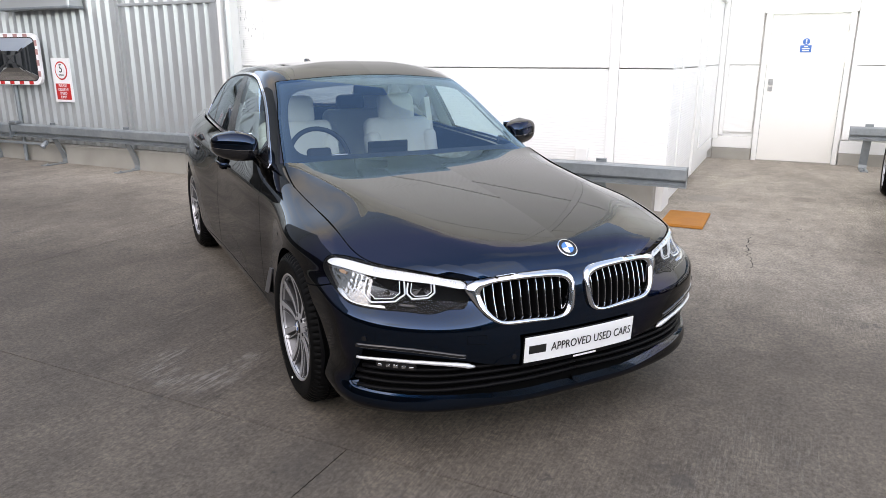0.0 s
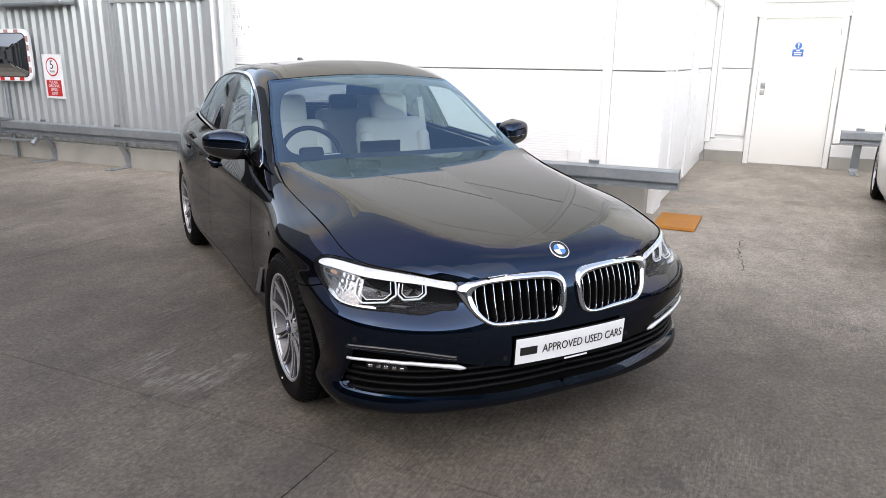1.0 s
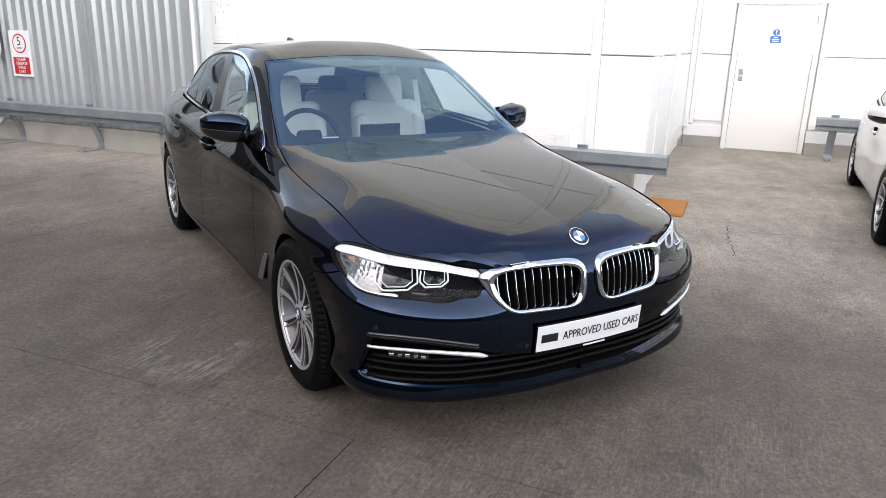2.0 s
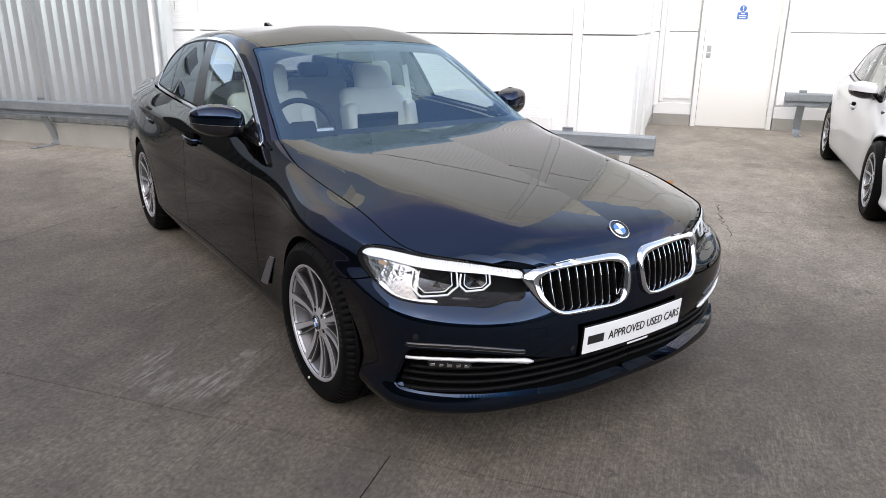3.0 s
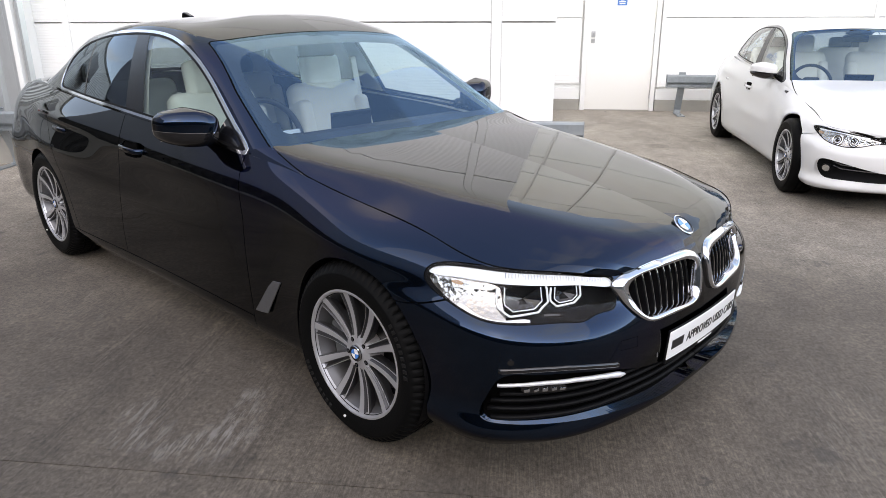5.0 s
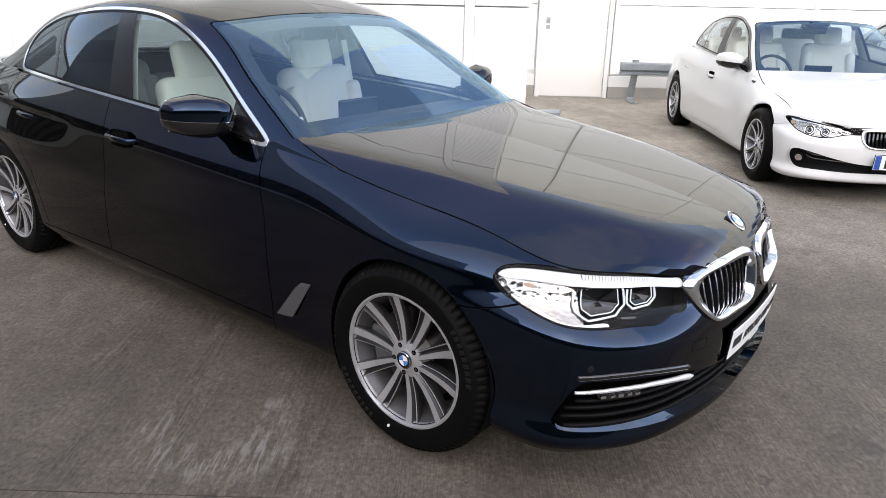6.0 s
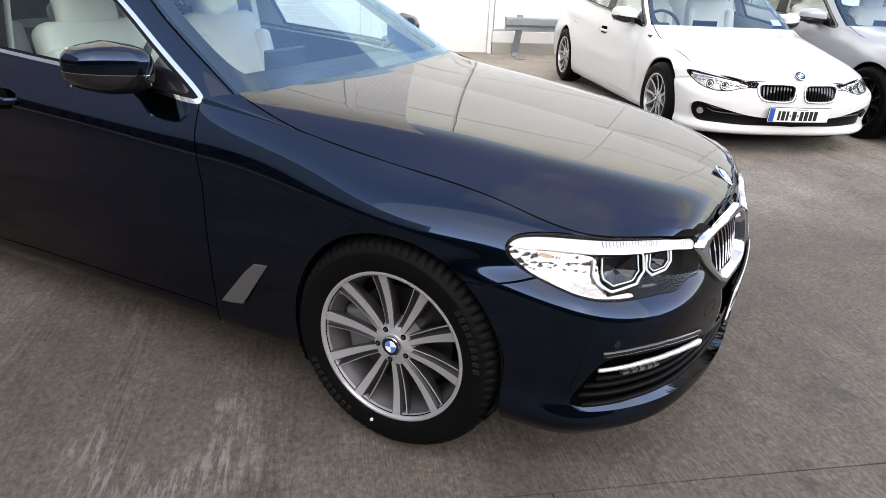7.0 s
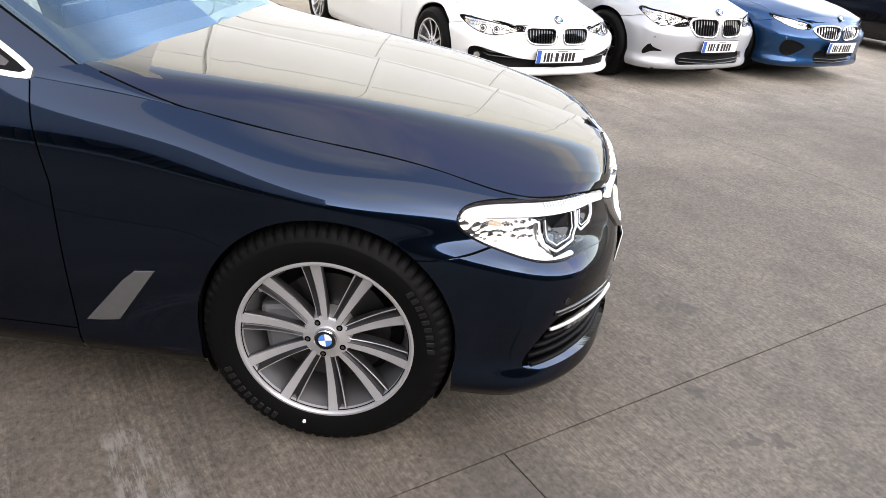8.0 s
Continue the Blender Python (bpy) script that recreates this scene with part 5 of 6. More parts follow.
            part("handle_cup", moved(box_bm(-0.02, 0.004, -0.068, 0.068, -0.036, 0.038, 0.022, 3), pose(s * (hx - 0.009), hy, spec["handle_z"] + 0.002)), M_DARKGAP, d, smooth=True)
        panel_part("rear_quarter", fl(quarter), paint_m, car)
        # arch lips and liners
        for ay, nm in ((fw, "front"), (rw, "rear")):
            xs = np.interp(ay, [-0.5, 0.0, 2.975], spec["arch_x"])
            V, F = [], []
            ang = np.linspace(-30, 210, 64)
            for k, a in enumerate(ang):
                c, sn = math.cos(radians(a)), math.sin(radians(a))
                for rr, xx in ((R_ARCH + 0.002, xs - 0.030), (R_ARCH + 0.012, xs - 0.10), (R_ARCH + 0.014, 0.50)):
                    V.append((s * xx, ay + rr * c, max(0.19, Z_HUB + rr * sn)))
            for k in range(len(ang) - 1):
                for i in range(2):
                    a = 3 * k + i
                    F.append((a, a + 1, a + 4, a + 3))
            me = bpy.data.meshes.new("arch_liner")
            me.from_pydata(V, [], F)
            me.materials.append(M_PLASTIC)
            lo = new("arch_liner", me)
            lo.parent = car
    # scuttle corner between bonnet, wing and screen pillar
    be, bo = np.asarray(body_lines[-1], float), np.asarray(bon_edge, float)
    be = natural(knots(be[None])[: len(be)], be, np.linspace(0, 1, 900))
    bo = natural(knots(bo[None])[: len(bo)], bo, np.linspace(0, 1, 900))
    y0 = shape(np.array([[0, .36, 0], [0, .79, 0], [0, .665, 0]], float))[:, 1]
    e1 = be[(be[:, 1] > y0[0]) & (be[:, 1] < y0[1]) & (be[:, 2] > 0.8)]
    e0 = bo[(bo[:, 1] > y0[0])]
    e1 = e1[np.linspace(0, len(e1) - 1, 40).astype(int)]
    e0 = e0[np.linspace(0, len(e0) - 1, 40).astype(int)] + np.array([0.003, 0, 0]) * np.linspace(0, 1, 40)[:, None]
    G = np.stack([e0 + (e1 - e0) * t + np.array([0.004, 0, 0.005]) * math.sin(math.pi * t) * np.linspace(0, 1, 40)[:, None] + np.array([0, 0, -0.001]) * (1 - t) for t in np.linspace(0, 1, 8)])
    corner = grid_patch(G, lambda G: np.stack([G[..., 0] * 0 + 0.5, G[..., 0] * 0, G[..., 0] * 0 + 1], -1))
    panel_part("scuttle_corner", corner, paint_m, car)
    panel_part("scuttle_corner", flipped(corner), paint_m, car)
    # boot lid between tail and rear screen
    deck_a, deck_b = np.asarray(body_lines[-1], float)[10:], np.asarray(ring_lines[0], float)[7:]
    rows = [natural(np.linspace(0, 1, len(q)), q, np.linspace(0, 1, 24)) for q in (deck_a, deck_b)]
    G = np.stack([rows[0] + (rows[1] - rows[0]) * t + np.array([0, 0, 0.012 * math.sin(math.pi * t)]) for t in np.linspace(0, 1, 8)])
    panel_part("boot_lid", both(grid_patch(G, lambda G: np.stack([G[..., 0] * 0, G[..., 0] * 0, G[..., 0] * 0 + 1], -1))), paint_m, car)
    # cabin: screen, side windows, roof
    ws = spec["screen"]
    edge = lambda V: np.interp(V[:, 2], ws[0], ws[1]) - np.abs(V[:, 0])
    top = lambda V: ws[2] - ws[3] * V[:, 0] ** 2 - V[:, 2]
    in_ws = lambda V: np.where(V[:, 1] < ws[4], np.minimum(edge(V), top(V)), -1.0)
    dlo = loop(spec["dlo"], 140)
    in_dlo = lambda V: np.where(np.abs(V[:, 0]) > 0.35, inside(dlo, V[:, [1, 2]]), -1.0)
    rg = spec["rear_screen"]
    in_rs = lambda V: np.where(V[:, 1] > rg[0], np.minimum(np.interp(V[:, 2], [1.05, 1.36], rg[1]) - np.abs(V[:, 0]), np.minimum(rg[2] - V[:, 2], V[:, 2] - rg[3])), -1.0)
    shell = clip(cabin, lambda V: -in_ws(V) - 0.004)
    panel_part("screen_seal", both(pushed(clip(clip(cabin, lambda V: in_ws(V) + 0.012), lambda V: 0.008 - in_ws(V)), -0.004)), M_DARKGAP, car)
    shell = clip(shell, lambda V: -in_dlo(V))
    shell = clip(shell, lambda V: -in_rs(V) - 0.001)
    panel_part("roof_shell", both(shell), paint_m, car)
    panel_part("headliner", both(pushed(shell, -0.03)), M_LINER, car, "pale cloth headliner")
    wsg = clip(cabin, in_ws)
    b_side, b_top, b_bot = spec["frit"]
    zlow = ws[0][0]
    # the clear field has well-rounded corners
    clear = lambda V: -np.log(np.exp(-28 * (edge(V) - b_side)) + np.exp(-28 * (top(V) - b_top)) + np.exp(-28 * (V[:, 2] - (zlow + b_bot)))) / 28 + 0.008
    scr = panel_part("windscreen", both(pushed(wsg, 0.001)), M_WSCREEN, car, "windscreen reflecting the sky")
    scr.visible_shadow = False
    panel_part("frit_band", both(pushed(clip(wsg, lambda V: -clear(V)), -0.006)), M_FRIT, scr)
    if spec.get("card"):
        zc = zlow + b_bot + 0.022
        card = clip(clip(clip(wsg, lambda V: 0.050 - np.abs(np.abs(V[:, 0]) - 0.545)), lambda V: V[:, 2] - zc), lambda V: zc + 0.050 - V[:, 2])
        panel_part("permit_card", pushed(card, -0.006), M_PLATEWHITE, scr, "small white paper card behind the glass")
    panel_part("rear_screen", both(clip(cabin, in_rs)), M_REARGLASS, car)
    strip = spec["trim_width"]
    for s, fl in ((1, lambda p: p), (-1, flipped)):
        win = clip(cabin, in_dlo)
        if strip:
            tr = clip(win, lambda V: strip - in_dlo(V))
            tip_y = spec["dlo"][0][0] + 0.014
            panel_part("window_trim", fl(pushed(clip(tr, lambda V: V[:, 1] - tip_y), 0.005)), spec["trim_mat"], car, spec["trim_label"], lip=0.008)
            panel_part("trim_tip", fl(pushed(clip(tr, lambda V: tip_y - V[:, 1]), 0.003)), M_GLOSSBLK, car, "", lip=0.006)
        inner = clip(win, lambda V: in_dlo(V) - strip)
        rim_seal = clip(inner, lambda V: 0.010 - (in_dlo(V) - strip))
        panel_part("window_seal", fl(pushed(rim_seal, 0.0015)), M_PLASTIC, car)
        p0 = lambda V: V[:, 1] - (spec["pillar"][0] + (V[:, 2] - 1.0) * spec["pillar"][1])
        p1 = lambda V: V[:, 1] - (spec["pillar"][2] + (V[:, 2] - 1.0) * spec["pillar"][3])
        p2 = lambda V: V[:, 1] - (spec["pillar"][4] + (V[:, 2] - 1.0) * spec["pillar"][5])
        p3 = lambda V: V[:, 1] - spec["sail"][0] - (V[:, 2] - 0.95) * spec["sail"][1]
        panel_part("sail_trim", fl(pushed(clip(inner, lambda V: -p3(V)), 0.001)), M_GLOSSBLK, car, "gloss black mirror sail")
        pane = panel_part("door_window", fl(clip(clip(inner, p3), lambda V: -p0(V))), spec.get("front_glass", M_GLASS), car)
        pane.visible_shadow = False
        panel_part("centre_pillar", fl(pushed(clip(clip(inner, p0), lambda V: -p1(V)), 0.001)), M_PILLAR, car, "black centre pillar trim")
        panel_part("pillar_lining", fl(pushed(clip(clip(inner, p0), lambda V: -p1(V)), -0.025)), M_LINER, car, "pale inner pillar trim")
        panel_part("door_window", fl(clip(clip(inner, p1), lambda V: -p2(V))), spec["rear_glass"], car)
        panel_part("quarter_bar", fl(pushed(clip(clip(inner, p2), lambda V: 0.022 - p2(V)), 0.001)), M_PILLAR, car)
        panel_part("quarter_window", fl(clip(inner, lambda V: p2(V) - 0.022)), spec["rear_glass"], car)
        mirror_housing(car, s, spec.get("mirror_paint", paint_m), *spec["mirror"])
    # wheels
    for s in (-1, 1):
        for ay in (fw, rw):
            wheel(car, s * spec["track"], ay, spec["hub_z"], s, hero and s < 0, spec["tyre"], spec["rim"], spec["tyre_w"], spec["spokes"], -10 if ay == fw else 20, spec.get("dark_wheels", False))
    # cabin inside
    sx = np.asarray(shape(np.array([[0.37, 1.60, 0.0], [0.37, 2.55, 0.0], [0.0, 0.95, 0.0]])))
    seat(car, -sx[0, 0], sx[0, 1])
    seat(car, sx[0, 0], sx[0, 1])
    seat(car, -sx[1, 0], sx[1, 1], True)
    seat(car, sx[1, 0], sx[1, 1], True)
    dz = spec["dash_z"]
    yd = sx[2, 1]
    prof = [(yd - 0.30, dz - 0.02), (yd - 0.05, dz + 0.012), (yd + 0.12, dz), (yd + 0.20, dz - 0.05), (yd + 0.16, dz - 0.25), (yd + 0.05, dz - 0.45), (yd - 0.30, dz - 0.40)]
    part("dashboard", moved(extrude_poly(prof, 1.46, "x", 0.012), pose(-0.73, 0, 0)), M_DASH, car, smooth=False)
    part("centre_display", box_bm(-0.13, 0.13, yd + 0.12, yd + 0.135, dz - 0.01, dz + 0.075, 0.006), M_GLOSSBLK, car)
    steering(car, -sx[0, 0], yd + 0.32, dz - 0.03)
    part("cabin_floor", box_bm(-0.80, 0.80, fw + 0.55, rw + 0.45, 0.30, 0.34), M_DASH, car)
    part("bulkhead", box_bm(-0.78, 0.78, fw + 0.50, fw + 0.56, 0.25, 0.80), M_DASH, car)
    part("parcel_shelf", box_bm(-0.70, 0.70, rw - 0.12, rw + 0.30, spec["handle_z"] + 0.06, spec["handle_z"] + 0.09, 0.008), M_DASH, car)
    part("rear_bulkhead", box_bm(-0.72, 0.72, rw - 0.10, rw - 0.06, 0.32, spec["handle_z"] + 0.08), M_DASH, car)
    part("mirror_cluster", join_bm(box_bm(-0.10, 0.10, ws[4] - 0.26, ws[4] - 0.16, ws[2] - 0.055, ws[2] - 0.012, 0.015, 3), box_bm(-0.115, 0.115, ws[4] - 0.19, ws[4] - 0.165, ws[2] - 0.125, ws[2] - 0.06, 0.012, 3)), M_PLASTIC, car, smooth=True)
    for s in (1,):
        part("seat_belt", moved(box_bm(-0.020, 0.020, -0.002, 0.002, -0.30, 0.25), pose(s * (sx[0, 0] + 0.255), sx[0, 1] + 0.16, 0.97, -6, s * -6)), M_CREAM, car)
    # underside
    part("underbody", box_bm(-0.70, 0.70, -0.60, rw + 0.75, 0.17, 0.24, 0.02), M_PLASTIC, car)
    part("radiator_core", box_bm(-0.60, 0.60, -0.58, -0.52, 0.22, 0.54), M_DARKGAP, car)
    # wipers
    for x0, x1, lift in ((0.60, 0.10, 0.010), (-0.02, -0.58, -0.004)):
        zb = ws[0][0] + lift
        y0, y1 = spec["wiper"]
        part("wiper", tube_bm([(x0, y0, zb + 0.014), ((x0 + x1) / 2, (y0 + y1) / 2, zb + 0.008), (x1, y1, zb - 0.004)], 0.006, 6), M_BLACK, car)
    fin = extrude_poly([(0, 0), (0.02, 0.030), (0.10, 0.052), (0.125, 0.050), (0.14, 0.0)], 0.03, "x", 0.006)
    part("roof_antenna", moved(fin, pose(-0.015, *spec["antenna"])), paint_m, car, smooth=False)
    return car, dict(body=body, bumper=bumper, lamp=lamp_skin, intake=take_skin, extra=extra_skins, kidney=kid, in_lamp=in_lamp, in_take=in_take, bonnet=bon, both=both)


from mathutils.bvhtree import BVHTree


class Nose:
    """Looks up places on a car's front skin."""

    def __init__(self, sk):
        b = sk["both"](joined(clip(sk["body"], lambda V: 0.3 - V[:, 1]), clip(sk["bonnet"], lambda V: -0.2 - V[:, 1])))
        self.tree = BVHTree.FromPolygons([Vector(v) for v in b.V], b.F)
        self.p = clip(sk["body"], lambda V: 0.3 - V[:, 1])
        self.q = wrapped(self.p.V)

    def y(self, x, z):
        hit = self.tree.ray_cast(Vector((x, -3, z)), Vector((0, 1, 0)))
        return hit[0].y if hit[0] else -0.7

    def at(self, w, z, out=0.0, side=1):
        d = ((self.q - [w, z]) ** 2).sum(1)
        k = np.argsort(d)[:12]
        a = 1 / (d[k] + 4e-5)
        a /= a.sum()
        P, N = (self.p.V[k] * a[:, None]).sum(0), (self.p.N[k] * a[:, None]).sum(0)
        P = P + N * out
        return (side * P[0], P[1], P[2])


def strip_mesh(rings, closed=True):
    bm = bmesh.new()
    vs = [[bm.verts.new(p) for p in r] for r in rings]
    for A, B in zip(vs[:-1], vs[1:]):
        n = len(A)
        for i in range(n if closed else n - 1):
            bm.faces.new((A[i], A[(i + 1) % n], B[(i + 1) % n], B[i]))
    bmesh.ops.recalc_face_normals(bm, faces=bm.faces)
    return bm


def kidney(car, nose, outer, inner, side, slats, frame_m, proud=0.014, tip=True, edge=0.0013):
    k = empty("kidney_grille")
    k.parent = car
    n = 72
    A, B = loop(outer, 480), loop(inner, 480)
    mid = B.mean(0)
    th = np.linspace(-math.pi, math.pi, n, endpoint=False)

    def by_angle(L):
        d = (L - mid) * [1.0, 2.0]
        a, r = np.arctan2(d[:, 1], d[:, 0]), np.hypot(d[:, 0], d[:, 1])
        o = np.argsort(a)
        rr = np.interp(th, a[o], r[o], period=2 * math.pi)
        return mid + np.stack([np.cos(th) * rr, np.sin(th) * rr / 2.0], 1)

    A, B = by_angle(A), by_angle(B)
    rings = []
    for t, d in ((0.0, 0.006), (0.0, -proud * 0.5), (0.10, -proud * 0.95), (0.5, -proud), (0.88, -proud * 0.8), (1.0, -proud * 0.2), (1.0, 0.030), (1.0, 0.062)):
        C = A + (B - A) * t
        rings.append([(side * x, nose.y(x, z) + d, z) for x, z in C])
    part("chrome_surround", strip_mesh(rings), frame_m, k, "polished chrome grille surround", smooth=True)
    back = bmesh.new()
    ctr = back.verts.new((side * B[:, 0].mean(), nose.y(B[:, 0].mean(), B[:, 1].mean()) + 0.06, B[:, 1].mean()))
    vs = [back.verts.new((side * x, nose.y(x, z) + 0.058, z)) for x, z in B]
    for i in range(n):
        back.faces.new((vs[i], vs[(i + 1) % n], ctr))
    part("grille_back", back, M_DARKGAP, k)
    x0, x1 = B[:, 0].min(), B[:, 0].max()
    for j in range(slats):
        x = x0 + (x1 - x0) * (j + 0.7) / (slats + 0.4)
        cross = []
        for a, b in zip(B, np.roll(B, -1, axis=0)):
            if (a[0] - x) * (b[0] - x) < 0:
                cross.append(a[1] + (b[1] - a[1]) * (x - a[0]) / (b[0] - a[0]))
        if len(cross) < 2:
            continue
        z0, z1 = min(cross), max(cross)
        zs = np.linspace(z0, z1, 7)
        bow = [0.004 * math.sin(math.pi * i / 6) for i in range(7)]
        ys = [nose.y(x, z) + 0.020 - 0.4 * bow[i] for i, z in enumerate(zs)]

        def blade(w0, w1, front, deep):
            r = []
            for i, z in enumerate(zs):
                xx = side * (x + bow[i])
                r.append([(xx - w0, ys[i] + front, z), (xx + w0, ys[i] + front, z), (xx + w1, ys[i] + deep, z), (xx - w1, ys[i] + deep, z)])
            return strip_mesh(r)

        s = part("slat", blade(0.0045, 0.0075, 0.002, 0.035), M_PLASTIC, k)
        part("slat_edge", blade(edge, edge * 1.2, -0.001, 0.0025), (frame_m if edge > 0.003 else M_SLATEDGE) if tip else M_GLOSSBLK, s)
    return k


def skin_piece(name, patch, lp, out, material, parent, fl, label="", lip=0.0):
    L = loop(lp)
    p = clip(patch, lambda V: inside(L, wrapped(V)))
    if p.F:
        return panel_part(name, fl(pushed(p, out)), material, parent, label, lip)


def headlight(car, nose, sk, spec, side, fl, hero):
    h = empty("headlight")
    h.parent = car
    skin = sk["lamp"]
    f = sk["in_lamp"]
    panel_part("housing", fl(pushed(skin, -0.050)), M_PLASTIC, h, "dark headlight housing")
    rim = clip(skin, lambda V: 0.0045 - f(V))
    panel_part("bezel", fl(pushed(rim, -0.001)), M_PLASTIC, h, "", 0.05)
    panel_part("lens", fl(pushed(skin, 0.001)), M_LENS, h, "clear headlight lens")
    skin_piece("brow", skin, spec["brow"], -0.010, M_LAMPWHITE if hero else M_SATIN, h, fl, "bright silver light guide along the top", 0.020)
    if hero:
        # fine ribs in the upper edge of the brow
        for k in range(34):
            t = k / 33
            w, z = 0.56 + 0.36 * t, np.interp(0.56 + 0.36 * t, [0.5, 0.65, 0.80, 0.946], [.688, .714, .730, .738])
            part("rib", tube_bm([nose.at(w, z + 0.002, -0.006, side), nose.at(w + 0.004, z - 0.012, -0.006, side)], 0.0016, 5), M_SATIN, h)
    for nm, lp, out, mt, lab in spec["reflectors"]:
        skin_piece(nm, skin, lp, out, mt, h, fl, lab, 0.025)
    for w, z, wide, high in spec.get("guides", ()):
        # a pair of bright U-shaped light guides hanging from the brow
        g = empty("light_guide")
        g.parent = h
        for shrink in (1.0, 0.74):
            u = [(w + dx * wide * shrink, z + dz * high * (shrink if dz < 0 else 1.0)) for dx, dz in ((0.92, 0.9), (1.0, 0.0), (0.98, -0.45), (0.62, -1.0), (-0.45, -0.92), (-0.86, -0.35), (-0.84, 0.2), (-0.80, 0.9))]
            dense = [(p[0] + (q[0] - p[0]) * t, p[1] + (q[1] - p[1]) * t) for p, q in zip(u, u[1:]) for t in (0.04, 0.35, 0.65, 0.96)]
            part("tube", tube_bm([nose.at(p, q, -0.014, side) for p, q in dense], 0.0035 if shrink == 1.0 else 0.0018, 6), M_LAMPWHITE, g, smooth=True)
        dark = bmesh.new()
        c = dark.verts.new(nose.at(w, z, -0.045, side))
        ring0 = [dark.verts.new(nose.at(p, q, -0.024, side)) for p, q in dense]
        for p, q in zip(ring0, ring0[1:]):
            dark.faces.new((p, q, c))
        part("bowl", dark, M_GLOSSBLK, g)
    for (w, z, r), n in spec["rings"]:
        pts = []
        for k in range(n):
            a = 2 * math.pi * (k + 0.5) / n
            pts.append((w + r * (1.5 if hero else 1.25) * math.cos(a), z + r * math.sin(a)))
        dense = []
        for a, b in zip(pts, pts[1:] + pts[:1]):
            for t in (0.08, 0.36, 0.64, 0.92):
                dense.append((a[0] + (b[0] - a[0]) * t, a[1] + (b[1] - a[1]) * t))
        part("light_ring", tube_bm([nose.at(u, v, -0.016, side) for u, v in dense], 0.004 if hero else 0.0045, 6, True), M_LAMPWHITE if hero else M_CHROME, h, smooth=True)
        bowl = bmesh.new()
        c = bowl.verts.new(nose.at(w, z, -0.045, side))
        ring0 = [bowl.verts.new(nose.at(u, v, -0.018, side)) for u, v in dense]
        for i in range(len(ring0)):
            bowl.faces.new((ring0[i], ring0[(i + 1) % len(ring0)], c))
        part("projector_bowl", bowl, M_REFL, h)
        bmp = bmesh.new()
        bmesh.ops.create_uvsphere(bmp, u_segments=16, v_segments=10, radius=r * 0.55)
        part("projector", moved(bmp, Matrix.Translation(nose.at(w, z, -0.034, side))), M_GLOSSBLK, h, smooth=True)
    if hero:
        for w0, z0, w1, z1 in ((0.80, 0.622, 0.735, 0.617),):
            part("trim_bar", tube_bm([nose.at(w0, z0, -0.02, side), nose.at(w1, z1, -0.02, side)], 0.004, 6), M_ALLOYDK, h)
    return h


def bowed(bm, k=0.16):
    """Bends a plate piece round the bumper."""
    for x in np.linspace(-0.24, 0.24, 9):
        bmesh.ops.bisect_plane(bm, geom=bm.verts[:] + bm.edges[:] + bm.faces[:], plane_co=(x, 0, 0), plane_no=(1, 0, 0))
    for v in bm.verts:
        v.co.y += k * v.co.x ** 2
    return bm


def plate_on(car, y, z, w, h, tilt=0.0, kind="used"):
    p = empty("number_plate", pose(0, y, z, tilt))
    p.parent = car
    part("plate_body", bowed(box_bm(-w / 2, w / 2, -0.004, 0.006, -h / 2, h / 2, 0.002)), M_PLATEWHITE, p, "white plate")
    part("plate_carrier", bowed(box_bm(-w / 2 - 0.003, w / 2 + 0.003, -0.001, 0.007, -h / 2 - 0.018, h / 2 + 0.004, 0.003)), M_PLASTIC, p)
    part("plate_plinth", box_bm(-w / 2 + 0.08, w / 2 - 0.08, 0.012, 0.05, -h / 2 + 0.004, h / 2 - 0.01, 0.01), M_PLASTIC, p)
    if kind == "used":
        part("brand_bar", bowed(box_bm(-w / 2 + 0.018, -w / 2 + 0.092, -0.0052, -0.0038, -0.0165, 0.0165)), M_BLACK, p)
        t = text_bm("APPROVED USED CARS", 0.045)
        xs = [v.co.x for v in t.verts]
        zs = [v.co.z for v in t.verts]
        sx, sz = 0.392 / (max(xs) - min(xs)), 0.034 / (max(zs) - min(zs))
        t = moved(t, Matrix.Diagonal((sx, 1, sz, 1)) @ Matrix.Translation((-(max(xs) + min(xs)) / 2, 0, -(max(zs) + min(zs)) / 2)))
        part("wording", bowed(moved(t, pose(0.051, -0.0052, 0))), M_BLACK, p)
        part("dealer_bar", bowed(box_bm(-0.035, 0.075, -0.0022, -0.0008, -h / 2 - 0.0145, -h / 2 - 0.0075)), M_PLATEWHITE, p)
    else:
        part("blue_band", bowed(box_bm(-w / 2 + 0.003, -w / 2 + 0.045, -0.0052, -0.0038, -h / 2 + 0.003, h / 2 - 0.003)), M_EUBLUE, p)
        x = -w / 2 + 0.075
        for bw in (0.030, 0.040, 0.030, 0.020, 0.045, 0.020, 0.040, 0.042, 0.040, 0.042):
            hh = 0.075 if bw > 0.022 else 0.016
            part("character_bar", bowed(box_bm(x, x + bw - 0.010, -0.0052, -0.0038, -hh / 2 - 0.006, hh / 2 - 0.006)), M_BLACK, p)
            x += bw
        part("small_print_bar", bowed(box_bm(-0.05, 0.06, -0.0052, -0.0038, h / 2 - 0.014, h / 2 - 0.009)), M_BLACK, p)
    return p


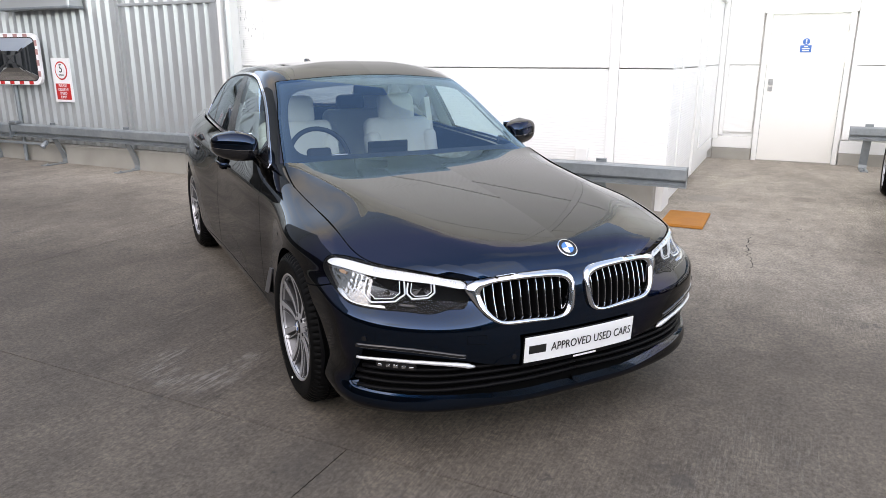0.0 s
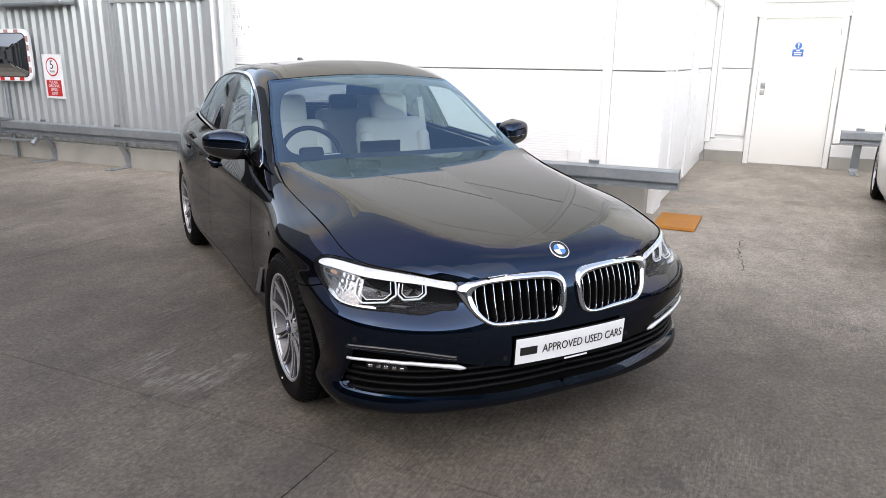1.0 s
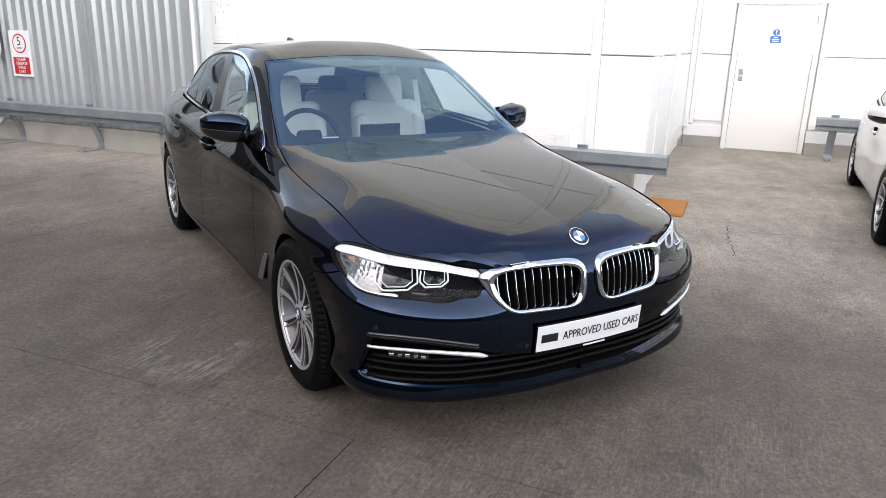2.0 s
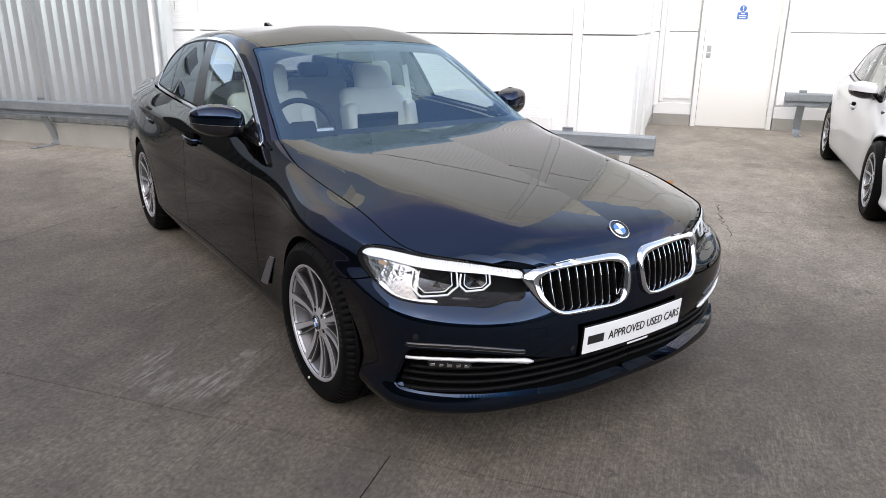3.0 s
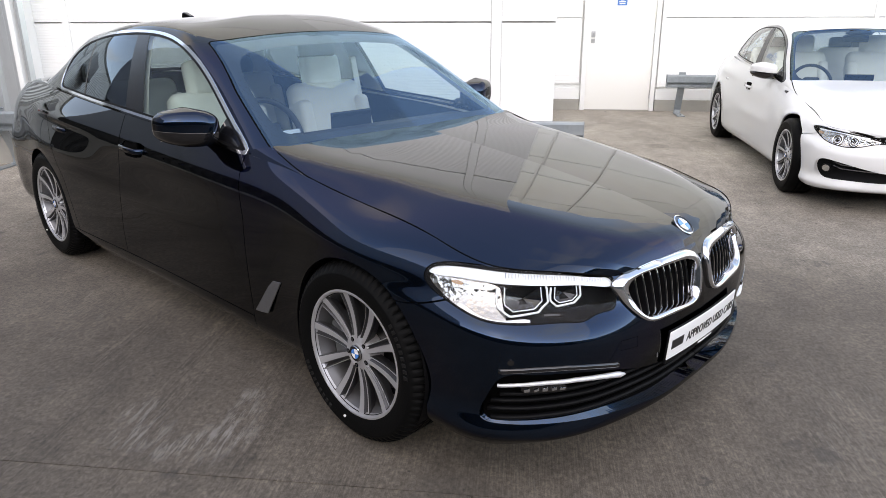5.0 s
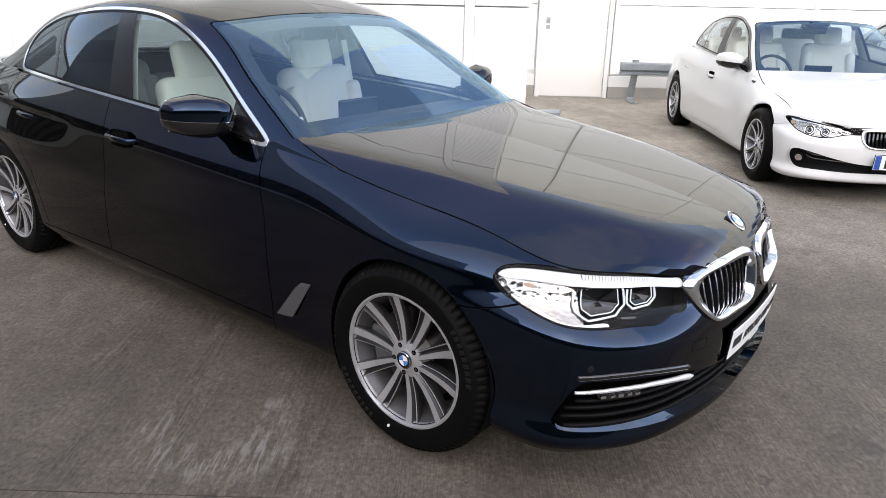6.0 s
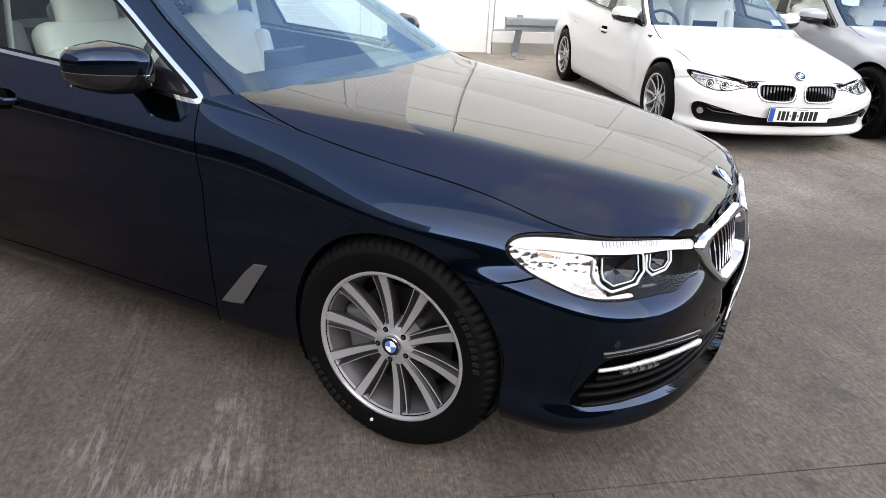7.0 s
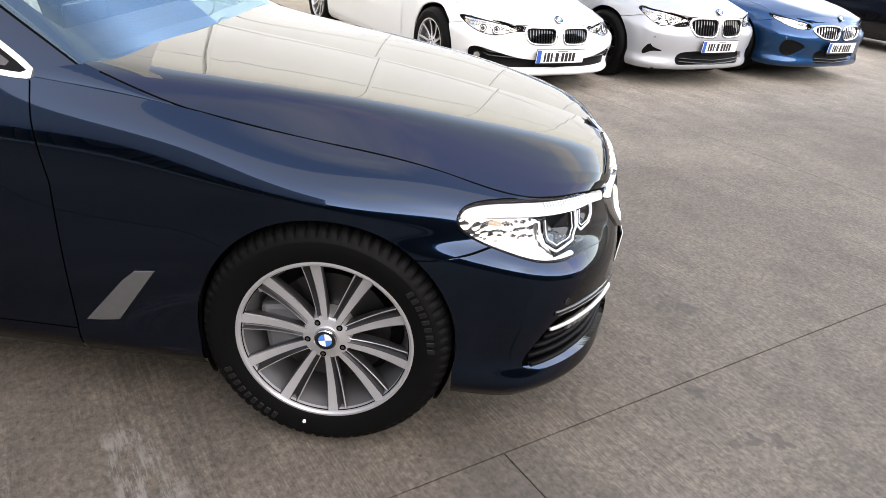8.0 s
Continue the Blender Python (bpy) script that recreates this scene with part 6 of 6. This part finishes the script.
# ---- the dark blue saloon ----
HERO = dict(
    shape=lambda l: l, axles=(0.0, 2.975), arch=0.346, hub=0.347, hub_z=0.338,
    lamp=[(.512, .608), (.506, .667), (.52, .695), (.62, .7165), (.79, .7378), (.95, .7468), (1.045, .751), (1.119, .748), (1.165, .731), (1.180, .700), (1.154, .668), (1.098, .639), (1.035, .617), (.957, .607), (.863, .602), (.75, .596), (.651, .589), (.599, .598), (.557, .600)],
    kidney=[(.028, .678), (.056, .704), (.13, .713), (.25, .713), (.36, .706), (.43, .692), (.456, .669), (.449, .646), (.431, .615), (.406, .581), (.369, .550), (.326, .536), (.207, .532), (.084, .534), (.042, .557), (.026, .623)],
    intake=[(-.2, .365), (0, .365), (.25, .368), (.38, .380), (.50, .406), (.60, .424), (.74, .443), (.87, .453), (.965, .450), (1.0, .41), (1.022, .345), (1.034, .296), (.97, .280), (.80, .272), (.6, .262), (.4, .250), (.2, .242), (0, .240), (-.2, .240)],
    bumper_split=([0.0, .90, .945, .96, 1.134, 1.25, 1.4], [.95, .95, .80, .69, .648, .612, .60]),
    door1=([.18, .28, .69, .92, 1.0], [.70, .70, .715, .768, .79]), door2=([.2, .39, .68, .87, 1.0], [1.93, 1.92, 1.875, 1.86, 1.88]),
    door3=([.2, .30, .40, .55, .70, .85, 1.04], [2.545, 2.545, 2.56, 2.60, 2.69, 2.80, 2.86]), sill=0.262,
    handles=(1.70, 2.62), handle_x=.884, handle_z=.845, arch_x=[.89, .925, .93],
    screen=([.955, 1.165, 1.35], [.745, .670, .592], 1.386, .105, 1.52), rear_screen=(2.6, [.60, .46], 1.36, 1.09),
    dlo=[(.755, .936), (1.0, .951), (1.50, .982), (1.90, 1.003), (2.35, 1.024), (2.80, 1.046), (2.885, 1.066), (2.91, 1.14), (2.87, 1.228), (2.65, 1.328), (2.27, 1.384), (1.945, 1.396), (1.69, 1.382), (1.47, 1.334), (1.25, 1.238), (1.06, 1.124), (.875, 1.016)],
    frit=(.045, .055, .052), trim_width=0.012, trim_mat=M_CHROME, trim_label="polished chrome window surround",
    pillar=(1.70, .42, 1.90, .22, 2.44, .22), sail=(1.02, -.35), rear_glass=M_PRIVACY, front_glass=M_DOORGLASS, mirror=(.80, 1.04, 1.028, 1.0),
    track=.802, tyre=.338, rim=.236, tyre_w=.236, spokes=10, dash_z=.93, wiper=(.65, .64), antenna=(2.62, 1.432),
    brow=[(.512, .672), (.52, .692), (.62, .7135), (.79, .735), (.95, .7445), (1.045, .749), (1.122, .7465), (1.172, .724), (1.150, .716), (1.09, .718), (.953, .711), (.78, .699), (.62, .684)],
    reflectors=[("outer_reflector", [(.955, .700), (1.09, .716), (1.168, .714), (1.172, .698), (1.146, .670), (1.09, .643), (1.02, .622), (.945, .615), (.945, .66)], -0.022, M_REFL, "faceted chrome reflector"),
                ("side_marker", [(1.07, .706), (1.098, .709), (1.105, .703), (1.092, .698), (1.072, .698)], -0.016, M_AMBER, "small amber side marker"),
                ("lower_strip", [(.93, .617), (1.035, .629), (1.085, .650), (1.095, .644), (1.035, .621), (.93, .609), (.86, .608), (.86, .613)], -0.008, M_SATIN, "bright lower light strip")],
    rings=[], guides=[(.865, .664, .100, .038), (.705, .666, .066, .030)],
)
hero, sk = saloon("saloon_car", Matrix(), "dark blue metallic four-door saloon with chrome twin grille", M_PAINT, HERO, True)
nose = Nose(sk)
INNER = [(.050, .660), (.088, .682), (.218, .691), (.32, .688), (.378, .676), (.402, .655), (.400, .631), (.387, .596), (.359, .563), (.325, .550), (.207, .547), (.078, .550), (.053, .612)]
for s, fl in ((1, lambda p: p), (-1, flipped)):
    kidney(hero, nose, HERO["kidney"], INNER, s, 10, M_CHROME)
    headlight(hero, nose, sk, HERO, s, fl, True)
    tk = sk["intake"]
    panel_part("lower_intake", fl(pushed(tk, -0.055)), M_DARKGAP, hero, "black lower air intake")
    ws = np.linspace(.472, .985, 40)
    zf = np.interp(ws, [.47, .52, .60, .70, .86, .985], [.381, .391, .402, .412, .421, .418])
    part("fog_strip", tube_bm([nose.at(w, z, 0.001, s) for w, z in zip(ws, zf)], np.interp(ws, [.47, .50, .58, .985], [.003, .0105, .0085, .0055]), 8, flat=1.0), M_BRIGHT, hero, "bright silver strip", smooth=True)
    ze = np.interp(ws, [.50, .62, .74, .867, .985], [.424, .446, .463, .471, .468])
    part("edge_strip", tube_bm([nose.at(w, z, -0.001, s) for w, z in zip(ws[3:], ze[3:])], 0.0095, 8, flat=0.8), M_GLOSSBLK, hero, "black glossy edge strip", smooth=True)
    fog = skin_piece("fog_light", tk, [(.72, .376), (.74, .394), (.82, .401), (.90, .402), (.895, .388), (.82, .378)], -0.004, M_GLOSSBLK, hero, fl, "small fog light", 0.015)
    for kx in range(5):
        part("cell", moved(box_bm(-0.009 + 0.002 * (kx % 2), 0.009, -0.002, 0.002, -0.005, 0.004 + 0.002 * (kx % 3), 0.0015), Matrix.Translation(nose.at(.745 + .034 * kx, .387 + .0018 * kx, -0.001, s)) @ pose(0, 0, 0, 0, 12 * (kx % 2) * s, 35 * s)), M_CHROME, fog)
    for z, w1 in ((.372, .97), (.346, 1.0), (.320, 1.01), (.295, 1.0)):
        pts = [nose.at(w, z - 0.010 * (1 - w) + 0.030 * max(0.0, 0.6 - w), -0.018, s) for w in np.linspace(0.0, w1, 22)]
        part("louvre", tube_bm(pts, 0.0075, 6, flat=1.5), M_PLASTIC, hero, smooth=True)
    part("parking_sensor", cyl_bm((s * .292, nose.y(.292, .404) + .004, .404), (s * .292, nose.y(.292, .404) - .002, .404), .010, 16), M_GLOSSBLK, hero)
    a, b = Vector(nose.at(.946, .498, 0.0, s)), Vector(nose.at(.946, .498, 0.0025, s))
    part("parking_sensor", cyl_bm(a, b, .010, 16), M_GLOSSBLK, hero)
    vent = extrude_poly([(.459, .479), (.514, .472), (.550, .440), (.664, .304), (.620, .308), (.570, .316)], 0.006, "x", 0.0015)
    part("wing_vent", moved(vent, pose(s * .884 - (0.003 if s > 0 else 0.004), 0, 0, 0, 0, 0)), M_VENT, hero, "grey wing vent trim")
eye = [(.40, .468), (.40, .502), (.475, .506), (.475, .474)]
for p, q in zip(eye, eye[1:] + eye[:1]):
    run = [(-(p[0] + (q[0] - p[0]) * t), p[1] + (q[1] - p[1]) * t) for t in np.linspace(0, 1, 7)]
    part("tow_eye_cover_gap", tube_bm([(x, nose.y(x, z) + 0.0005, z) for x, z in run], 0.0011, 5), M_DARKGAP, hero)
plate_on(hero, -.862, .428, .520, .104, 4)
badge_on(hero, pose(0, -.740, .768, -52), .041)


# ---- other parked cars ----


def remap(ys, yt, sx, sz):
    def m(l):
        l = l.copy()
        l[:, 0] *= sx
        l[:, 1] = np.interp(l[:, 1], ys, yt)
        l[:, 2] *= sz
        return l
    return m


def compact(label_paint, **kw):
    base = dict(HERO)
    f = remap([-.90, -.5, 0, 2.975, 4.2], [-.80, -.45, 0, 2.81, 3.87], .957, .975)
    base.update(
        shape=f, axles=(0.0, 2.81), arch=.350, hub=.340, hub_z=.326, tyre=.326, rim=.222, tyre_w=.225, track=.775,
        kidney=[(.030, .60), (.036, .660), (.10, .676), (.25, .676), (.335, .664), (.350, .62), (.335, .555), (.29, .518), (.20, .508), (.10, .510), (.045, .530)],
        lamp=[(.42, .652), (.43, .684), (.55, .692), (.75, .712), (.93, .735), (1.07, .742), (1.10, .732), (1.05, .690), (.96, .640), (.84, .605), (.70, .598), (.60, .622), (.50, .640)],
        intake=[(-.2, .372), (.04, .372), (.42, .375), (.60, .408), (.84, .462), (.95, .468), (1.0, .42), (.985, .345), (.93, .305), (.74, .295), (.45, .288), (.04, .283), (-.2, .283)],
        bumper_split=([0.0, .90, .95, .97, 1.07, 1.2, 1.4], [.95, .95, .80, .69, .66, .63, .60]),
        door1=([.18, .28, .69, .92, 1.0], [.62, .62, .64, .69, .70]), door2=([.2, .39, .68, .87, 1.0], [1.80, 1.79, 1.75, 1.74, 1.76]),
        door3=([.2, .30, .40, .55, .70, .85, 1.04], [2.39, 2.39, 2.41, 2.45, 2.54, 2.65, 2.70]),
        handles=(1.58, 2.46), handle_x=.838, handle_z=.825, arch_x=[.85, .885, .89],
        screen=([.93, 1.136, 1.316], [.720, .647, .574], 1.351, .105, 1.44), rear_screen=(2.46, [.575, .44], 1.326, 1.065),
        dlo=[(.70, .912), (.94, .927), (1.42, .957), (1.80, .978), (2.22, .998), (2.60, 1.02), (2.71, 1.04), (2.72, 1.10), (2.66, 1.185), (2.47, 1.277), (2.14, 1.328), (1.84, 1.340), (1.60, 1.326), (1.39, 1.283), (1.18, 1.196), (1.0, 1.09), (.82, .987)],
        frit=(.03, .03, .035), trim_width=.016, trim_mat=M_GLOSSBLK, trim_label="gloss black window surround", pillar=(1.60, .42, 1.78, .22, 2.30, .22), sail=(.96, -.35),
        rear_glass=M_GLASS, front_glass=M_GLASS, mirror=(.765, .98, 1.0, .95), spokes=10, dash_z=.905, wiper=(.66, .66), antenna=(2.48, 1.38),
        brow=[(.60, .688), (.75, .708), (.93, .731), (1.05, .737), (1.04, .725), (.93, .717), (.75, .697), (.62, .680)],
        reflectors=[("reflector", [(.50, .648), (.56, .672), (.70, .690), (.90, .712), (1.05, .722), (1.06, .705), (.97, .648), (.85, .612), (.71, .605), (.60, .628)], -.026, M_REFL, "bright chrome reflector"),
                    ("indicator", [(1.0, .702), (1.035, .712), (1.045, .705), (1.02, .690)], -.014, M_AMBER, "amber indicator")],
        rings=[((.86, .655, .033), 16), ((.72, .648, .028), 16)])
    base.update(kw)
    return base


def front_of(car, sk, spec, inner, plate, badge, slats=9, tip=False, frame_m=None):
    n = Nose(sk)
    for s, fl in ((1, lambda p: p), (-1, flipped)):
        kidney(car, n, spec["kidney"], inner, s, slats, frame_m or M_SATIN, 0.010, tip, 0.006)
        headlight(car, n, sk, spec, s, fl, False)
        panel_part("lower_intake", fl(pushed(sk["intake"], -0.035)), M_PLASTIC, car, "black lower air intake")
        for ex in sk["extra"]:
            panel_part("side_vent", fl(pushed(ex, -0.020)), M_PLASTIC, car, "black side air vent")
        for z in spec.get("louvres", (.335, .365)):
            part("louvre", tube_bm([n.at(w, z - .03 * (1 - min(1, w / .8)) + (0.02 if w > .8 else 0), -.012, s) for w in np.linspace(.0, spec.get("louvre_to", .84), 14)], .006, 6, flat=1.4), M_GLOSSBLK, car, smooth=True)
        for w, z in spec.get("fogs", ()):
            a, b = Vector(n.at(w, z, -.030, s)), Vector(n.at(w, z, -.008, s))
            fg = part("fog_light", cyl_bm(a, b, .034, 20, bevel=.004), M_PLASTIC, car)
            part("fog_lens", cyl_bm(b, b + (b - a) * .1, .027, 20), M_SATIN, fg)
        q = n.at(.9, .50, 0.0, s)
        part("parking_sensor", cyl_bm(n.at(.9, .49, -.002, s), n.at(.9, .49, .002, s), .010, 14), M_SATIN, car)
    y, z = plate
    plate_on(car, y, z, .520, .112, 3, "reg")
    badge_on(car, pose(0, *badge), .041)


ZM = ([0, .20, .30, .75, .95, 1.45], [0, .178, .255, .645, .888, 1.42])


def lowered(spec):
    """A lower nose and roof: maps every height of a spec."""
    z1 = lambda z: float(np.interp(z, *ZM))
    zs = lambda pts: [(p[0], z1(p[1])) for p in pts]
    out = dict(spec)
    inner = spec["shape"]

    def f(l):
        l = inner(l)
        l[:, 2] = np.interp(l[:, 2], *ZM)
        return l

    out["shape"] = f
    for key in ("lamp", "kidney", "intake", "dlo", "brow", "fogs"):
        out[key] = zs(spec[key])
    down = lambda pts: [(p[0], p[1] - 0.014) for p in pts]
    out["lamp"], out["brow"] = down(out["lamp"]), down(out["brow"])
    out["dlo"] = [(p[0], p[1] + (0.034 if p[1] > 1.10 else 0.012)) for p in out["dlo"]]
    for key in ("door1", "door2", "door3"):
        out[key] = ([z1(z) for z in spec[key][0]], spec[key][1])
    out["bumper_split"] = (spec["bumper_split"][0], [z1(z) for z in spec["bumper_split"][1]])
    sc, rs, mi, pl = spec["screen"], spec["rear_screen"], spec["mirror"], spec["reflectors"]
    out["screen"] = ([z1(z) for z in sc[0]], sc[1], z1(sc[2]), sc[3], sc[4])
    out["rear_screen"] = (rs[0], rs[1], z1(rs[2]), z1(rs[3]))
    out["mirror"] = (mi[0], mi[1], z1(mi[2]), mi[3])
    out["reflectors"] = [(a, down(zs(b)), c, d, e) for a, b, c, d, e in pl]
    out["rings"] = [((a, z1(b) - 0.014, c), n) for (a, b, c), n in spec["rings"]]
    out["handle_z"], out["dash_z"], out["sill"] = z1(spec["handle_z"]), z1(spec["dash_z"]), z1(spec["sill"])
    out["antenna"] = (spec["antenna"][0], z1(spec["antenna"][1]))
    out.update(arch_x=[.80, .832, .86], tyre=.314, hub_z=.314, rim=.214, hub=.325, arch=.345)
    return out


F_SPEC = lowered(compact(None, fogs=((.90, .385),)))
F_SPEC["card"] = True
F_TOP = [(.048, .60), (.053, .645), (.11, .660), (.25, .660), (.318, .648), (.330, .615), (.316, .562), (.28, .534), (.20, .524), (.10, .526), (.060, .542)]
F_INNER = [(x, float(np.interp(z, *ZM))) for x, z in F_TOP]
white, skf = saloon("saloon_car", pose(4.487, -.493, 0, 0, 0, -55.4), "white four-door saloon with black grille, parked nose out", M_PWHITE, F_SPEC)
front_of(white, skf, F_SPEC, F_INNER, (-.798, .350), (-.688, .640, -52), 10)
G_SPEC = compact(None,
    kidney=[(.022, .60), (.026, .665), (.10, .684), (.28, .684), (.37, .668), (.395, .63), (.375, .56), (.32, .515), (.20, .502), (.08, .504), (.034, .53)],
    lamp=[(.46, .622), (.46, .672), (.60, .690), (.80, .715), (.95, .733), (1.06, .740), (1.08, .724), (1.02, .670), (.93, .620), (.82, .590), (.74, .606), (.66, .590), (.56, .596)],
    intake=[(-.2, .372), (.04, .372), (.30, .372), (.42, .368), (.56, .345), (.60, .30), (.58, .25), (.45, .232), (.04, .23), (-.2, .23)],
    extra=([(.90, .47), (.93, .45), (.90, .40), (.78, .365), (.76, .35), (.88, .345), (.99, .31), (1.0, .33), (.965, .40)],),
    louvres=(.31, .28), louvre_to=.54, dark_wheels=True, spokes=10)
G_INNER = [(.040, .60), (.044, .652), (.10, .668), (.27, .668), (.345, .654), (.370, .625), (.350, .570), (.305, .530), (.20, .518), (.085, .520), (.050, .54)]
silver, skg = saloon("saloon_car", pose(5.60, -2.14, 0, 0, 0, -54), "pale silver-white saloon with sharp slim headlights, parked nose out", M_PSILVER, G_SPEC)
front_of(silver, skg, G_SPEC, G_INNER, (-.800, .425), (-.688, .742, -52), 9)
B_SPEC = compact(None,
    shape=remap([-.90, -.5, 0, 2.975, 4.2], [-.84, -.47, 0, 2.82, 3.95], 1.0, .945),
    kidney=[(.020, .58), (.026, .615), (.12, .640), (.30, .640), (.42, .618), (.45, .585), (.40, .535), (.30, .495), (.15, .478), (.05, .488), (.024, .53)],
    lamp=[(.56, .596), (.58, .632), (.72, .658), (.88, .686), (1.0, .700), (1.10, .707), (1.09, .685), (1.0, .642), (.88, .606), (.74, .582), (.64, .580)],
    intake=[(-.2, .36), (.04, .36), (.30, .36), (.40, .36), (.44, .31), (.40, .25), (.30, .225), (.04, .22), (-.2, .22)],
    extra=([(.60, .40), (.70, .445), (.86, .47), (.93, .44), (.94, .36), (.86, .30), (.74, .31), (.66, .35)],),
    bumper_split=([0.0, .90, .95, .97, 1.07, 1.2, 1.4], [.95, .95, .78, .68, .65, .62, .60]), louvres=(.30, .27), louvre_to=.40, arch_x=[.88, .92, .93], track=.80, dark_wheels=True,
    brow=[(.62, .636), (.72, .657), (.88, .685), (1.0, .70), (1.07, .706), (1.0, .69), (.88, .672), (.74, .645)],
    reflectors=[("reflector", [(.60, .604), (.64, .630), (.74, .650), (.88, .676), (1.0, .692), (1.06, .692), (1.0, .650), (.88, .616), (.75, .592), (.65, .588)], -.02, M_REFL, "bright reflector")], rings=[])
B_INNER = [(.036, .58), (.044, .603), (.13, .624), (.29, .624), (.39, .606), (.415, .583), (.375, .545), (.29, .510), (.16, .495), (.065, .502), (.042, .535)]
blue, skb = saloon("coupe_car", pose(6.72, -3.78, 0, 0, 0, -54), "bright blue metallic coupe with wide chrome grille, parked nose out", M_PBLUE, B_SPEC)
front_of(blue, skb, B_SPEC, B_INNER, (-.845, .41), (-.72, .715, -52), 9, True, M_CHROME)
N_SPEC = compact(None)
black, skn = saloon("saloon_car", pose(9.42, -7.60, 0, 0, 0, -55), "black saloon parked nose out at the end of the row", M_PBLACK, N_SPEC)
front_of(black, skn, N_SPEC, F_TOP, (-.798, .425), (-.688, .742, -52), 10)


# ---- concrete deck in cast bays ----
deck = empty("floor_deck", SITE, "brush-finished grey concrete parking deck with joints", "floor", kind="structure")
BAYS = ((-1.0, 9.4, [-200, -40, -18.0, -10.84, -3.68, 3.48, 10.64, 17.8, 40, 200]), (-8.2, -1.0, [-200, -40, -14.4, -7.26, -0.10, 7.06, 14.22, 40, 200]), (-200, -8.2, [-200, -30, -3.68, 20, 200]))
for b0, b1, cuts in BAYS:
    for a0, a1 in zip(cuts[:-1], cuts[1:]):
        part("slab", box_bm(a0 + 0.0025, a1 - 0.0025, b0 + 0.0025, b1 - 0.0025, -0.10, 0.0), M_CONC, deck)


def crack(pts, w, seed):
    """A fine wandering crack in the deck."""
    rnd = random.Random(seed)
    bm = bmesh.new()
    prev = None
    P = [Vector((*on_site(*p), 0.0)) for p in pts]
    for p, q in zip(P[:-1], P[1:]):
        k = max(3, int((q - p).length / 0.05))
        side_v = (q - p).cross(Vector((0, 0, 1))).normalized()
        for i in range(k):
            c = p.lerp(q, i / k) + side_v * rnd.uniform(-0.02, 0.02)
            ww = w * rnd.uniform(0.3, 1.0) / 2
            now = [bm.verts.new(c + side_v * e + Vector((0, 0, 0.0015))) for e in (-ww, ww)]
            if prev:
                bm.faces.new((prev[0], prev[1], now[1], now[0]))
            prev = now
    return bm


part("crack", crack([(3.35, 1.12), (3.2, 1.0), (2.95, 0.80), (2.57, 0.43)], 0.012, 1), M_JOINT, deck, "fine wandering crack")
part("crack", crack([(3.2, 1.0), (3.45, 0.75), (3.6, 0.7)], 0.008, 2), M_JOINT, deck, "fine wandering crack")
